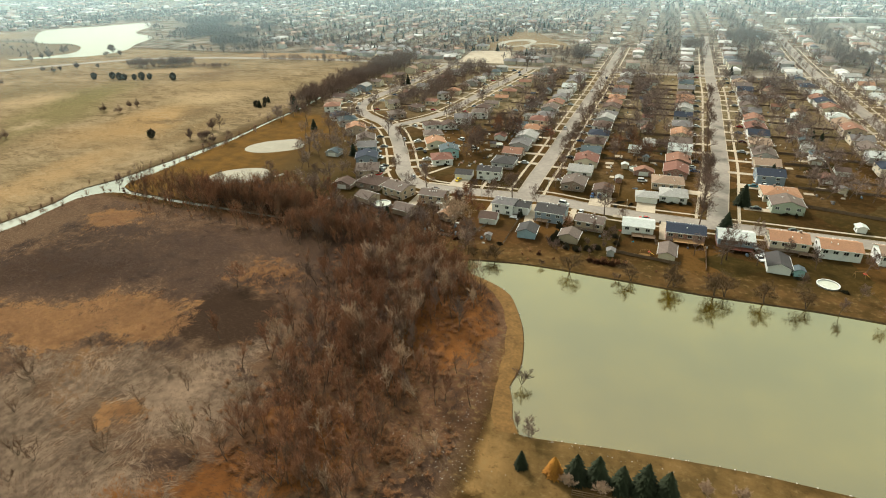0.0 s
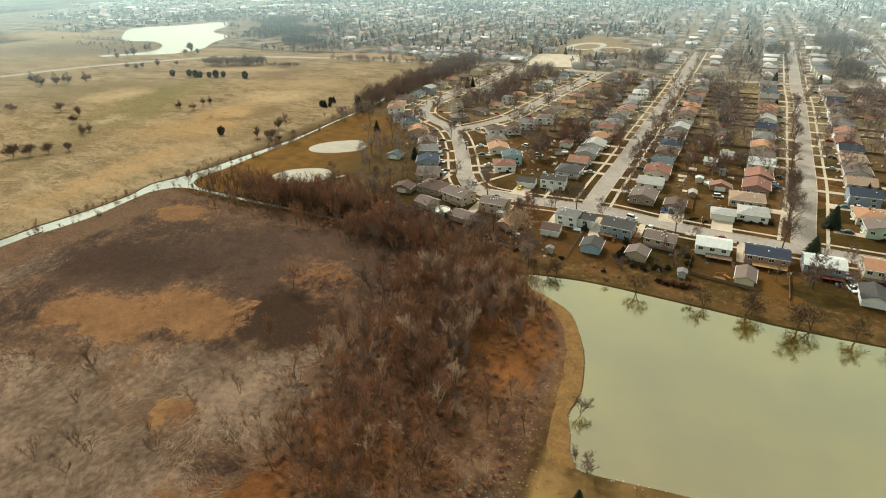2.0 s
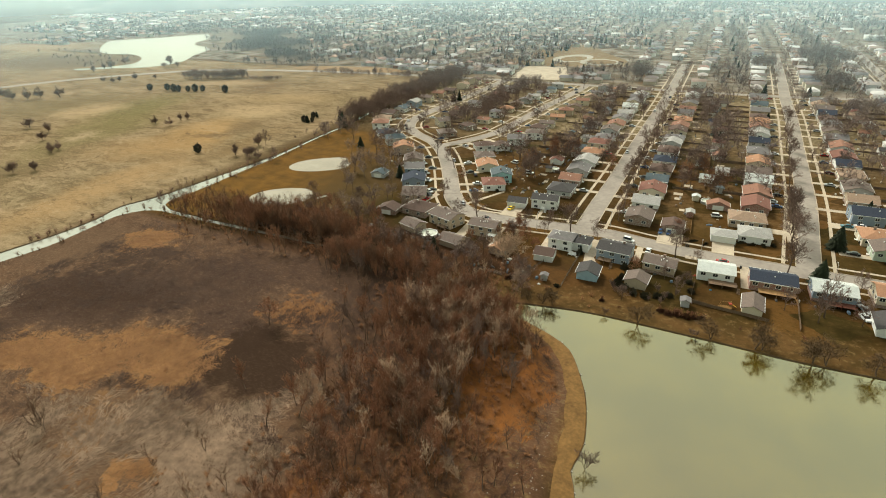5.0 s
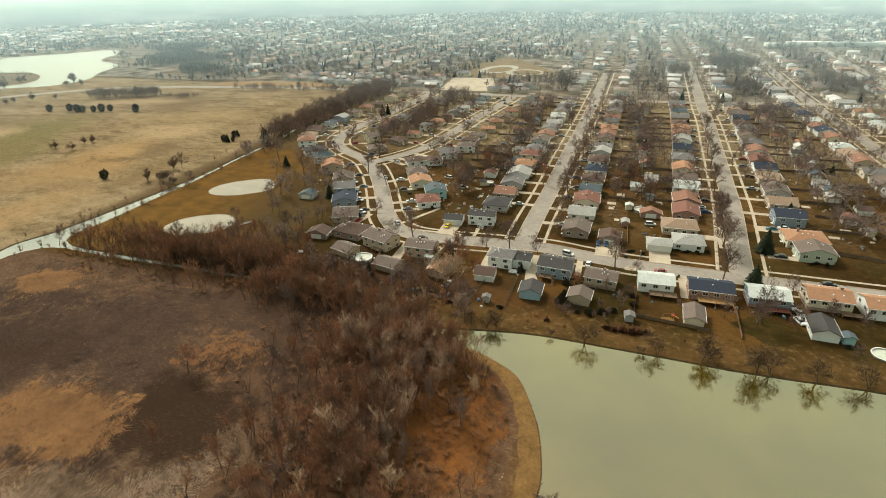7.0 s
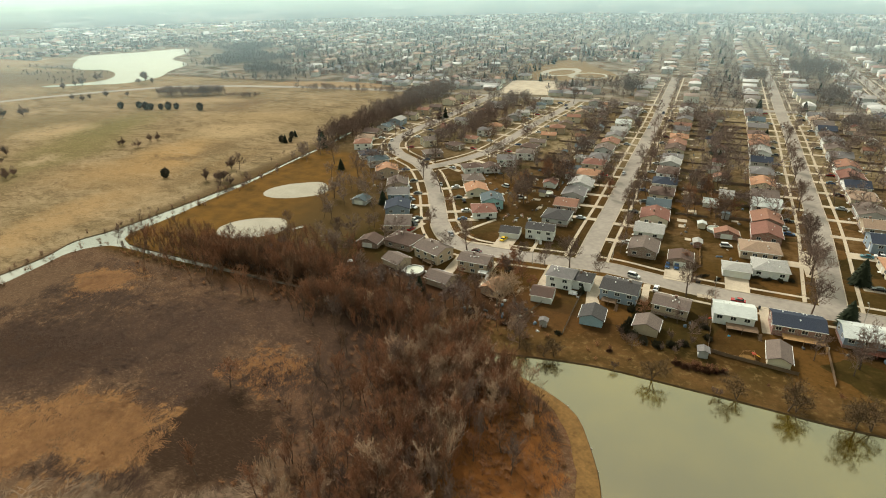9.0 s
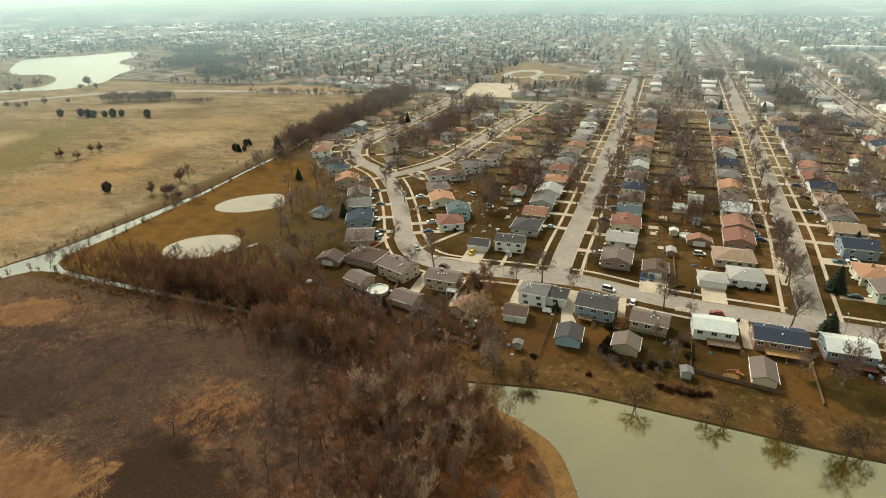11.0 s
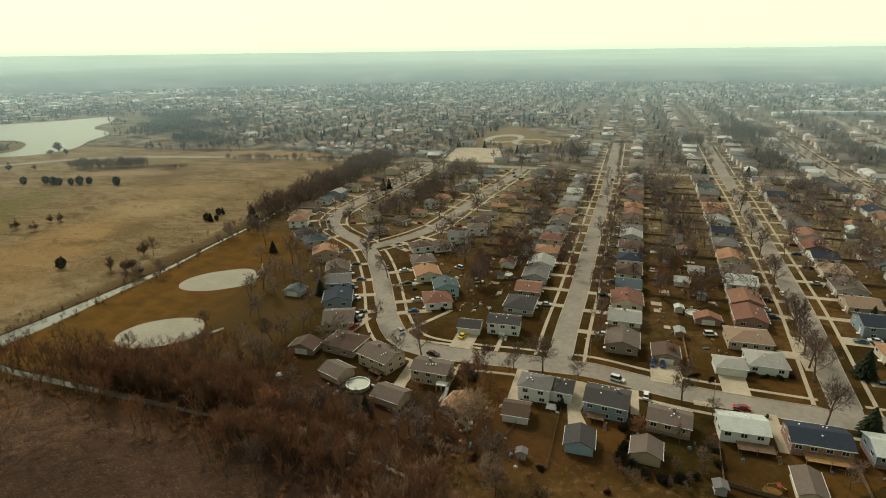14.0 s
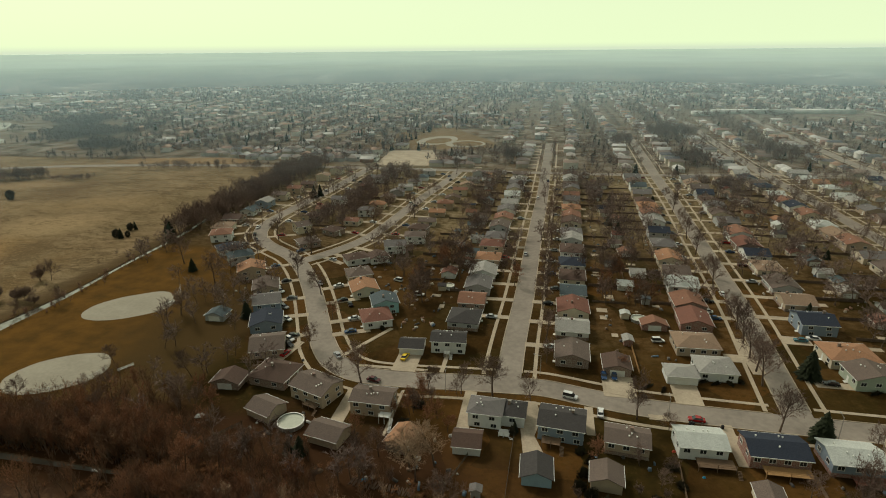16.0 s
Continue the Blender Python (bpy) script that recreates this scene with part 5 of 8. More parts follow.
for x, y, tn, pt, van, lb in (
        (25.6, -13.2, -14, "white", True, "white estate car parked on the street"), (60.3, -18.6, 176, "red", False, "bright red car at the kerb"), (36.6, 0.2, -92, "blue", False, "dark blue car outside a carport"), (39.8, 0.4, -92, "blue", False, "dark blue car under a carport"),
        (-29.2, 0.8, 80, "yellow", False, "bright yellow car on a driveway"), (-35.6, -14.6, -12, "maroon", False, "dark maroon car parked on the bend"), (-52.5, -2, 130, "silver", False, "silver car on the bend"),
        (107.5, 35.8, 178, "teal", False, "dark car on a driveway"), (112.5, 37.8, 178, "white", False, "white car on a driveway"), (105.6, 7.4, 175, "black", False, "black car on a driveway"), (91.3, 74, 88, "white", False, "white car parked by the verge"),
        (80.6, 55, 175, "white", False, "white car on a driveway"), (117.2, -12.6, -3, "black", False, "black car on the street"), (112.2, -17.6, -3, "white", False, "white car at the kerb"), (-82, 21, -28, "white", False, "white car on a driveway"), (-74, 6, -28, "white", False, "white car on a driveway"),
        (-72.5, 2, -28, "black", False, "black car on a driveway"), (-88, 31, -28, "silver", False, "silver car on a driveway"), (-97, 46, -30, "white", False, "white car on a driveway"), (-62, 38, 118, "black", False, "black car on the curving street"), (-83, 57, 120, "silver", False, "silver car on the curving street"),
        (-49, 66, 160, "white", True, "white van in a back garden"), (-36, 52, 10, "white", True, "white covered boat trailer in a garden"), (34, -20, 85, "white", False, "white car beside a house"), (57.5, 27, 10, "white", True, "white camper beside a house"), (-146, 205, 92, "black", False, "black car on the street"), (-147, 225, 92, "silver", False, "silver car on the street"), (101.5, -42, -70, "white", False, "white car on a rear driveway"), (102.5, -37, -70, "silver", False, "silver car on a rear driveway"), (100.8, -33, -70, "white", False, "white car on a rear driveway"), (-138, 262, 90, "black", False, "black car at the kerb")):
    car(x, y, tn, pt, lb, van)
for x, y, tn in car_spots:
    pt = rng.choice(["white", "silver", "black", "grey", "red", "blue", "white", "silver"])
    car(x, y, tn, pt, pt + " car parked on a driveway")
for street, side, set_, items in (("main_street", 1, 11, MAIN_E), ("main_street", -1, 11, MAIN_W), ("east_street", -1, 12, S2_W), ("east_street", 1, 12, S2_E)):
    for y, *_ in items:
        if rng.random() < 0.62:
            p = min(LINES[street][0], key=lambda q: abs(q.y - y))
            pt = rng.choice(["white", "silver", "black", "grey", "red", "blue", "white", "maroon", "silver"])
            car(p.x + side * (set_ + rng.uniform(-1, 2)), y + 6.2, rng.choice((0, 180)) + rng.uniform(-3, 3), pt, pt + " car parked on a concrete driveway")
for _ in range(14):
    st = rng.choice(("main_street", "east_street", "third_street", "inner_street", "curve_street"))
    line, w = LINES[st]
    k = rng.randrange(20, len(line) - 4)
    if line[k].y > 420 or line[k].y < 30:
        continue
    d, sd = (line[k + 1] - line[k]), rng.choice((-1, 1))
    q = line[k] + normals(line)[k] * sd * (w / 2 - 1.2)
    pt = rng.choice(["white", "silver", "black", "grey", "blue"])
    car(q.x, q.y, math.degrees(math.atan2(d.y, d.x)), pt, pt + " car parked at the kerb")

# ---- ball park ----
def oval_sheet(name, cx, cy, rx, ry, turn, z, mat, label, category, square=1.0):
    g = Geo()
    n, c, s = 40, math.cos(radians(turn)), math.sin(radians(turn))
    top = []
    for i in range(n):
        t = 2 * math.pi * i / n
        k = 1 + 0.03 * noise.noise((math.cos(t) * 2 + cx, math.sin(t) * 2, 0))
        e = square if math.cos(t) > 0 else 1.0
        a, b = rx * k * math.copysign(abs(math.cos(t)) ** e, math.cos(t)), ry * k * math.copysign(abs(math.sin(t)) ** e, math.sin(t))
        top.append((cx + a * c - b * s, cy + a * s + b * c))
    g.add([(x, y, z) for x, y in top] + [(x, y, z - 0.15) for x, y in top], [tuple(range(n))] + [(n + i, n + (i + 1) % n, (i + 1) % n, i) for i in range(n)])
    return flat(name, g, mat, label, category)


oval_sheet("infield_1", -152.6, 21.5, 17.0, 11.8, 38, 0.06, SAND, "pale sandy baseball infield in tan grass", "infield", 0.6)
oval_sheet("infield_2", -140.2, -27.8, 15.6, 11.4, 33, 0.06, SAND, "pale sandy baseball infield beside the woods", "infield", 0.8)


def bench(x, y, turn, label, name="players_bench"):
    ob = thing(name, pose(x, y, 0, 0, 0, turn), label, "bench")
    part("seat", Geo().box(-2.6, 2.6, -0.3, 0.3, 0.42, 0.48), TRIM, ob)
    part("backrest", Geo().box(-2.6, 2.6, 0.26, 0.32, 0.55, 0.95), TRIM, ob)
    for sx in (-2.2, 0, 2.2):
        part("leg", Geo().box(sx - 0.05, sx + 0.05, -0.25, 0.3, 0, 0.45), METAL, ob)


bench(-119.5, -21.5, 60, "white players' bench beside a ball field")
bench(-150, -43.8, 10, "white players' bench at the field's edge")
bench(-137.4, 26.5, 75, "white players' bench behind the home plate")


def backstop(x, y, turn, label):
    ob = thing("backstop", pose(x, y, 0, 0, 0, turn), label, "backstop")
    for i in range(7):
        part("post", cached("bpost", lambda: Geo().disc(0, 0, 0.05, 0, 3.2, 6).mesh("post", METAL)), None, ob, at=pose(-9 + 3 * i, 0.25 * (i - 3) ** 2 * 0.6, 0))
    for z in (1.0, 3.1):
        g = Geo()
        for i in range(6):
            g.tube((-9 + 3 * i, 0.15 * (i - 3) ** 2, z), (-6 + 3 * i, 0.15 * (i - 2) ** 2, z), 0.035, 0.035, 4)
        part("rail", g, METAL, ob)


arc = []
for k in range(13):
    a = radians(205 + 11 * k)
    u, v = 16.2 * math.cos(a), 12.0 * math.sin(a)
    arc.append((-140.2 + u * math.cos(radians(33)) - v * math.sin(radians(33)), -27.8 + u * math.sin(radians(33)) + v * math.cos(radians(33))))
fence(arc, 1.7, METAL, "low wire fence curving round a ball field", 3.2, False)
backstop(-137, 32, 110, "wire backstop behind a ball field")

# ---- trees ----
def grow(seed, height, girth, counts, spread, twig, up=0.55, lean=0.0, multi=1, fine=3):
    """A bare tree: trunk geometry and crown geometry, limbs and twigs as tapered tubes."""
    r = random.Random(seed)
    trunk, crown = Geo(), Geo()

    def limb(p, d, length, rad, level):
        last = level >= len(counts)
        if level >= fine or (last and level >= 2):
            tip = p + d * length
            s = d.orthogonal().normalized()
            s = (Matrix.Rotation(r.uniform(0, 3.1), 3, d) @ s) * twig
            crown.add([p - s, p + s, tip], [(0, 1, 2)])
            if not last:
                for k in range(counts[level]):
                    q = p.lerp(tip, r.uniform(0.2, 1.0))
                    nd = (d + Vector((r.gauss(0, 0.6), r.gauss(0, 0.6), r.gauss(0.25, 0.4)))).normalized()
                    limb(q, nd, length * r.uniform(0.5, 0.9), rad, level + 1)
            return
        segs = 3 if level == 0 else (2 if level == 1 else 1)
        pts = [p]
        dd = d.copy()
        for i in range(segs):
            dd = (dd + Vector((r.gauss(0, 0.12), r.gauss(0, 0.12), r.gauss(0.05, 0.08)))).normalized()
            pts.append(pts[-1] + dd * length / segs)
        g = trunk if level == 0 else crown
        for i in range(segs):
            ra, rb = rad * (1 - 0.75 * i / segs), rad * (1 - 0.75 * (i + 1) / segs)
            g.tube(pts[i], pts[i + 1], ra, 0 if last and i == segs - 1 else rb, 5 if level == 0 else 3)
        if last:
            return
        for k in range(counts[level]):
            t = (0.28 if level == 0 else 0.2) + (1.0 - 0.25) * (k + r.random()) / counts[level]
            t = min(t, 0.99)
            i = min(int(t * segs), segs - 1)
            q = pts[i].lerp(pts[i + 1], t * segs - i)
            a = r.uniform(0, 2 * math.pi) if level else 2.4 * k + r.uniform(-0.4, 0.4)
            side = dd.orthogonal().normalized()
            side = (Matrix.Rotation(a, 3, dd) @ side)
            nd = (dd * r.uniform(0.45, 0.8) + side * r.uniform(0.6, 1.0) * spread + Vector((0, 0, up * r.uniform(0.2, 0.8)))).normalized()
            limb(q, nd, length * r.uniform(0.38, 0.6) * (1.15 - 0.5 * t if level == 0 else 1), max(rad * 0.42, twig), level + 1)

    for m in range(multi):
        d0 = Vector((r.gauss(0, 0.05 + lean), r.gauss(0, 0.05 + lean), 1)).normalized()
        limb(Vector((0, 0, -0.1)), d0, height * (0.82 if m == 0 else r.uniform(0.5, 0.8)), girth / (1 if multi == 1 else 1.6), 0)
    return trunk, crown


BIG = [grow(10 + i, 10.5, 0.24, (10, 7, 6, 5), 1.0, 0.032) for i in range(4)]
MIDT = [grow(30 + i, 8.4, 0.15, (10, 6, 6, 4), 1.0, 0.034) for i in range(4)]
THIN = [grow(50 + i, 9.5, 0.12, (11, 5, 5, 3), 0.6, 0.032, 0.8, 0.05) for i in range(5)]
SHRUB = [grow(70 + i, 4.2, 0.07, (7, 5, 4, 2), 0.75, 0.028, 0.7, 0.3, 4) for i in range(4)]

SHORE = [grow(120 + i, 7.0, 0.22, (9, 6, 5, 3), 1.5, 0.034, 0.5, 0.08, 2) for i in range(3)]
DOME = [grow(140 + i, 4.4, 0.07, (6, 5, 5, 3), 0.95, 0.05, 0.45, 0.4, 6) for i in range(3)]
OPEN = [grow(80 + i, 5.5, 0.075, (5, 4, 3), 0.6, 0.03, 0.75, 0.3, 4) for i in range(4)]


def tree_kind(name, protos, crown_mat):
    return [(t.mesh("trunk", BARK), c.mesh("crown", crown_mat)) for t, c in protos]


KINDS = {"big": tree_kind("big", BIG, TWIG), "mid": tree_kind("mid", MIDT, TWIG), "midred": tree_kind("midred", MIDT, TWIG_RED), "thin": tree_kind("thin", THIN, TWIG_RED), "thingrey": tree_kind("thingrey", THIN, TWIG),
         "pale": tree_kind("pale", THIN, TWIG_PALE), "bigpale": tree_kind("bigpale", BIG[:2], TWIG_PALE), "shrub": tree_kind("shrub", SHRUB, TWIG), "shrubred": tree_kind("shrubred", SHRUB, TWIG_RED),
         "shore": tree_kind("shore", SHORE, TWIG_LAWN), "domeshrub": tree_kind("domeshrub", DOME, TWIG), "domepale": tree_kind("domepale", DOME, TWIG_PALE), "bareshrub": tree_kind("bareshrub", OPEN, TWIG_BROWN), "bareshrubred": tree_kind("bareshrubred", OPEN, TWIG_RED)}
LABELS = {"big": "large bare deciduous tree with grey twigs", "mid": "bare deciduous tree with grey-brown twigs", "midred": "bare tree with russet twigs", "thin": "slender bare sapling with russet twigs", "thingrey": "slender bare sapling with grey twigs",
          "pale": "slender bare tree with pale twigs", "bigpale": "large bare tree with pale dense twigs", "shrub": "leafless many-stemmed shrub", "shrubred": "leafless russet many-stemmed shrub", "shore": "wide bare tree with brown twigs", "domepale": "rounded leafless pale-twigged shrub", "domeshrub": "dense rounded leafless grey-brown shrub", "bareshrub": "open leafless brown shrub with long thin stems", "bareshrubred": "open leafless russet shrub with long thin stems"}


def tree(kind, x, y, size, where, rng, group=""):
    t, c = rng.choice(KINDS[kind])
    wide = 1.25 if kind == "shore" else 1.0
    size *= 1.35 if kind[:3] in ("big", "mid", "sho") else (1.6 if kind.startswith("shrub") and y < -70 else 1.2)
    ob = thing("shrub" if "shrub" in kind or "dome" in kind else "tree", pose(x, y, -0.05, 0, 0, rng.uniform(0, 360)), LABELS[kind] + " " + where, "shrub" if "shrub" in kind or "dome" in kind else "tree", group)
    ob.scale = (size * wide * rng.uniform(0.9, 1.1), size * wide * rng.uniform(0.9, 1.1), size)
    part("trunk", t, None, ob)
    part("crown", c, None, ob)


def spruce_geo(seed, h, r0, tiers=11):
    """A conifer: stem, and a crown of many drooping ragged sprays."""
    r = random.Random(seed)
    stem, crown = Geo().disc(0, 0, 0.16, -0.1, h * 0.3, 6, 0.12), Geo()
    for k in range(tiers):
        f = k / tiers
        z, rad = h * (0.06 + 0.9 * f), r0 * (1 - f) ** 0.7 + 0.12
        n = max(6, int(24 * (1 - f) + 6))
        for i in range(n):
            a = 2 * math.pi * (i + r.random()) / n
            q, dz = rad * r.uniform(0.72, 1.12), h / tiers * r.uniform(0.9, 1.7)
            wd = rad * r.uniform(0.16, 0.28) + 0.08
            tip = Vector((q * math.cos(a), q * math.sin(a), z - 0.12 * q - r.uniform(0, 0.2)))
            s = Vector((-math.sin(a), math.cos(a), 0)) * wd
            mid = Vector((0.45 * q * math.cos(a), 0.45 * q * math.sin(a), z + dz * 0.3))
            crown.add([(0, 0, z + dz), mid + s, tip, mid - s, (0.3 * q * math.cos(a), 0.3 * q * math.sin(a), z - 0.25)], [(0, 1, 2), (0, 2, 3), (4, 2, 1), (4, 3, 2)])
    crown.tube((0, 0, h * 0.9), (0, 0, h * 1.03), 0.1, 0, 4)
    return stem, crown


SPR = [spruce_geo(90 + i, 7.5, 2.5, 15) for i in range(3)]
SPRUCE = {k: [(s.mesh("trunk", BARK), c.mesh("crown", m)) for s, c in SPR] for k, m in (("green", NEEDLES), ("blue", NEEDLES_BLUE), ("bronze", BRONZE))}


def spruce(x, y, size, kind, where, rng, fat=1.0):
    t, c = rng.choice(SPRUCE[kind])
    ob = thing("conifer", pose(x, y, 0, 0, 0, rng.uniform(0, 360)), {"green": "dark green spruce tree ", "blue": "blue-green spruce tree ", "bronze": "bronze-leaved dead conifer "}[kind] + where, "tree", "conifers")
    ob.scale = (size * fat, size * fat, size)
    part("trunk", t, None, ob)
    part("crown", c, None, ob)


rng = random.Random(11)
# street trees
for x, y, s, k in ((-39.1, -16.4, 0.95, "big"), (-17.2, -17.6, 0.8, "mid"), (-7, -16.6, 0.85, "mid"), (2.4, -16, 1.0, "big"), (14, -17, 0.75, "mid"), (44, -20.6, 0.9, "big"), (18.4, 6, 0.75, "mid"), (18, 22, 0.85, "big"), (16.6, 47, 0.95, "big"), (17.4, 60, 0.9, "big"),
                   (18, 74, 1.0, "big"), (17.2, 95, 0.8, "mid"), (18, 112, 0.9, "mid"), (19.4, 129, 0.9, "big"), (20, 150, 0.8, "mid"), (20.6, 172, 0.9, "big"), (21, 195, 0.8, "mid"), (22, 220, 0.9, "mid"), (2.4, 84, 0.7, "mid"), (4.6, 205, 0.8, "mid"),
                   (81.6, -19.6, 1.0, "big"), (84.6, 3.5, 1.05, "big"), (85.4, 12, 1.05, "big"), (86.2, 21, 1.05, "big"), (87.2, 31, 1.1, "big"), (88, 42, 1.0, "big"), (88.8, 55, 0.8, "mid"), (89.8, 82, 1.0, "big"), (90.6, 96, 0.85, "mid"), (91.8, 124, 0.95, "big"),
                   (93, 150, 0.9, "big"), (94.6, 178, 0.9, "mid"), (96, 206, 0.9, "big"), (97, 240, 0.8, "mid"), (104, 128, 0.7, "mid"), (-64, 1, 0.8, "mid"), (-78, 46, 0.9, "big"), (-64.5, 24, 0.7, "midred"), (-96, 62, 0.9, "big"), (-103, 94, 0.95, "big"), (-130, 112, 0.9, "big"), (-142, 98, 0.8, "mid"), (-84.5, 145, 0.9, "big"), (-70, 185, 0.9, "big"), (-66, 232, 0.8, "mid"), (-78, 232, 0.9, "big"), (-72, 120, 0.8, "mid"), (-60, 300, 0.9, "big"), (-46, -20, 0.8, "mid"), (-142, 190, 0.8, "mid")):
    if s:
        tree(k, x, y, s, "on a grass verge", rng, "street trees")
# back garden trees
GARDEN = []
for x0, x1, y0, y1, n in ((40, 63, 50, 312, 120), (-37, -17, 70, 312, 95), (130, 162, 30, 320, 150), (226, 254, 20, 330, 110), (300, 420, 0, 330, 160), (-122, -101, 130, 305, 120), (-71, -62, 100, 250, 14), (-156, -125, 120, 300, 40), (14, 36, 60, 310, 40), (64, 84, 60, 310, 40), (106, 126, 60, 310, 40), (166, 190, 40, 320, 50), (198, 226, 40, 320, 50), (254, 300, 20, 320, 60), (-8, 4, 60, 310, 22), (-190, -178, 60, 110, 10), (-128, -98, 8, 62, 26), (-60, -24, 62, 112, 22), (-40, -22, 36, 66, 8), (-142, -126, 62, 84, 8), (-150, -110, 36, 62, 10), (-92, -70, -40, -14, 10), (0, 3, 40, 300, 6)):
    for _ in range(int(n * (0.9 if y0 > 20 else 0.6))):
        x, y, s = rng.uniform(x0, x1), rng.uniform(y0, y1), rng.uniform(0.6, 1.05)
        if x > -60 and y > 300 + 0.18 * (x - 28):
            continue
        if y < 100 and -40 < x < 60:
            tree(rng.choice(("mid", "big", "mid", "midred")), x, y, s, "in a back garden", rng, "garden trees")
        else:
            GARDEN.append((rng.randrange(4), x, y, 0, rng.uniform(0, 6), s * 1.2, s * 1.2, s * 1.1))
# smaller trees on the verges of the further streets
for st in ("third_street", "fourth_street"):
    line, w = LINES[st]
    for k in range(26):
        y = 24 + 11 * k + rng.uniform(-3, 3)
        p = min(line, key=lambda v: abs(v.y - y))
        s = rng.uniform(0.7, 1.0)
        if y < 296:
            GARDEN.append((rng.randrange(4), p.x + rng.choice((-1, 1)) * (w / 2 + 1.6), y, 0, rng.uniform(0, 6), s, s, s))
for _ in range(13):
    tree(rng.choice(("midred", "midred", "mid", "shrubred")), rng.uniform(-25, -7), rng.uniform(-36, -17), rng.uniform(0.4, 0.7), "in an overgrown garden", rng, "garden trees")
for _ in range(14):
    tree(rng.choice(("mid", "midred", "thingrey")), rng.uniform(-118, -74), rng.uniform(-56, -30), rng.uniform(0.5, 0.9), "by the ball park", rng, "garden trees")
for x, y, s, k in ((-15, -51, 1.0, "bigpale"), (-9, -49, 0.9, "bigpale"), (-12.5, -55, 0.8, "bigpale"), (-16, -26, 0.7, "midred"), (-12, -30, 0.6, "midred"), (-20, -30, 0.6, "midred"), (-24, -48, 0.9, "mid"), (-29, -50, 0.8, "mid"), (-33, -41, 0.6, "midred"), (88, -50, 0.85, "mid"), (100, -47, 0.8, "mid"), (110, -38.6, 0.75, "mid"), (119, -44, 0.7, "mid"), (134, -43, 0.8, "mid"), (52, -24, 0.6, "mid"), (31.6, -40, 0.6, "midred"), (30, -60, 0.5, "mid"), (103, -24, 0.7, "mid"), (90, -46, 0.9, "big"), (79, -46, 0.7, "mid"), (95, -38, 0.6, "mid"),
                   (-4, -66, 1.0, "mid"), (-1, -72.2, 0.9, "mid"), (36.9, -72.0, 0.78, "shore"), (57.9, -72.4, 0.7, "shore"), (69.8, -72.5, 0.9, "shore"), (71.6, -72.2, 0.7, "shore"), (84.2, -73.2, 0.95, "shore"), (87.4, -73, 0.9, "shore"), (99, -72.8, 0.85, "shore"), (111, -72.5, 0.75, "shore"), (1.6, -73, 0.5, "shore"), (6.4, -72.6, 0.6, "shore"), (9.6, -72, 0.6, "shore"), (26.5, -71.4, 0.4, "shrub"), (52.6, -72.6, 0.4, "shrub"), (54, -72.4, 0.35, "shrub"), (120, -72.9, 0.55, "mid"), (133, -73.4, 0.6, "mid"), (112, -60, 0.5, "mid"), (128, -62, 0.5, "mid"), (42, -40, 0.5, "mid"), (48, -42, 0.55, "mid"), (46, -47, 0.5, "mid"), (43.5, 6, 0.5, "midred"), (-46, -54, 0.8, "mid"), (-56, -55, 0.8, "mid"), (-62, -60, 0.9, "mid"), (-70, -62, 0.9, "midred"), (-88, -38, 0.9, "mid"), (-95, -22, 0.9, "mid"), (-139.7, -43.6, 0.75, "mid"), (-126, -19, 0.7, "mid"), (-120, -38, 0.6, "mid"), (-131, 50, 1.0, "big"), (-184, -63, 0.7, "mid"), (-190, 6, 0.6, "mid"), (-183, 18, 0.7, "mid"), (-208, 40, 0.9, "mid"), (-160, 70, 1.1, "big")):
    tree(k, x, y, s, "by the gardens", rng, "garden trees")
# russet shrubs massed at a garden's end and dark ones round the garages
for x, y, s in ((42.5, -62.4, 0.42), (44.6, -63.4, 0.5), (46.8, -62.6, 0.55), (49, -63.2, 0.55), (51.2, -62.4, 0.55), (53.4, -62.8, 0.5), (55.2, -61.8, 0.42), (48, -61.4, 0.45), (52, -61, 0.4), (30.2, -66.5, 0.3), (24.2, -63, 0.4), (-9, -60, 0.5), (66, -64, 0.25), (72, -63, 0.3), (83, -62, 0.35)):
    tree("shrubred", x, y, s, "at a garden's end", rng, "garden shrubs")
for x, y, s in ((26.4, -54, 0.75), (28.4, -57, 0.7), (40.6, -50, 0.7), (43.2, -54, 0.65), (42, -57.4, 0.55), (38.4, -57, 0.5), (46.4, -50.6, 0.6), (-18.6, -56, 0.7), (-24, -54, 0.6), (-6.6, -57, 0.6)):
    tree("shrub", x, y, s, "beside a garage", rng, "garden shrubs")
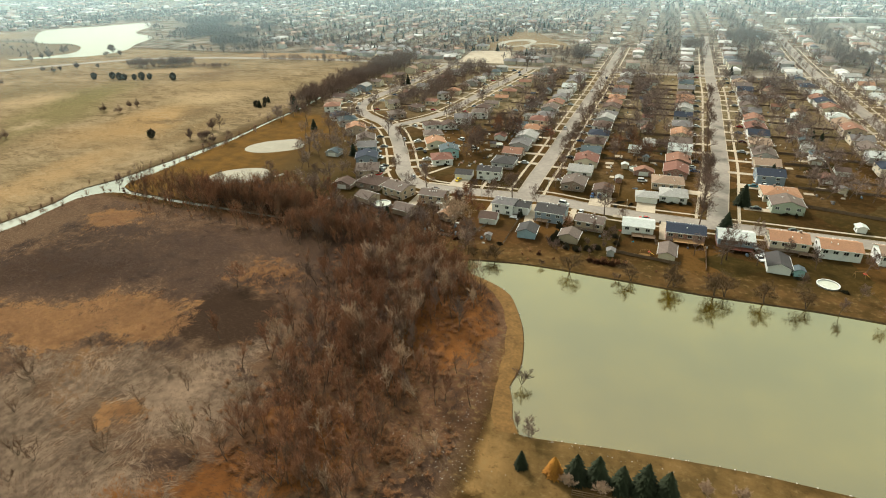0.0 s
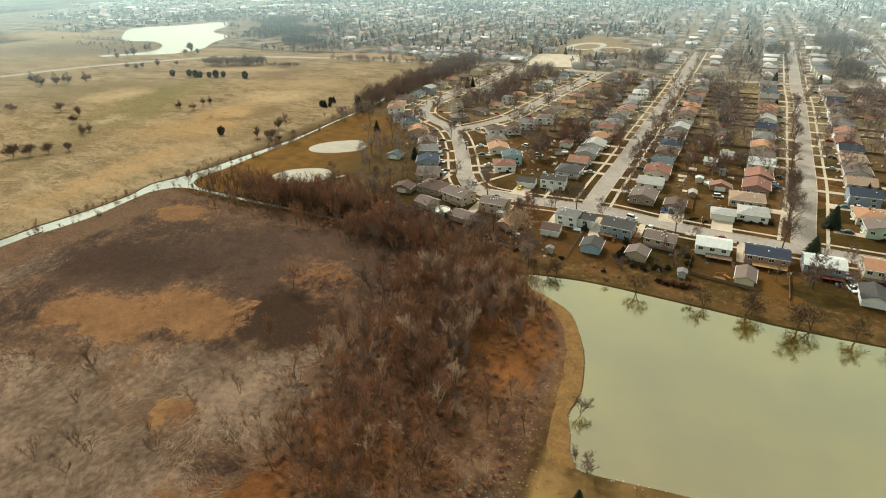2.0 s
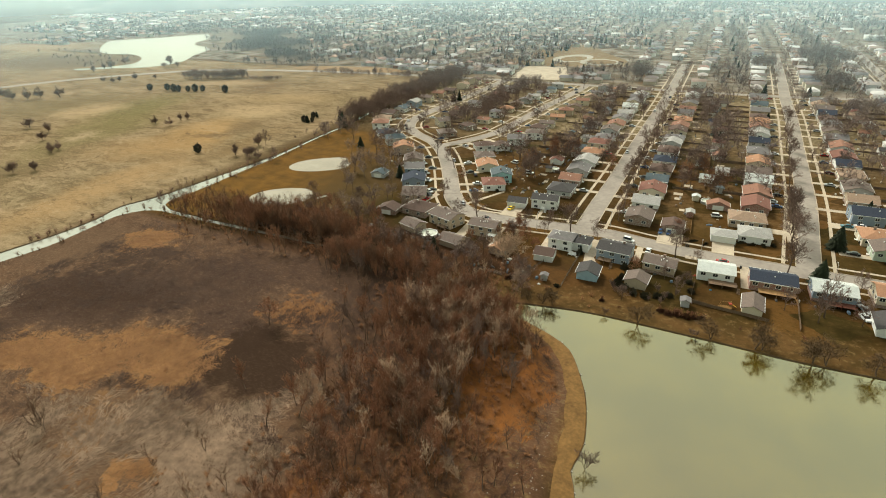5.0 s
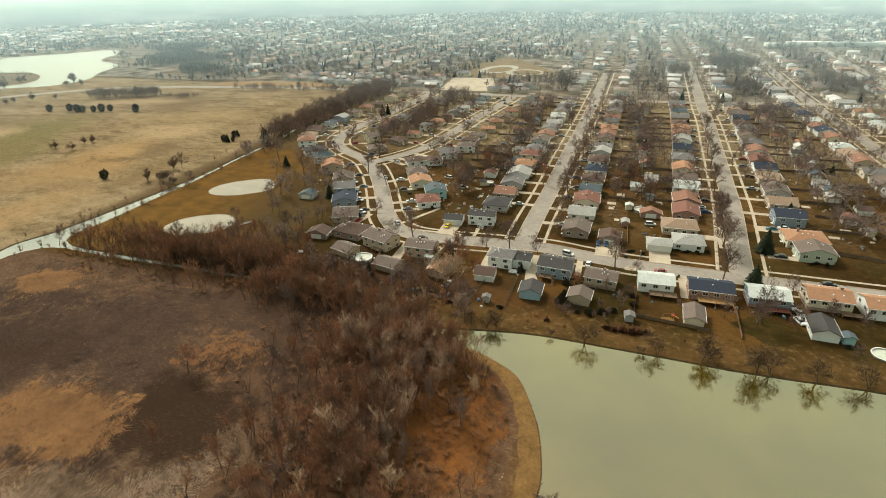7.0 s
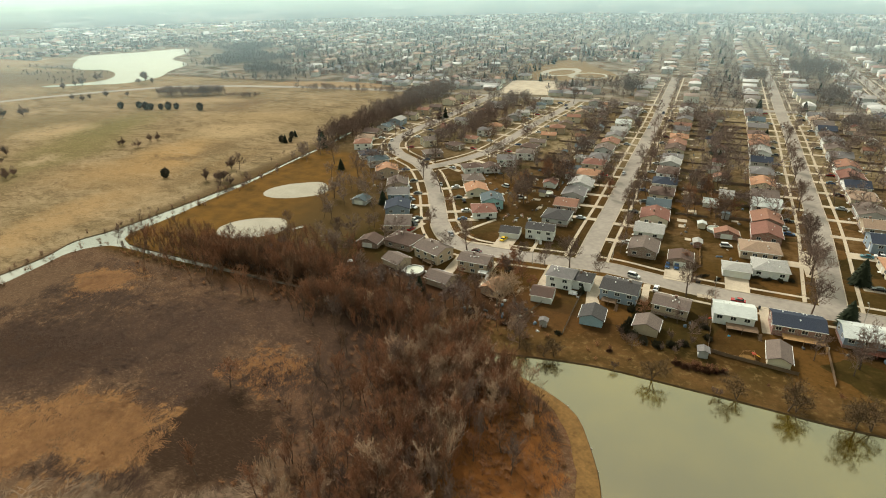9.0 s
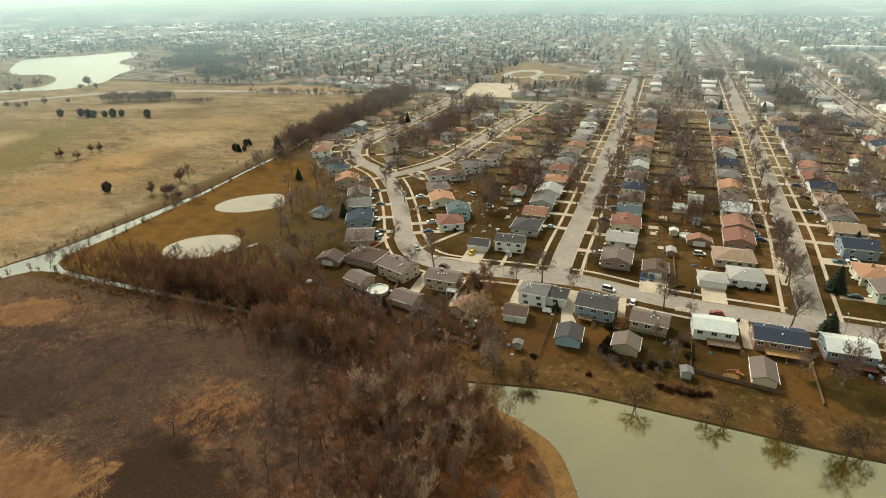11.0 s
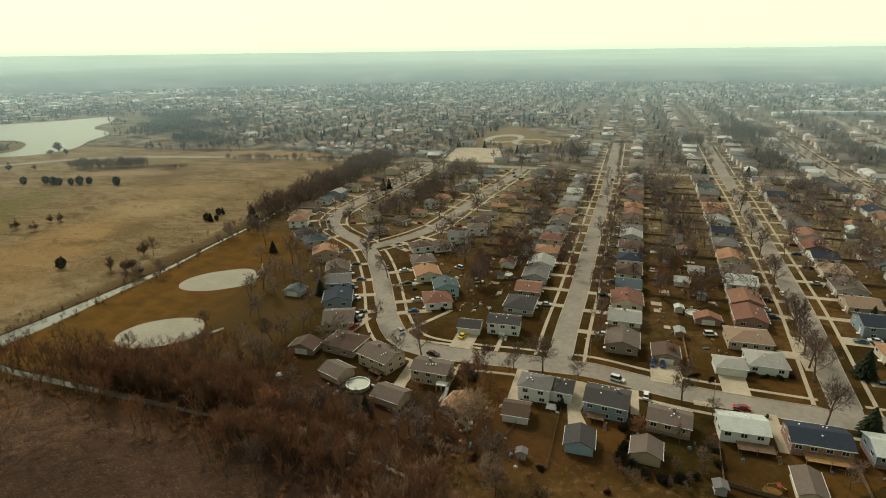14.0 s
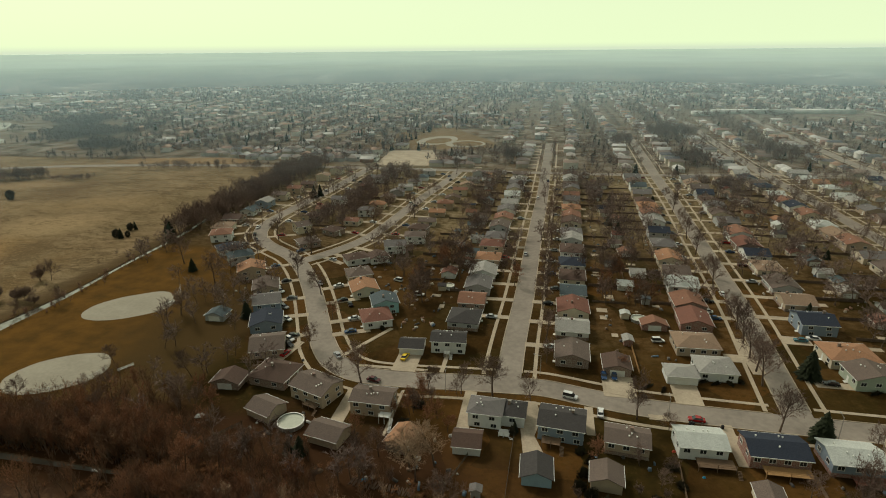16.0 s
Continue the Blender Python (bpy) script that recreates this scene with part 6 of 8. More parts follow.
# lone trees in the wetland and meadow
for x, y, s, k in ((-70, -119, 0.8, "midred"), (-113, -181, 0.55, "shrub"), (-84.5, -187.5, 0.9, "shrub"), (-90, -178, 1.2, "shrub"), (-95, -176, 1.3, "shrub"), (-75, -204, 1.1, "shrub"), (-70, -197, 1.2, "shrub"), (-65, -197, 1.0, "shrub"), (-59, -186, 0.8, "shrub"), (-51.5, -190, 1.1, "shrub"), (-36, -182, 1.1, "shrub"), (-33, -175, 0.5, "shrub"), (-23, -160.5, 1.5, "shrub"), (-62, -211, 1.0, "shrub"), (-48, -121.5, 0.8, "shrubred"), (-30, -140, 1.4, "shrub"), (-65, -203, 0.9, "shrub"), (-58, -163, 0.5, "shrub"), (-56, -175, 0.9, "shrub"), (-90, -160, 0.4, "shrub"), (-80, -150, 0.4, "shrubred"), (-42, -178, 0.9, "shrubred"), (-27, -176, 0.8, "shrubred"),
                   (39.7, -153.4, 0.9, "shrub"), (34, -136, 0.8, "shrub"), (36.5, -151, 0.6, "shrub"), (50.4, -163.8, 0.62, "domepale"), (57.4, -163.4, 0.62, "domepale"), (77.5, -156.6, 0.66, "domepale"), (84.8, -155.2, 0.6, "domepale")):
    tree("bare" + k if k.startswith("shrub") and x < 20 else k, x, y, s, "in dead wetland weeds", rng, "wetland shrubs")
for x, y, s in ((-326, 55, 1.3), (-312, 56, 1.2), (-318.5, 72, 1.1), (-314.5, 75, 1.2), (-213.6, 39.4, 1.5), (-327, -23, 1.3), (-329, -17, 1.2), (-333, -20, 1.0), (-212, 17, 1.4), (-204, 18, 1.2), (-201, 19, 1.4), (-194, 17, 1.1), (-380, 10, 1.4), (-362, -6, 1.2), (-307, -58, 1.4), (-318, -72, 1.8), (-312, -66, 1.6), (-300, -50, 1.2), (-406, 12, 1.5), (-454, -9, 1.6), (-440, -4, 1.5),
                (-548, 76, 2.0), (-526, 70, 2.0), (-513, 76, 2.2), (-511, 86, 2.0), (-498, 96, 2.0), (-532, 165, 1.2), (-517, 165, 1.2), (-517, 173, 1.1), (-510, 186, 1.6), (-493, 197, 1.0), (-560, 277, 2.4), (-603, 228, 2.0), (-600, 204, 1.6), (-622, 262, 2.0), (-536, 266, 1.4), (-553, 261, 1.2), (-612, 226, 1.4)):
    tree("domeshrub", x, y, s * 0.9, "in the straw meadow", rng, "meadow shrubs")
# conifers
for x, y, s, k, f in ((39.8, -162.2, 0.68, "green", 1.0), (51.6, -161.6, 1.02, "green", 1.2), (56, -160.6, 1.02, "green", 1.2), (61, -160.9, 0.92, "green", 1.25), (65.7, -160.3, 1.15, "green", 1.2), (69.9, -160.6, 1.1, "green", 1.2), (47, -161.8, 0.72, "bronze", 1.3), (-44.6, -50.4, 0.75, "green", 1.2), (-47.6, -51, 0.6, "green", 1.1),
                      (91.2, -21.6, 1.25, "green", 1.2), (100.6, 11, 1.35, "green", 1.2), (119.4, 60, 0.7, "green", 1.0), (79.4, 58, 0.6, "green", 1.0), (10.2, -32.2, 0.5, "green", 0.9), (-98.8, 20.6, 0.95, "green", 1.25), (-148, 205, 1.3, "green", 0.9), (-146, 211, 1.2, "green", 0.9), (57.8, 218, 1.0, "green", 1.1), (56, 150, 1.1, "green", 1.1), (53, 170, 1.0, "blue", 1.1), (88, 320, 1.3, "green", 1.0), (121, 324, 1.2, "green", 1.0), (86, 222, 0.9, "green", 1.1), (150, 132, 0.7, "green", 1.2), (154, 128, 0.7, "green", 1.2), (172, 90, 0.9, "green", 1.0),
                      (-202, 116, 1.1, "green", 1.0), (-193, 105, 1.2, "blue", 1.0), (-197, 112, 1.1, "green", 1.1), (-188, 100, 1.1, "green", 1.0), (-221, 101, 0.8, "green", 0.9), (-227, 120, 0.6, "green", 0.8), (-224, 117, 0.6, "green", 0.8), (-150, 62, 0.9, "green", 1.1)):
    spruce(x, y, s, k, "standing on dormant grass", rng, f)


def shore_x(y):
    """East limit of the wetland plants, just inside the berm."""
    return float(np.interp(-y, (70, 82, 92.5, 100.9, 110, 119, 135.5, 149, 160, 235), (-8, -7, 10.4, 17.6, 21.2, 23.6, 25.6, 27, 29, 29)))


def in_water(x, y):
    return (x > -14 and -154 < y < -72 and x > shore_x(y) + 1) or (y > -67.5 and y < -62.6 and -200 < x < -30) or (-208 < x < -184 and y > -160)


for _ in range(12):
    x, y = rng.uniform(-128, -84), rng.uniform(-52, 40)
    if math.hypot(x + 140, y + 28) > 19 and x < -84 - max(0, y - 5) * 0.75:
        GARDEN.append((rng.randrange(4), x, y, 0, rng.uniform(0, 6), *([rng.uniform(0.6, 1.1)] * 3)))
for _ in range(10):
    GARDEN.append((rng.randrange(4), rng.uniform(-80, -20), rng.uniform(-62, -46), 0, rng.uniform(0, 6), *([rng.uniform(0.6, 1.0)] * 3)))
# woodland saplings one by one where the camera comes nearest
count = 0
while count < 100:
    x, y = rng.uniform(-62, 24), rng.uniform(-160, -60)
    d = noise.noise((x * 0.03, y * 0.03, 3.0)) + 0.25
    core = math.exp(-((x + 14 + (y + 110) * 0.12) / 30) ** 2)
    if y > -75:
        core = max(core, 0.6)
    if rng.random() > core * (0.7 + d) or in_water(x, y) or (x > -34 and y > -79) or (y < -74 and x > shore_x(y) - 3):
        continue
    tree(rng.choice(("thin", "thin", "thin", "thingrey", "pale")), x, y, rng.uniform(0.55, 1.1), "in the brown thicket", rng, "thicket saplings")
    count += 1


for _ in range(34):
    x, y = rng.uniform(-30, 8), rng.uniform(-108, -83)
    if x > 6 + (-78 - y) * 0.9 or in_water(x, y):
        continue
    tree("pale", x, y, rng.uniform(0.6, 0.95), "in the brown thicket", rng, "thicket saplings")
for _ in range(16):
    tree("pale", rng.gauss(-12, 16), rng.uniform(-172, -130), rng.uniform(0.45, 0.75), "in the brown thicket", rng, "thicket saplings")


# ---- stuff: many small things joined ----
def tri_arrays(geo):
    v = np.array(geo.v, dtype=np.float32)
    f = []
    for q in geo.f:
        for i in range(1, len(q) - 1):
            f.append((q[0], q[i], q[i + 1]))
    return v, np.array(f, dtype=np.int32)


def stuff(name, protos, places, mats, label, category, kind="stuff"):
    """Joins copies of prototypes; protos: lists of (verts, tris, material index); places: (proto, x, y, z, turn, sx, sy, sz)."""
    V, F, M, base = [], [], [], 0
    for pi, x, y, z, turn, sx, sy, sz in places:
        c, s = math.cos(turn), math.sin(turn)
        for v, f, m in protos[pi]:
            w = np.empty_like(v)
            a, b = v[:, 0] * sx, v[:, 1] * sy
            w[:, 0], w[:, 1], w[:, 2] = a * c - b * s + x, a * s + b * c + y, v[:, 2] * sz + z
            V.append(w)
            F.append(f + base)
            M.append(np.full(len(f), m, dtype=np.int32))
            base += len(v)
    V, F, M = np.concatenate(V), np.concatenate(F), np.concatenate(M)
    me = bpy.data.meshes.new(name)
    me.vertices.add(len(V))
    me.vertices.foreach_set("co", V.ravel())
    me.loops.add(F.size)
    me.loops.foreach_set("vertex_index", F.ravel())
    me.polygons.add(len(F))
    me.polygons.foreach_set("loop_start", np.arange(0, F.size, 3, dtype=np.int32))
    me.polygons.foreach_set("material_index", M)
    for m in mats:
        me.materials.append(m)
    me.update(calc_edges=True)
    return tagged(new(name, me), label, category, "", kind)


def proto(*pairs):
    return [(*tri_arrays(g), m) for g, m in pairs]


def bush_geo(seed, n=13, h=1.4, r=0.9, w=0.035):
    q = random.Random(seed)
    g = Geo()
    for _ in range(n):
        a, t = q.uniform(0, 6.283), q.uniform(0.15, 1.0)
        base = Vector((q.gauss(0, 0.15), q.gauss(0, 0.15), 0))
        mid = base + Vector((math.cos(a) * r * t * 0.5, math.sin(a) * r * t * 0.5, h * q.uniform(0.4, 0.6)))
        tip = base + Vector((math.cos(a) * r * t, math.sin(a) * r * t, h * q.uniform(0.7, 1.1)))
        g.tube(base, tip, w, 0)
        for _ in range(2):
            b = q.uniform(0, 6.283)
            s = Vector((-math.sin(b), math.cos(b), 0)) * w
            g.add([mid - s, mid + s, mid + Vector((math.cos(b) * 0.5, math.sin(b) * 0.5, 0.4))], [(0, 1, 2)])
    return g


# thicket: the many saplings that cannot be counted
thin_protos = [proto((t, 0), (c, 1)) for t, c in [grow(150 + i, 10.0, 0.15, (8, 4, 4, 1), 0.5, 0.036, 0.9, 0.07, 1 + i % 2, 2) for i in range(5)]]
bush_protos = [proto((bush_geo(170 + i), 1)) for i in range(4)]
places, low = [], []
tries = 0
while len(places) < 1250 and tries < 80000:
    tries += 1
    x, y = rng.uniform(-185, 24), rng.uniform(-185, -42)
    if in_water(x, y) or (y < -74 and x > shore_x(y) - 3):
        continue
    core = 0.62 * math.exp(-((x + 9 + (y + 110) * 0.12) / 22) ** 2) * (1 if y > -104 else (0.45 if y > -140 else 0.3)) * (0.12 if x > -6 + (-100 - y) * 0.2 and y < -100 else 1) if y < -72 else 0
    belt = 1.0 * math.exp(-((y + 66 + 0.02 * x) / 9.5) ** 2) * (1 if x > -110 else max(0, (x + 185) / 75)) * (1 if x > -80 or y > -63 else 0.22) if x < -2 else 0
    if y > -54 and x > -85 or x > -34 and y > -79 + 0.35 * max(0, -18 - x) and rng.random() < 0.9:
        continue
    if rng.random() < max(core, belt) * (0.75 + 0.7 * noise.noise((x * 0.06, y * 0.06, 7))):
        if x > -78 and y > -61:
            continue
        k = rng.uniform(0.6, 1.12) * (0.75 if y > -72 and x > -80 else 1.0)
        places.append((rng.randrange(5), x, y, 0, rng.uniform(0, 6.28), k, k, k))
for _ in range(40):
    k = rng.uniform(0.45, 0.8)
    places.append((rng.randrange(5), rng.uniform(-72, -26), rng.uniform(-63, -50), 0, rng.uniform(0, 6.28), k, k, k))
for _ in range(90):
    x, y = rng.uniform(-118, -70), -58 + abs(rng.gauss(0, 15))
    if y < -22 + (x + 100) * -0.1 and (x < -86 or y < -50):
        k = rng.uniform(0.6, 1.05)
        places.append((rng.randrange(5), x, y, 0, rng.uniform(0, 6.28), k, k, k))
stuff("thicket", thin_protos, places[::4] + places[1::4], [BARK, TWIG_RED], "dense leafless thicket of russet saplings along the creek", "thicket")
stuff("grey_thicket", thin_protos, places[2::4] + [p for p in places[3::4] if p[1] <= -34] + [p for p in places[3::4] if p[1] > -34][1::2], [BARK, TWIG_BROWN], "grey-brown leafless saplings along the creek", "thicket")
stuff("pale_thicket", thin_protos, [p for p in places[3::4] if p[1] > -34][::2], [BARK, TWIG_PALE], "pale leafless saplings among the russet thicket", "thicket")
places = []
tries = 0
while len(places) < 2500 and tries < 90000:
    tries += 1
    x, y = rng.uniform(-190, 24), rng.uniform(-185, -54)
    if in_water(x, y) or (y < -74 and x > shore_x(y) - 0.8):
        continue
    core = 0.9 * math.exp(-((x + 12 + (y + 110) * 0.12) / 20) ** 2)
    belt = 0.8 * math.exp(-((y + 66) / 7) ** 2) * (1 if x > -80 or y > -62 else 0.3) if x < 0 else 0
    if x > -34 and y > -78 and rng.random() < 0.8:
        continue
    if rng.random() < max(core, belt) * (0.6 + 1.2 * noise.noise((x * 0.08, y * 0.08, 1.5))):
        s = rng.uniform(0.6, 1.5)
        places.append((rng.randrange(4), x, y, 0, rng.uniform(0, 6.28), s * 1.2, s * 1.2, s * rng.uniform(0.5, 1.0)))
stuff("brush", bush_protos, places, [BARK, surface("brown_brush_twigs", rgb(0.24, 0.112, 0.048), rgb(0.12, 0.056, 0.025), 0.6, 0.05, 0.9, 0)], "low russet brush under the saplings", "brush")


def tuft_geo(seed, n, h, leanx):
    q = random.Random(seed)
    g = Geo()
    for _ in range(n):
        b = Vector((q.gauss(0, 0.5), q.gauss(0, 0.35), 0))
        k = q.uniform(0.5, 1.2)
        d = Vector((leanx * k + q.gauss(0, 0.25), q.gauss(0, 0.25), h * k * q.uniform(0.3, 1)))
        s = Vector((-d.y, d.x, 0)).normalized() * 0.04
        g.add([b - s, b + s, b + d], [(0, 1, 2)])
    return g


tufts = [proto((tuft_geo(200 + i, 9, 0.7, 2.0), 0)) for i in range(4)]
for nm, mat, lab, seed, amount in (("reeds", REED, "flattened pale dead reeds in the wetland", 1, 12000), ("weeds", REED_DARK, "dark dead weeds in the wetland", 2, 14000), ("rust_weeds", REED_RUST, "rust-coloured dead weeds by the thicket", 3, 8000), ("meadow_grass", STRAW, "golden dead grass in the wetland", 4, 5000)):
    places = []
    tries = 0
    while len(places) < amount and tries < amount * 12:
        tries += 1
        x, y = rng.uniform(-175, 24), rng.uniform(-235, -74)
        if in_water(x, y) or x > shore_x(y):
            continue
        nn = noise.noise((x * 0.03, y * 0.03, seed * 9.7)) + 0.5 * noise.noise((x * 0.1, y * 0.1, seed * 5.1))
        if nm == "rust_weeds":
            nn = 0.5 - patch_depth(x, y, RUST_PATCHES) * 0.42 + 0.3 * noise.noise((x * 0.2, y * 0.2, 5.0))
        if nm == "meadow_grass":
            nn = 0.48 - patch_depth(x, y, GOLD_PATCHES) * 0.5 + 0.3 * noise.noise((x * 0.2, y * 0.2, 4.0))
        if nm == "reeds":
            nn = 0.4 * nn + 0.75 - 0.6 * min(math.hypot((x + 58) / 42, (y + 170) / 15), math.hypot((x + 80) / 46, (y + 200) / 24), math.hypot((x + 48) / 12, (y + 150) / 14) + 0.2, math.hypot((x + 176) / 16, (y + 150) / 24) + 0.3)
        if nm in ("weeds", "reeds") and patch_depth(x, y, GOLD_PATCHES) < 0.9 or nm == "reeds" and math.hypot((x + 59) / 17, (y + 136) / 18) < 1:
            continue
        if nm == "weeds" and (math.hypot((x + 59) / 15, (y + 136) / 17) < 1 or math.hypot((x + 60) / 42, (y + 172) / 15) < 1 or math.hypot((x + 80) / 40, (y + 200) / 22) < 1):
            continue
        if (nn > 0.0 and rng.random() < (min(0.5, nn * 0.9) if nm == "reeds" else min(1.0, nn * 3.0))) or (nm in ("weeds",) and rng.random() < 0.15):
            ang = 2.2 + 2.5 * noise.noise((x * 0.04, y * 0.04, 2.0))
            s = rng.uniform(0.7, 1.4) * (1.35 if nm == "reeds" else 1.0)
            places.append((rng.randrange(4), x, y, 0, ang + rng.gauss(0, 0.6), s, s, rng.uniform(0.2, 0.8)))
    stuff(nm, tufts, places, [mat], lab, "grass")
places = []
stone = proto((Geo().disc(0, 0, 0.5, -0.1, 0.35, 5, 0.28), 0))
for _ in range(300):
    t = rng.random()
    x, y = (rng.gauss(24, 3.5), rng.uniform(-170, -128)) if t < 0.5 else ((rng.gauss(18, 9), rng.gauss(-166, 5)) if t < 0.9 else (rng.uniform(34, 80), -152.6 + rng.uniform(-1, 0.5)))
    if not in_water(x, y) or x > 34:
        s = rng.uniform(0.1, 0.36)
        places.append((0, x, y, 0, rng.uniform(0, 6), s, s * rng.uniform(0.6, 1.4), s * 0.7))
for i in range(0, 200, 1):
    p = POND_LINE[rng.randrange(len(POND_LINE) // 2, len(POND_LINE))]
    s = rng.uniform(0.3, 0.7)
    places.append((0, p.x + rng.uniform(-0.6, 0.4), p.y + rng.uniform(-0.4, 0.4), -0.25, rng.uniform(0, 6), s, s, s))
stuff("rubble", [stone], places, [RUBBLE], "scattered pale stones and litter by the shore", "rubble")
# creek-side and field-edge woods
wood_protos = [proto((t, 0), (c, 1)) for t, c in [grow(260 + i, 10, 0.18, (8, 5, 7), 1.05, 0.085, 0.55, 0.0, 1, 2) for i in range(4)]]
places = []
for _ in range(460):
    y = rng.uniform(112, 318)
    places.append((rng.randrange(4), -192 + (y - 112) * 0.03 + rng.gauss(0, 8) - (6 if y > 200 else 0), y, 0, rng.uniform(0, 6), *([rng.uniform(0.7, 1.2)] * 3)))
for _ in range(150):
    t = rng.random()
    places.append((rng.randrange(4), -462 + 58 * t + rng.gauss(0, 4), 212 + 24 * t + rng.gauss(0, 5), 0, rng.uniform(0, 6), *([rng.uniform(0.45, 0.95)] * 3)))
for _ in range(70):
    t = rng.random()
    places.append((rng.randrange(4), -390 + 30 * t + rng.gauss(0, 3), 228 + 11 * t + rng.gauss(0, 3), 0, rng.uniform(0, 6), *([rng.uniform(0.25, 0.45)] * 3)))
for _ in range(150):
    t = rng.random()
    places.append((rng.randrange(4), -345 + 150 * t + rng.gauss(0, 5), 285 + 22 * t + rng.gauss(0, 5), 0, rng.uniform(0, 6), *([rng.uniform(0.35, 0.75)] * 3)))
for _ in range(24):
    y = rng.uniform(-60, 110)
    places.append((rng.randrange(4), rng.choice((-201, -201, -183)) + rng.gauss(0, 2.5) if y > -60 else -212 + rng.gauss(0, 3), y, 0, rng.uniform(0, 6), *([rng.uniform(0.12, 0.35)] * 3)))
for _ in range(60):
    places.append((rng.randrange(4), rng.uniform(-115, -85), rng.uniform(150, 290), 0, rng.uniform(0, 6), *([rng.uniform(0.6, 1.0)] * 3)))
stuff("garden_trees", wood_protos, GARDEN, [BARK, TWIG_TOWN], "bare garden trees between the rows of houses", "trees")
stuff("woods", wood_protos, places, [BARK, TWIG], "leafless woodland along the creek and meadow's edge", "woods")
# hedges and dark evergreen bushes
leaf = Geo()
q = random.Random(5)
for _ in range(620):
    a, b = q.uniform(0, 6.283), q.uniform(0, 1.5)
    d = Vector((math.cos(a) * math.cos(b), math.sin(a) * math.cos(b), math.sin(b)))
    p = d * (0.8 + 0.5 * noise.noise(d * 2.3)) * q.uniform(0.6, 1.1)
    u = (d + Vector((q.gauss(0, 0.5), q.gauss(0, 0.5), 0.5))).normalized() * q.uniform(0.1, 0.24)
    v = u.orthogonal().normalized() * 0.11
    leaf.add([p - u, p + v, p + u, p - v], [(0, 1, 2, 3)])
leaf_me = leaf.mesh("foliage", HEDGE)
stems_me = Geo().tube((0, 0, -0.05), (0.1, 0, 0.7), 0.05, 0.02, 4).tube((0, 0, -0.05), (-0.2, 0.2, 0.7), 0.05, 0.02, 4).mesh("stem", BARK)
for x, y, sx, sy, sz in ((27, -50.5, 1.8, 1.8, 2.2), (29.5, -52.5, 2, 1.6, 2.0), (33, -54.6, 2.2, 1.6, 1.8), (37, -55.6, 2.2, 1.7, 1.8), (41, -54, 2.0, 1.8, 1.7), (44.5, -52, 1.6, 1.6, 1.6), (28, -46, 1.4, 2, 2.2), (30, -41, 1.2, 1.8, 2.0), (27.6, -38, 1.2, 1.6, 2.2), (50, -40, 1.2, 2, 1.6), (51, -46, 1.2, 2, 1.5),
                         (67, 2.4, 2.2, 0.8, 0.9), (71, 2.2, 2.2, 0.8, 0.9), (75, 2.6, 2, 0.9, 1.0), (78.5, 4, 1, 1.4, 1.1), (49, -3.6, 3, 0.7, 0.9), (54, -4.2, 2.4, 0.7, 0.9), (110.5, 20, 1.2, 1.5, 1.6), (117, 4.6, 2.6, 0.8, 0.9), (121, 4.6, 2.4, 0.8, 0.9), (-18.5, -25, 2.6, 2, 1.8), (-43, 20, 2.2, 1, 1.2), (9.6, -33, 1, 1.2, 2.2), (-21, -34, 2.4, 2.2, 1.6), (-17, -36.5, 2.4, 1.6, 1.3), (112, -53, 1.5, 1.2, 0.8), (125, -58, 1.6, 1.2, 0.8), (8, -60, 1.5, 1.2, 0.9)):
    ob = thing("bush", pose(x, y, 0, 0, 0, q.uniform(0, 360)), "dark evergreen bush beside a garden", "bush", "garden bushes")
    part("foliage", leaf_me, None, ob, at=Matrix.Diagonal((sx, sy, sz, 1)))
    part("stem", stems_me, None, ob)

russet_me = leaf.mesh("foliage", surface("russet_dead_leaves", rgb(0.12, 0.055, 0.028), rgb(0.06, 0.03, 0.017), 3, 0.3, 0.9, 0.4))
for x, y, sx, sy, sz in ((43, -62.6, 1.6, 1.3, 1.1), (45.4, -63.2, 1.8, 1.5, 1.3), (48, -62.8, 1.9, 1.6, 1.5), (50.6, -63, 1.8, 1.5, 1.4), (53, -62.4, 1.7, 1.4, 1.2), (55, -61.8, 1.4, 1.2, 1.0), (-9, -61, 1.6, 1.4, 1.2), (24.2, -63.4, 1.1, 0.9, 0.9)):
    ob = thing("bush", pose(x, y, 0, 0, 0, 17 * x), "low russet-brown bush at a garden's end", "bush", "garden bushes")
    part("foliage", russet_me, None, ob, at=Matrix.Diagonal((sx, sy, sz, 1)))
    part("stem", stems_me, None, ob)
egg = Geo()
for _ in range(700):
    a, b = q.uniform(0, 6.283), q.uniform(-1, 1)
    d = Vector((math.cos(a) * math.sqrt(1 - b * b), math.sin(a) * math.sqrt(1 - b * b), b))
    p = d * (0.82 + 0.3 * noise.noise(d * 2.1)) * q.uniform(0.8, 1.05) + Vector((0, 0, 0.85))
    u = (d + Vector((q.gauss(0, 0.5), q.gauss(0, 0.5), 0.3))).normalized() * q.uniform(0.1, 0.22)
    v = u.orthogonal().normalized() * 0.12
    egg.add([p - u, p + v, p + u, p - v], [(0, 1, 2, 3)])
meadow_me = egg.mesh("foliage", surface("dull_evergreen", rgb(0.05, 0.048, 0.032), rgb(0.08, 0.072, 0.05), 3, 0.3, 0.9, 0.4))
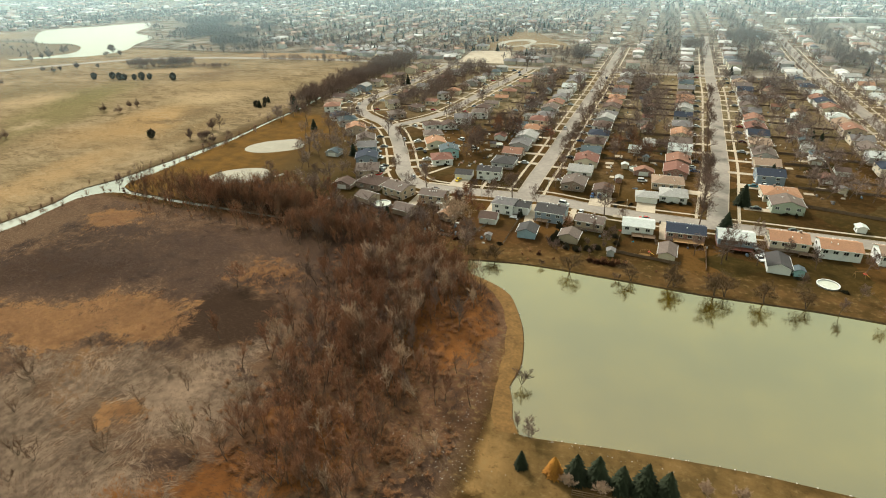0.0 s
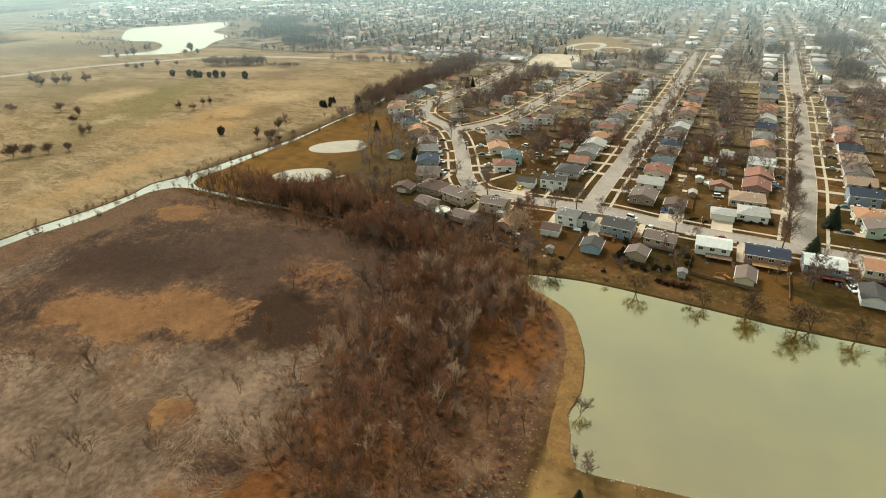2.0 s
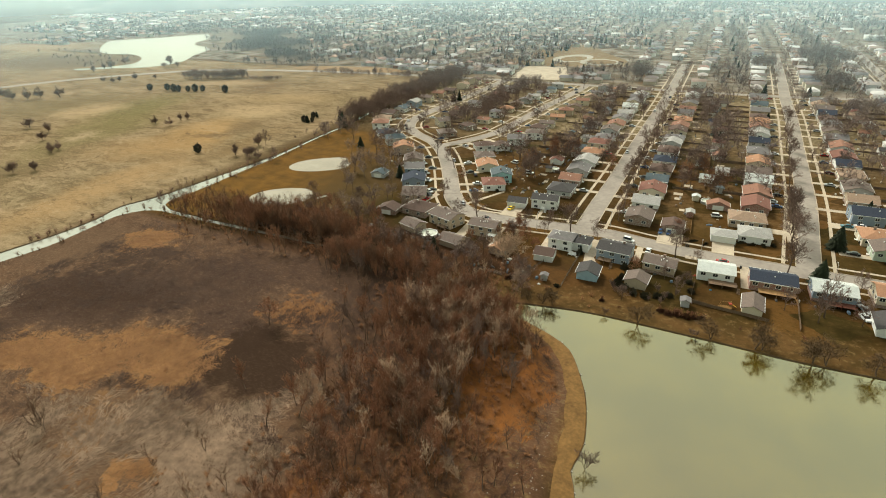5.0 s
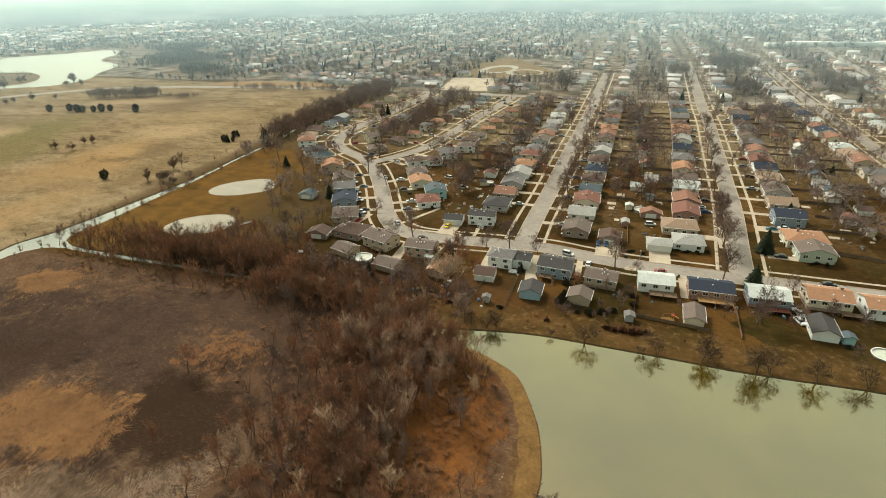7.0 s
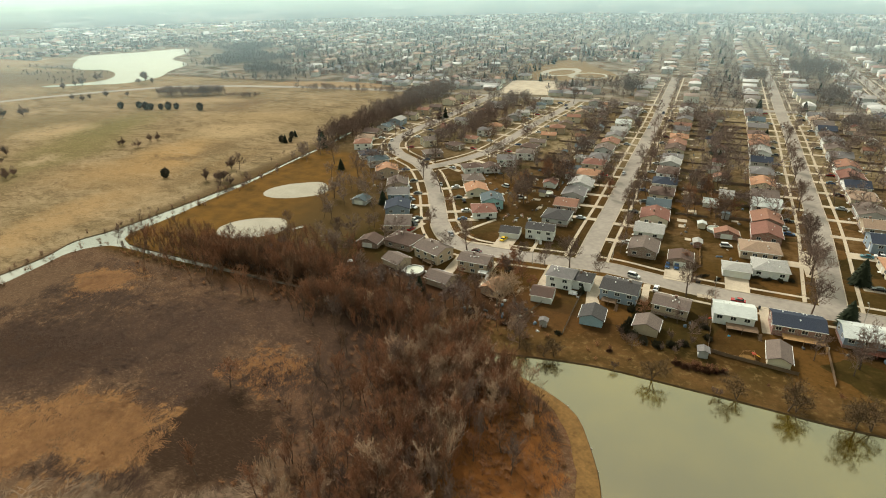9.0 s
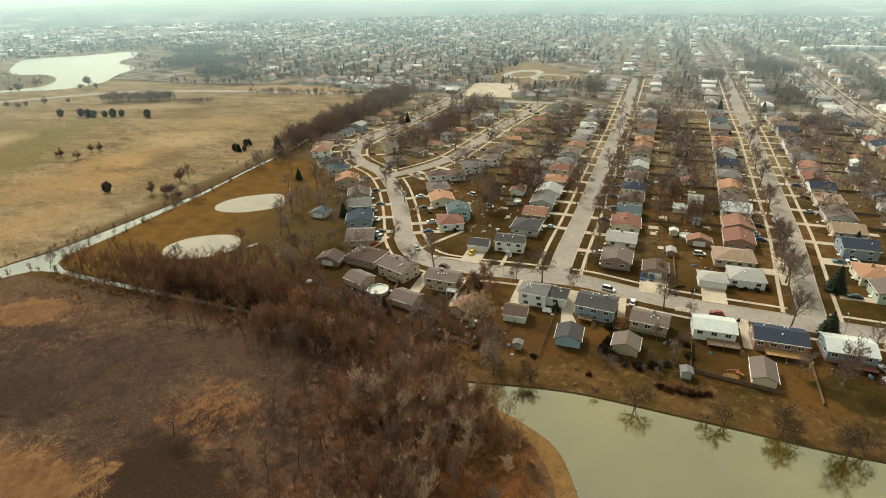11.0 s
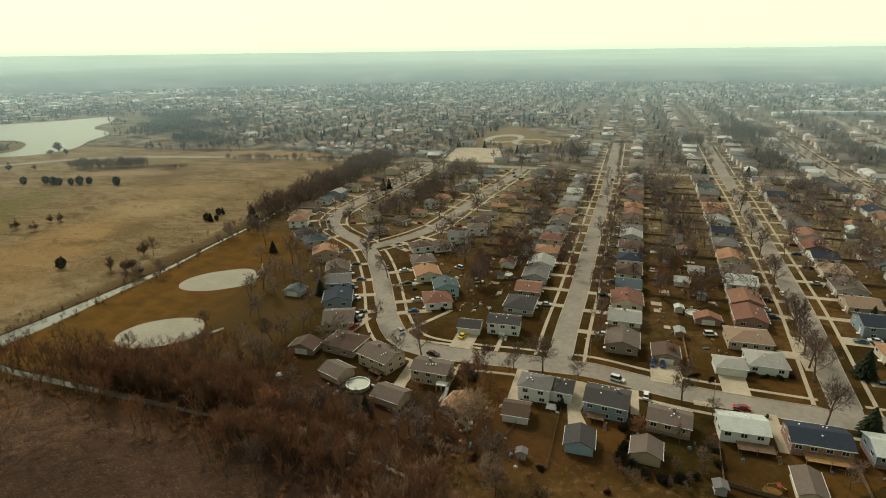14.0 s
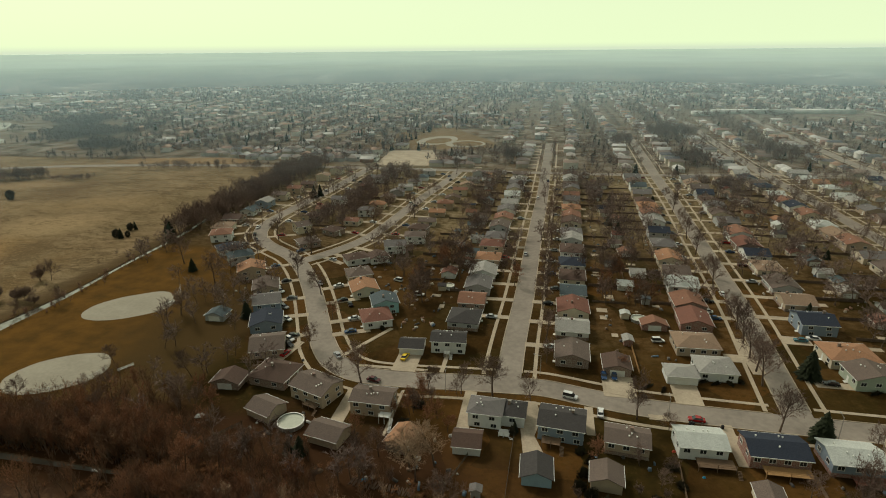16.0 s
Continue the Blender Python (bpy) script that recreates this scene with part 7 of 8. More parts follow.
for x, y, s in ((-444.3, 150, 3.3), (-429, 157, 3.3), (-417, 154, 3.6), (-412, 155, 3.2), (-404, 159, 2.8), (-397, 161, 3.6), (-391.5, 165, 3.0), (-365.6, 167.3, 3.6), (-238.8, 13.2, 3.0), (-224.7, 101.8, 2.6), (-226, 115, 2.4), (-219, 104, 1.8)):
    ob = thing("bush", pose(x, y, 0, 0, 0, 31 * s), "dark round evergreen bush in the straw meadow", "bush", "meadow bushes")
    part("foliage", meadow_me, None, ob, at=Matrix.Diagonal((s * 0.85, s * 0.85, s * 1.1, 1)))
    part("stem", stems_me, None, ob)
places = []
for _ in range(420):
    t = q.random()
    k = q.randrange(len(CREEK_LINE))
    p = CREEK_LINE[k]
    if -330 < p.y < 190:
        s = q.uniform(0.7, 2.2) * (1.0 if p.x < -150 else 0.6)
        places.append((q.randrange(4), p.x + q.gauss(0, 1.6) - (1.5 if p.x < -194 else -1.0 if p.x < -180 else 0), p.y + q.gauss(0, 1.5), 0, q.uniform(0, 6), s, s, s * q.uniform(0.7, 1.2)))
stuff("bank_brush", bush_protos, places, [BARK, TWIG_BROWN], "brown leafless brush along the creek banks", "brush")


# garden clutter
def crate_geo(seed):
    r = random.Random(seed)
    g = Geo()
    a, b, h = r.uniform(0.4, 1.2), r.uniform(0.3, 0.9), r.uniform(0.3, 1.1)
    return g.add([(-a, -b, 0), (a, -b, 0), (a, b, 0), (-a, b, 0), (-a * 0.9, -b * 0.85, h), (a * 0.85, -b * 0.9, h * 0.9), (a * 0.9, b * 0.8, h), (-a * 0.8, b * 0.9, h * 0.8)],
                 [(4, 5, 6, 7), (0, 1, 5, 4), (1, 2, 6, 5), (2, 3, 7, 6), (3, 0, 4, 7)])


crates = [proto((crate_geo(400 + i), 0)) for i in range(8)]
places = []
for x0, x1, y0, y1, n_ in ((40, 64, 14, 312, 90), (-38, -18, 20, 312, 80), (130, 162, 20, 320, 90), (-122, -100, 130, 305, 30), (-66, -24, 44, 110, 18), (20, 40, 60, 310, 40), (64, 84, 60, 310, 40), (106, 128, 60, 310, 40), (-60, 110, -42, -36, 22), (225, 255, 20, 330, 60), (-84, -62, -22, 4, 8), (-118, -98, 22, 60, 12), (-60, -24, 44, 112, 24), (-46, -24, 20, 44, 14), (-64, -44, -46, -34, 14), (-30, 0, -60, -46, 16)):
    for _ in range(n_):
        places.append((q.randrange(8), q.uniform(x0, x1), q.uniform(y0, y1), 0, q.uniform(0, 6), q.uniform(0.4, 1.3), q.uniform(0.4, 1.0), q.uniform(0.5, 1.0)))
stuff("garden_clutter", crates, places, [palette("garden_clutter_colours", [(0.36, 0.33, 0.28), (0.2, 0.12, 0.07), (0.6, 0.58, 0.54), (0.12, 0.11, 0.1), (0.3, 0.16, 0.1), (0.08, 0.14, 0.2), (0.4, 0.33, 0.24), (0.05, 0.05, 0.05)], 0.7)], "bins, grills, furniture and toys scattered in gardens", "clutter")
lots = Geo()
for x0, x1, y0, y1 in ((33, 51, 22, 310), (52, 76, 60, 310), (-27, -8, 44, 310), (-46, -28, 70, 310), (126, 146, 40, 310), (147, 168, 40, 310), (-122, -106, 140, 300), (-112, -98, 140, 300)):
    yy = y0
    while yy < y1:
        xa, xb, hh = x0 + q.uniform(0, 4), x1 - q.uniform(0, 3), q.uniform(0.9, 1.5)
        if q.random() < 0.75:
            lots.box(xa, xb, yy - 0.04, yy + 0.04, 0.05, hh)
            xx = xa
            while xx < xb:
                lots.box(xx - 0.07, xx + 0.07, yy - 0.07, yy + 0.07, 0, hh + 0.12)
                xx += 2.4
        yy += q.uniform(15, 19)
lot_fences = new("lot_fences", lots.mesh("lot_fences", surface("weathered_fence_boards", rgb(0.2, 0.14, 0.1), rgb(0.11, 0.08, 0.06), 2, 0.2, 0.9, 0.2)))
tagged(lot_fences, "weathered board fences between the back gardens", "fence", "", "stuff")
patios = Geo()
for x0, x1, y0, y1, n_ in ((38, 46, 20, 300, 26), (-30, -22, 30, 300, 24), (56, 66, 40, 300, 22), (128, 138, 30, 300, 24)):
    for _ in range(n_ // 2):
        x, y, a, b = q.uniform(x0, x1), q.uniform(y0, y1), q.uniform(0.9, 2.2), q.uniform(0.8, 1.8)
        patios.box(x - a, x + a, y - b, y + b, -0.1, 0.055 + q.uniform(0, 0.012))
flat("patios", patios, CONCRETE, "small concrete patios behind the houses", "patio")


def swing_set(x, y, turn, label):
    ob = thing("play_set", pose(x, y, 0, 0, 0, turn), label, "play set")
    for sx in (-1.6, 1.6):
        for sy in (-0.9, 0.9):
            part("leg", Geo().tube((sx, sy, 0), (sx, 0, 2.2), 0.05, 0.05, 5), DECKWOOD, ob)
    part("beam", Geo().tube((-1.7, 0, 2.2), (1.7, 0, 2.2), 0.06, 0.06, 5), DECKWOOD, ob)
    part("slide", Geo().add([(1.7, -0.3, 1.4), (1.7, 0.3, 1.4), (3.6, 0.3, 0.15), (3.6, -0.3, 0.15), (1.7, -0.3, 1.34), (1.7, 0.3, 1.34), (3.6, 0.3, 0.09), (3.6, -0.3, 0.09)], [(0, 1, 2, 3), (7, 6, 5, 4), (0, 3, 7, 4), (1, 5, 6, 2)]), PLASTIC_YEL, ob, "yellow plastic slide")
    part("platform", Geo().box(1.1, 2.1, -0.6, 0.6, 1.35, 1.42), PLASTIC_RED, ob)


swing_set(61.6, -51.4, 20, "wooden play set with yellow slide on sand")
swing_set(131.9, -45, 10, "red and yellow garden play set")
oval_sheet("sand_bed", 61.6, -51.6, 2.2, 1.3, 5, 0.08, TANPATH, "sandy play area with scattered toys", "sand")


def tarp(x, y, s, mat, label):
    ob = thing("covered_pile", pose(x, y, 0, 0, 0, 30 * s), label, "pile")
    g = Geo()
    n = 10
    ring = [(s * math.cos(6.283 * i / n) * q.uniform(0.7, 1.1), s * 0.7 * math.sin(6.283 * i / n) * q.uniform(0.7, 1.1), 0) for i in range(n)]
    mid = [(a * 0.55, b * 0.55, 0.5 * s + q.uniform(-0.1, 0.1)) for a, b, _ in ring]
    g.add(ring + mid + [(0, 0, 0.6 * s)], [(i, (i + 1) % n, n + (i + 1) % n, n + i) for i in range(n)] + [(n + i, n + (i + 1) % n, 2 * n) for i in range(n)])
    part("sheet", g, mat, ob)


tarp(-25, -57, 1.0, PLASTIC_BLUE, "crumpled blue tarpaulin over garden junk")
tarp(-80, -40.6, 1.4, TRIM, "white sheet-covered heap in the grass")
tarp(-37, -56, 1.2, WOOD, "heap of old timber in a garden")
tarp(57, -41.6, 0.6, PLASTIC_BLUE, "small blue cover beside the deck")
tarp(51.6, -33, 0.7, PLASTIC_RED, "red and orange clutter beside a house")
tarp(-68, 14.5, 0.8, WOOD, "heap of yard waste by a driveway")
tarp(1.8, -61, 0.7, METAL, "small grey covered heap at a garden's end")
tarp(-47, 54, 1.5, TRIM, "white tarpaulin in a back garden")
tarp(144, 46, 1.3, TRIM, "white covered trailer in a garden")
woodpile = thing("log_pile", pose(-20, -58.6, 0, 0, 0, -5), "row of dark stacked logs at a garden's end", "logs")
log = Geo().tube((0, -1.2, 0), (0, 1.2, 0), 0.16, 0.14, 7).mesh("log", BARK)
for i in range(34):
    part("log", log, None, woodpile, at=pose(-8 + 0.48 * i + q.uniform(-0.1, 0.1), q.uniform(-0.3, 0.3), 0.16 + 0.28 * (i % 2), 0, 0, q.uniform(-12, 12)))


def lamp_post(x, y, turn):
    ob = thing("street_lamp", pose(x, y, 0, 0, 0, turn), "slim grey street lamp on the verge", "street lamp", "street lamps")
    part("pole", cached("lp", lambda: Geo().disc(0, 0, 0.09, 0, 7.5, 6, 0.06).mesh("pole", METAL)), None, ob)
    part("arm", cached("la", lambda: Geo().tube((0, 0, 7.3), (1.8, 0, 7.7), 0.05, 0.04, 5).mesh("arm", METAL)), None, ob)
    part("head", cached("lh", lambda: Geo().box(1.6, 2.3, -0.14, 0.14, 7.62, 7.78).mesh("head", METAL)), None, ob)


for x, y, tn in ((52.4, -19.8, 90), (16.4, -2.4, 180), (95.4, -21, 90), (-12, -16.6, 90), (2, 110, 0), (88.4, 140, 0), (4, 230, 0)):
    lamp_post(x, y, tn)
for x, y in ((47.2, -9.4), (48, -9.5), (58.2, -20.6), (59, -20.7), (66.6, -20.9), (72, 27.4)):
    ob = thing("wheelie_bin", pose(x, y, 0, 0, 0, 8), "dark plastic wheeled bin by the kerb", "bin", "wheeled bins")
    part("body", cached("binb", lambda: Geo().box(-0.28, 0.28, -0.32, 0.32, 0.05, 1.0).mesh("body", TYRE)), None, ob)
    part("lid", cached("binl", lambda: Geo().box(-0.31, 0.31, -0.36, 0.36, 1.0, 1.08).mesh("lid", TYRE)), None, ob)
    part("wheel", cached("binw", lambda: Geo().tube((-0.3, 0.3, 0.12), (0.3, 0.3, 0.12), 0.12, 0.12, 8).mesh("wheel", TYRE)), None, ob)

# ---- beyond the cross road: school ground and the far town ----
lot = Geo().add([(-141, 329, 0.06), (-78, 334, 0.06), (-104, 414, 0.06), (-148, 409, 0.06)], [(0, 1, 2, 3)])
flat("car_park", lot, CONCRETE, "pale empty car park beyond the cross road", "car park")
SOIL = surface("tan_school_field", rgb(0.2, 0.125, 0.055), rgb(0.13, 0.085, 0.038), 0.5, 0.03, 0.95, 0.2)
field_line = smooth([(-176, 418), (-110, 420), (-44, 436), (-50, 486), (-84, 545), (-120, 620), (-143, 668), (-160, 640), (-168, 560), (-180, 480)], 8, True)
flat("school_field", Geo().add([(p.x, p.y, 0.05) for p in field_line], [tuple(range(len(field_line)))]), SOIL, "dry tan school playing field on a rise", "field")
oval_sheet("infield_3", -112, 484, 21, 36, -12, 0.09, SAND, "pale ball diamond on a school field", "infield")
oval_sheet("infield_4", -76, 462, 22, 25, -12, 0.09, SAND, "pale ball diamond beside another on a school field", "infield")
oval_sheet("diamond_grass", -110, 480, 14, 22, -12, 0.12, SOIL, "tan grass inside a ball diamond", "field")
oval_sheet("diamond_grass", -74, 464, 17, 17, -12, 0.12, SOIL, "tan grass inside a smaller ball diamond", "field")
house(-158, 352, 26, 13, 4.2, "lightgrey", "white", "x", False, 4, 0.2, 2, 270, "house", "long white school building beside the car park", "", None, rng)
house(-140, 424, 14, 14, 4.0, "grey", "cream", "x", True, 4, 0.3, 1, 270, "house", "small school hall with grey hipped roof", "", None, rng)
oval_sheet("golden_field", -330, 322, 70, 18, 8, 0.05, surface("golden_field", rgb(0.26, 0.165, 0.075), rgb(0.2, 0.12, 0.055), 0.5, 0.03, 0.95, 0.2), "golden strip of field beyond the road", "field")



def far_house_geo(h, hip):
    """A small far house: walls, roof with eaves, and a pale drive."""
    w = Geo().add([(-6, -4.5, 0), (6, -4.5, 0), (6, 4.5, 0), (-6, 4.5, 0), (-6, -4.5, h), (6, -4.5, h), (6, 4.5, h), (-6, 4.5, h)], [(0, 1, 5, 4), (1, 2, 6, 5), (2, 3, 7, 6), (3, 0, 4, 7)])
    k = 2.5 if hip else 6.4
    r = Geo().add([(-6.4, -5, h - 0.15), (6.4, -5, h - 0.15), (6.4, 5, h - 0.15), (-6.4, 5, h - 0.15), (-k, 0, h + 1.8), (k, 0, h + 1.8)], [(0, 1, 5, 4), (2, 3, 4, 5), (1, 2, 5), (3, 0, 4)])
    return proto((w, 0), (r, 1), (Geo().add([(5.8, -6.5, 0.08), (14, -6.5, 0.08), (14, -2.5, 0.08), (5.8, -2.5, 0.08)], [(0, 1, 2, 3)]), 2))


def inside(x, y, line):
    """Whether a place lies within a closed line."""
    odd = False
    for a, b in zip(line, line[1:] + line[:1]):
        if (a.y > y) != (b.y > y) and x < (b.x - a.x) * (y - a.y) / (b.y - a.y) + a.x:
            odd = not odd
    return odd


far_house = [far_house_geo(3.4, False), far_house_geo(3.4, True), far_house_geo(5.2, False)]


def fuzz_geo(seed, n):
    r = random.Random(seed)
    g = Geo().tube((0, 0, 0), (0, 0, 5), 0.3, 0)
    for _ in range(n):
        p = Vector((r.gauss(0, 0.5), r.gauss(0, 0.5), r.uniform(1.5, 4)))
        e = Vector((r.gauss(0, 2.0), r.gauss(0, 2.0), r.uniform(1.2, 5)))
        s = Vector((-e.y, e.x, 0)).normalized() * 0.42
        g.add([p, p + e + s * r.uniform(0.6, 1.5), p + e - s], [(0, 1, 2)])
    return g


far_tree = [proto((fuzz_geo(300 + i, 15), 1)) for i in range(4)]
far_spruce = proto((Geo().disc(0, 0, 2.2, 0.5, 4, 7, 1.2).disc(0, 0, 1.6, 3, 6.4, 7, 0.5).disc(0, 0, 1.0, 5.6, 9, 7, 0.02), 2))
hp_, tp, NEARFAR = [], [], []
roads = Geo()
rg = random.Random(77)


def in_lake_woods(x, y):
    """The wooded belt between the lake and the town."""
    t = max(0.0, min(1.0, ((x + 440) * -260 + (y - 325) * 295) / (260 ** 2 + 295 ** 2)))
    return math.hypot(x + 440 + 260 * t, y - 325 - 295 * t) < 52 - 14 * t


def open_land(x, y):
    if (x + 95) ** 2 / 66 ** 2 + (y - 500) ** 2 / 100 ** 2 < 1 or (-150 < x < -85 and y < 405):
        return True
    if y < 330 and x < 300 or (x < -150 and y < 345) or (x < -240 and y < 362):
        return True
    if ((x + 715) / 195) ** 2 + ((y - 385) / 225) ** 2 < 1 or in_lake_woods(x, y):
        return True
    if -45 < x < 350 and y < 950:
        return True
    if 205 < x < 520 and 705 < y < 850:
        return True
    return noise.noise((x * 0.0026, y * 0.0026, 4.2)) > 0.42


BL = 265
for bx in range(-3400, 3000, BL):
    for by in range(-30, 3000, BL):
        if not (-1.25 * (by + 420) - 260 < bx < 0.82 * (by + 420) + 240):
            continue
        near_grid = -220 < bx < 420 and by < 1000
        flip = (rg.random() < 0.5) and not near_grid
        ang = 0.0 if near_grid else rg.choice((0, 0, 0.12, -0.1, 0.3))
        dens = 1.0 if by < 1500 else 0.75
        for r_ in range(6):
            u = r_ * 44.0 + 12
            if r_ % 2 == 0:
                a, b = ((bx + u + 22, by), (bx + u + 22, by + BL)) if not flip else ((bx, by + u + 22), (bx + BL, by + u + 22))
                mx, my = (a[0] + b[0]) / 2, (a[1] + b[1]) / 2
                if not open_land(mx, my) and not open_land(*a) and by < 2200:
                    ln = [Vector(a).lerp(Vector(b), i / 4) for i in range(5)]
                    ribbon(roads, ln, 0, 9, 0.05 + rg.uniform(0, 0.01), lambda c: not open_land(c.x, c.y), 0.0)
            for k in range(int(BL / 17)):
                v = k * 17 + rg.uniform(-2, 2)
                x, y = (bx + u, by + v) if not flip else (bx + v, by + u)
                if open_land(x, y):
                    if rg.random() < 0.05 and y > 500 and ((x + 715) / 195) ** 2 + ((y - 385) / 225) ** 2 > 1:
                        tp.append((rg.randrange(4), x, y, 0, rg.uniform(0, 6), *([rg.uniform(0.5, 1.1)] * 3)))
                    continue
                leafy = noise.noise((x * 0.009, y * 0.006, 8.8)) + 0.6 * noise.noise((x * 0.03, y * 0.02, 3.3))
                nt = int((4.6 if y < 1000 else (3.2 if y < 1800 else 2.2)) * max(0.25, 1.0 + 1.5 * leafy) + rg.random())
                if rg.random() < dens * (0.45 if leafy > 0.35 else 0.95):
                    hp_.append((rg.randrange(3), x, y, 0, ang + (math.pi / 2 if rg.random() < 0.5 else 0), rg.uniform(0.85, 1.15), rg.uniform(0.85, 1.15), rg.uniform(0.9, 1.1)))
                for _ in range(nt):
                    if rg.random() < 0.1:
                        tp.append((4, x + rg.uniform(-18, 18), y + rg.uniform(-9, 9), 0, 0, *([rg.uniform(0.6, 1.3)] * 3)))
                    else:
                        (NEARFAR if y < 640 and -600 < x < 480 and rg.random() < 0.5 else tp).append((rg.randrange(4), x + rg.uniform(-20, 20), y + rg.uniform(-9, 9), 0, rg.uniform(0, 6), *([rg.uniform(0.6, 1.15 if y < 900 else 1.6)] * 3)))
# rows that carry the near streets on beyond the cross road
for st in ("main_street", "east_street", "third_street", "fourth_street"):
    line, w = LINES[st]
    y = 340.0
    while y < 930:
        p = min(line, key=lambda v: abs(v.y - y))
        if y > 470 and st == "main_street":
            for sd in (-1.6, -0.5, 0.6):
                if rg.random() < 0.7:
                    hp_.append((rg.randrange(3), 24 + sd * 32 + rg.uniform(-4, 4), y + rg.uniform(-3, 3), 0, rg.choice((0, 1.57, 3.14)), 1, 1, 1))
                NEARFAR.append((rg.randrange(4), 24 + sd * 32 + rg.uniform(-18, 18), y + 8, 0, rg.uniform(0, 6), *([rg.uniform(0.6, 1.2)] * 3)))
            y += 17.0
            continue
        for sd in (-1, 1):
            x = p.x + sd * (21 + rg.uniform(-1.5, 1.5))
            if not (210 < x < 520 and 705 < y < 850) and rg.random() < 0.94:
                hp_.append((rg.randrange(3), x, y, 0, (math.pi if sd > 0 else 0) + (math.pi / 2 if rg.random() < 0.4 else 0), rg.uniform(0.85, 1.1), rg.uniform(0.85, 1.1), rg.uniform(0.9, 1.1)))
            for _ in range(3):
                (NEARFAR if rg.random() < 0.75 else tp).append((4 if rg.random() < 0.07 else rg.randrange(4), p.x + sd * (42 + rg.gauss(0, 9)), y + rg.uniform(-9, 9), 0, rg.uniform(0, 6), *([rg.uniform(0.6, 1.2)] * 3)))
            if rg.random() < 0.8:
                NEARFAR.append((rg.randrange(4), p.x + sd * (w / 2 + 2), y + rg.uniform(-8, 8), 0, rg.uniform(0, 6), *([rg.uniform(0.6, 1.0)] * 3)))
        y += 17.0
for k in range(60):
    x = -330 + 3.9 * k * 1.0 + rg.uniform(-3, 3)
    y = 345 + (k % 3) * 19 + rg.uniform(-3, 3) + max(0, (-x - 250) * 0.1)
    if x < -150:
        hp_.append((rg.randrange(3), x, y, 0, rg.choice((0, 1.57, 3.14)), rg.uniform(0.8, 1.0), rg.uniform(0.8, 1.0), 1))
        NEARFAR.append((rg.randrange(4), x + rg.uniform(-9, 9), y + rg.uniform(-9, 9), 0, rg.uniform(0, 6), *([rg.uniform(0.5, 1.0)] * 3)))
for k in range(44):
    NEARFAR.append((rg.randrange(4), rg.uniform(-88, -46), rg.uniform(330, 420), 0, rg.uniform(0, 6), *([rg.uniform(0.6, 1.1)] * 3)))
    NEARFAR.append((4 if k % 3 == 0 else rg.randrange(4), rg.uniform(-152, -135), rg.uniform(430, 600), 0, rg.uniform(0, 6), *([rg.uniform(0.6, 1.1)] * 3)))
for x in (-84, -70, -56):
    hp_ += [(rg.randrange(3), x, 334, 0, 0, 1, 1, 1), (rg.randrange(3), x + 4, 356, 0, 3.14, 1, 1, 1)]
for cx, cy, r_, n_ in ((156, 552, 30, 60), (147, 372, 13, 26), (232, 420, 20, 34), (92, 470, 14, 24), (-20, 372, 12, 20)):
    for _ in range(n_):
        NEARFAR.append((rg.randrange(4), cx + rg.gauss(0, r_ * 0.6), cy + rg.gauss(0, r_ * 0.7), 0, rg.uniform(0, 6), *([rg.uniform(1.0, 1.5)] * 3)))
for _ in range(2600):
    dd, a = rg.uniform(1300, 4600), rg.uniform(-1.05, 0.8)
    x, y = math.sin(a) * dd, math.cos(a) * dd - 160
    if noise.noise((x * 0.002, y * 0.002, 1.7)) > -0.15:
        k = rg.uniform(1.0, 1.7)
        hp_.append((rg.randrange(3), x, y, 0, rg.choice((0, 0.3, 1.57)), k, k, k))
flat("road_far", roads, ROADTOP, "far residential streets of the town", "road")
stuff("far_houses", far_house, hp_, [FAR_WALL, FAR_ROOF, CONCRETE], "hundreds of small far suburban houses", "houses")
stuff("far_trees", far_tree + [far_spruce], tp, [BARK, TWIG_FAR, NEEDLES], "bare far trees and dark conifers between houses", "trees")
cross = LINES["cross_road"][0]
NEARFAR = [t for t in NEARFAR if abs(t[2] - min(cross, key=lambda v: abs(v.x - t[1])).y) > 11]
stuff("town_trees", wood_protos + [far_spruce], NEARFAR, [BARK, TWIG, NEEDLES], "bare trees among the houses beyond the cross road", "trees")
wood2 = []
for _ in range(1900):
    d = rg.uniform(2000, 4800)
    a = rg.uniform(-1.1, 0.85)
    s = rg.uniform(0.9, 1.6)
    wood2.append((rg.randrange(4), math.sin(a) * d, math.cos(a) * d - 160, 0, rg.uniform(0, 6), s * 2.2, s * 2.2, s * 0.9))
for _ in range(2700):
    t = rg.random()
    wx, wy = -440 - 260 * t + rg.gauss(0, 34), 325 + 295 * t + rg.gauss(0, 34)
    if noise.noise((wx * 0.015, wy * 0.015, 2.5)) > -0.12 and wy > 312 and not inside(wx, wy, lake_line):
        wood2.append((rg.randrange(4), wx, wy, 0, rg.uniform(0, 6), *([rg.uniform(0.6, 1.25)] * 3)))
for _ in range(420):
    wx, wy = rg.uniform(-860, -600), rg.uniform(180, 330)
    if not inside(wx, wy, lake_line) and wy < 330 - 0.5 * (wx + 700) and wy > -0.35 * (wx + 600) + 200 and noise.noise((wx * 0.02, wy * 0.02, 6)) > 0.0:
        s_ = rg.uniform(0.2, 0.6)
        wood2.append((rg.randrange(4), wx, wy, 0, rg.uniform(0, 6), s_, s_, s_))
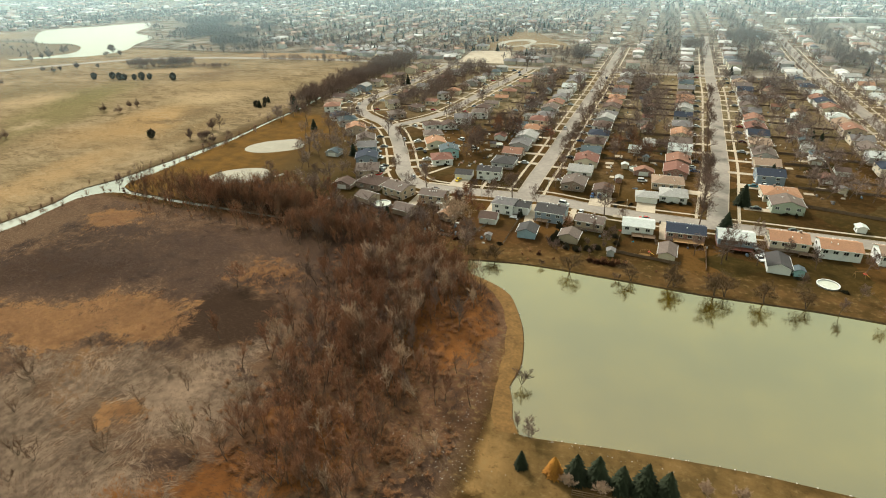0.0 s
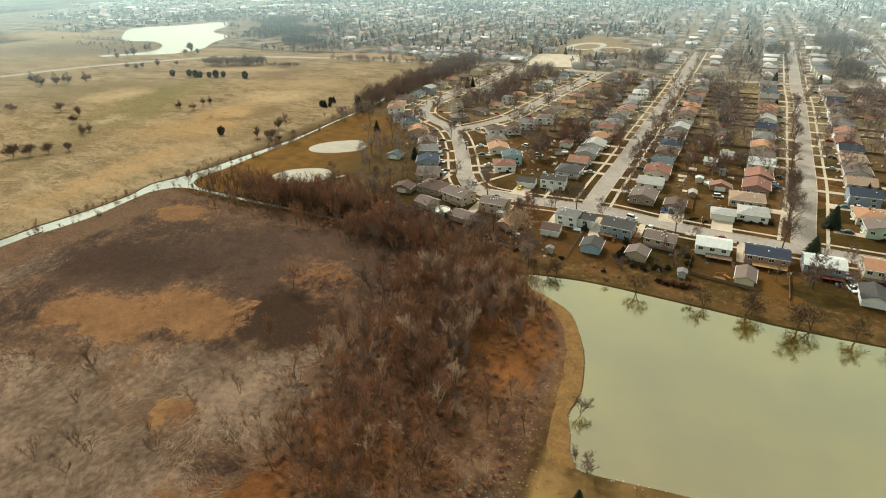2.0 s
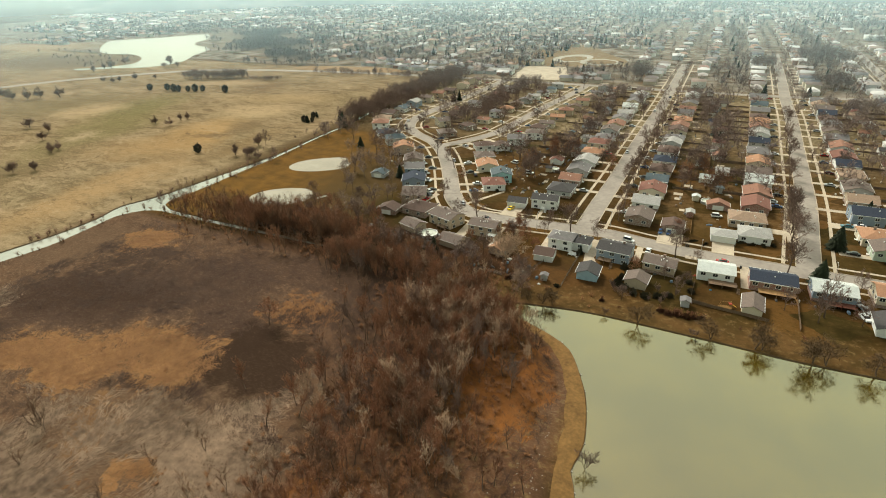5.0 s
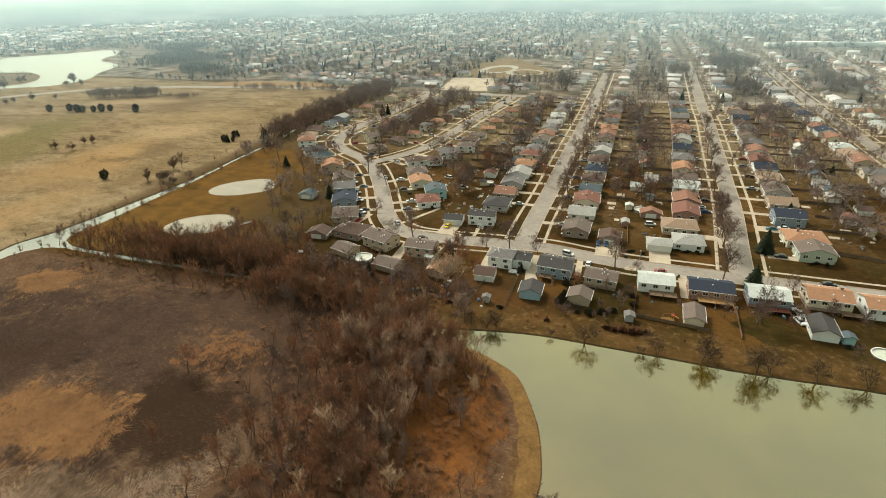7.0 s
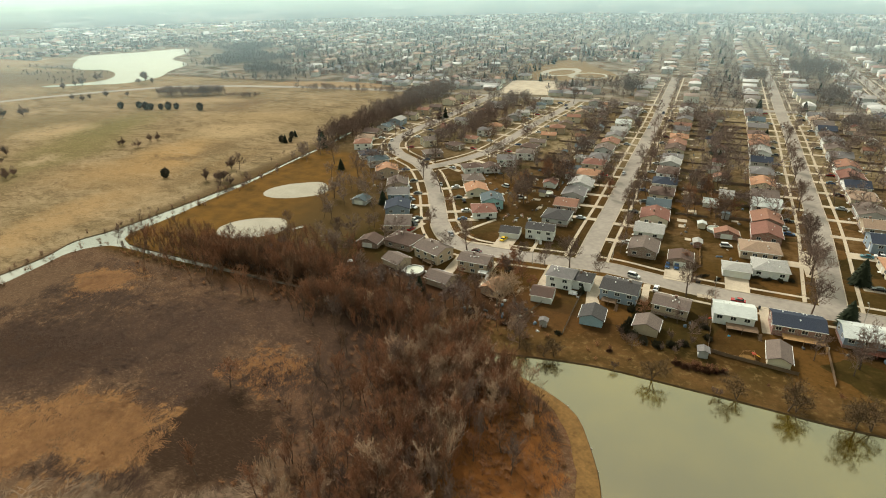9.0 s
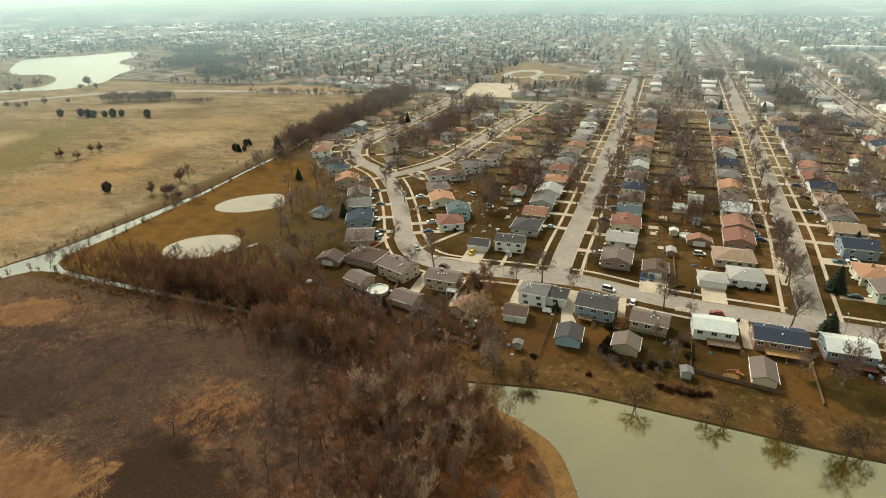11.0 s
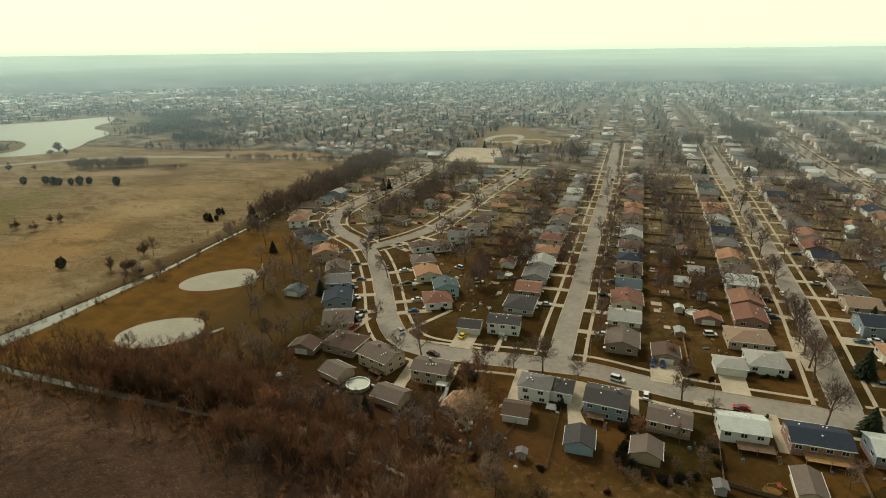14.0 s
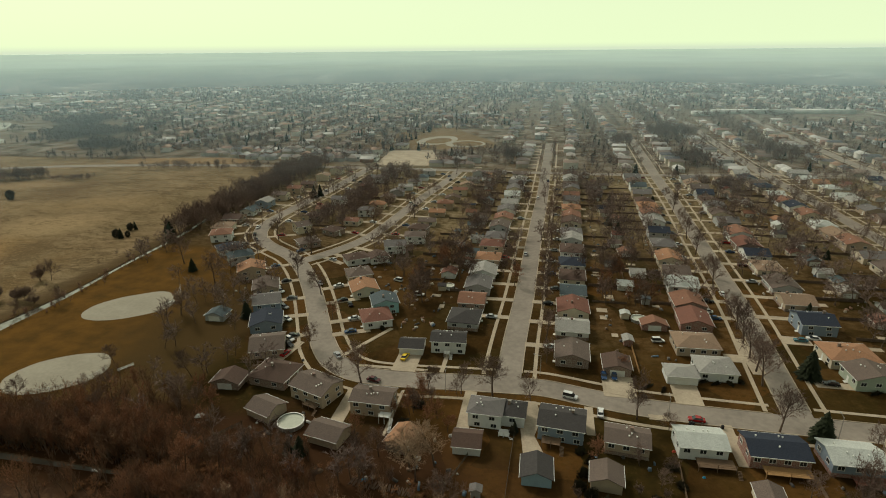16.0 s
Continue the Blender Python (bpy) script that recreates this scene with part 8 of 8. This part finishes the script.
for _ in range(260):
    wx, wy = rg.uniform(-960, -760), rg.uniform(560, 720)
    if not inside(wx, wy, lake_line):
        wood2.append((rg.randrange(4), wx, wy, 0, rg.uniform(0, 6), *([rg.uniform(0.5, 1.1)] * 3)))
stuff("far_woods", far_tree, wood2, [BARK, TWIG_FAR], "far bare woods towards the horizon", "woods")
big = []
for x, y, w, d in ((330, 822, 120, 14), (440, 838, 90, 16), (250, 790, 30, 20), (-1140, 2110, 95, 40), (-1315, 2368, 150, 40)):
    big.append((0, x, y, 0, 0.02, w / 12, d / 9, 1.6))
for _ in range(330):
    dd, a = rg.uniform(1300, 4300), rg.uniform(-1.0, 0.75)
    big.append((0, math.sin(a) * dd, math.cos(a) * dd - 160, 0, rg.choice((0, 0.3, 1.57)), rg.uniform(1.2, 6), rg.uniform(1.2, 4), rg.uniform(0.9, 1.6)))
shed = proto((Geo().box(-6, 6, -4.5, 4.5, 0, 3.6), 0), (Geo().box(-6.05, 6.05, -4.55, 4.55, 3.6, 3.9), 0))
stuff("far_warehouses", [shed], big, [surface("pale_metal_roofs", rgb(0.72, 0.71, 0.68), rgb(0.4, 0.39, 0.37), 0.1, 0.01, 0.7, 0)], "long pale flat-roofed warehouses far off", "warehouses")
tower = thing("water_tower", pose(1290, 1800, 0), "far white water tower with a bulb on a stem", "water tower")
part("stem", Geo().disc(0, 0, 3, 0, 26, 12, 2), TRIM, tower)
bulb = Geo()
for k in range(8):
    a0, a1 = -math.pi / 2 + math.pi * k / 8, -math.pi / 2 + math.pi * (k + 1) / 8
    bulb.disc(0, 0, max(8 * math.cos(a0), 0.05), 30 + 6 * math.sin(a0), 30 + 6 * math.sin(a1), 16, max(8 * math.cos(a1), 0.05))
part("tank", bulb, TRIM, tower)

# ---- distance: haze-coloured shell over the far town, glowing wall as last land at horizon ----
hz = Nodes("low_haze")
hz.t.nodes.remove(hz.b)
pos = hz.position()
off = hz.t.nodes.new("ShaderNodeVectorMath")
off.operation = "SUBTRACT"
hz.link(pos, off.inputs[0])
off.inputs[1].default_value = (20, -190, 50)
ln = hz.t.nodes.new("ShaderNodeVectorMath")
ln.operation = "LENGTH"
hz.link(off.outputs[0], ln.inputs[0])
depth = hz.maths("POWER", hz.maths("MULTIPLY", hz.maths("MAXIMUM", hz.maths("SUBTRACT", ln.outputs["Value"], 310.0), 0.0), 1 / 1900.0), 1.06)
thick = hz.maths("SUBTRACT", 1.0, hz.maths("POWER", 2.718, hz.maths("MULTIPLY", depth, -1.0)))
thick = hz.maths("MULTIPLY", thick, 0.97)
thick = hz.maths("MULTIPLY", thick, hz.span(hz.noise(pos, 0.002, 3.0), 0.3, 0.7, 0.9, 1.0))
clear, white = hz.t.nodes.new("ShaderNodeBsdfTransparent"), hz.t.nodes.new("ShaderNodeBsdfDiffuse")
# haze painted by distance: the shell dims what lies behind and adds pale colour
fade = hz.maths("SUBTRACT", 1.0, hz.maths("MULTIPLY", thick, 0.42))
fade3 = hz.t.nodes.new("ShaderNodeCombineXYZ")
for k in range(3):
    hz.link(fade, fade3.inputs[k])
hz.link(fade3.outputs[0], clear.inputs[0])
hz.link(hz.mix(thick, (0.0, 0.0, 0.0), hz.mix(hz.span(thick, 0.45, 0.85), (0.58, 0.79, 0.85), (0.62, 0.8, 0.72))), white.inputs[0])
blend = hz.t.nodes.new("ShaderNodeAddShader")
hz.link(clear.outputs[0], blend.inputs[0])
hz.link(white.outputs[0], blend.inputs[1])
hz.link(blend.outputs[0], hz.t.nodes["Material Output"].inputs[0])
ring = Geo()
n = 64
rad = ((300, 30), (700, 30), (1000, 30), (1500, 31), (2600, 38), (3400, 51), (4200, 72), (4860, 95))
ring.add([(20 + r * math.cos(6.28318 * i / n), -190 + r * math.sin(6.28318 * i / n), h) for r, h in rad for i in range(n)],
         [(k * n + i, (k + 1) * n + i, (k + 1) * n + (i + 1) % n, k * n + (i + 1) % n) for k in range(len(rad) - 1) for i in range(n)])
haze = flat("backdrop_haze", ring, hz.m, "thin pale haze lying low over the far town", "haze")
# glowing backdrop wall; its emission stands in for hazy land at the horizon
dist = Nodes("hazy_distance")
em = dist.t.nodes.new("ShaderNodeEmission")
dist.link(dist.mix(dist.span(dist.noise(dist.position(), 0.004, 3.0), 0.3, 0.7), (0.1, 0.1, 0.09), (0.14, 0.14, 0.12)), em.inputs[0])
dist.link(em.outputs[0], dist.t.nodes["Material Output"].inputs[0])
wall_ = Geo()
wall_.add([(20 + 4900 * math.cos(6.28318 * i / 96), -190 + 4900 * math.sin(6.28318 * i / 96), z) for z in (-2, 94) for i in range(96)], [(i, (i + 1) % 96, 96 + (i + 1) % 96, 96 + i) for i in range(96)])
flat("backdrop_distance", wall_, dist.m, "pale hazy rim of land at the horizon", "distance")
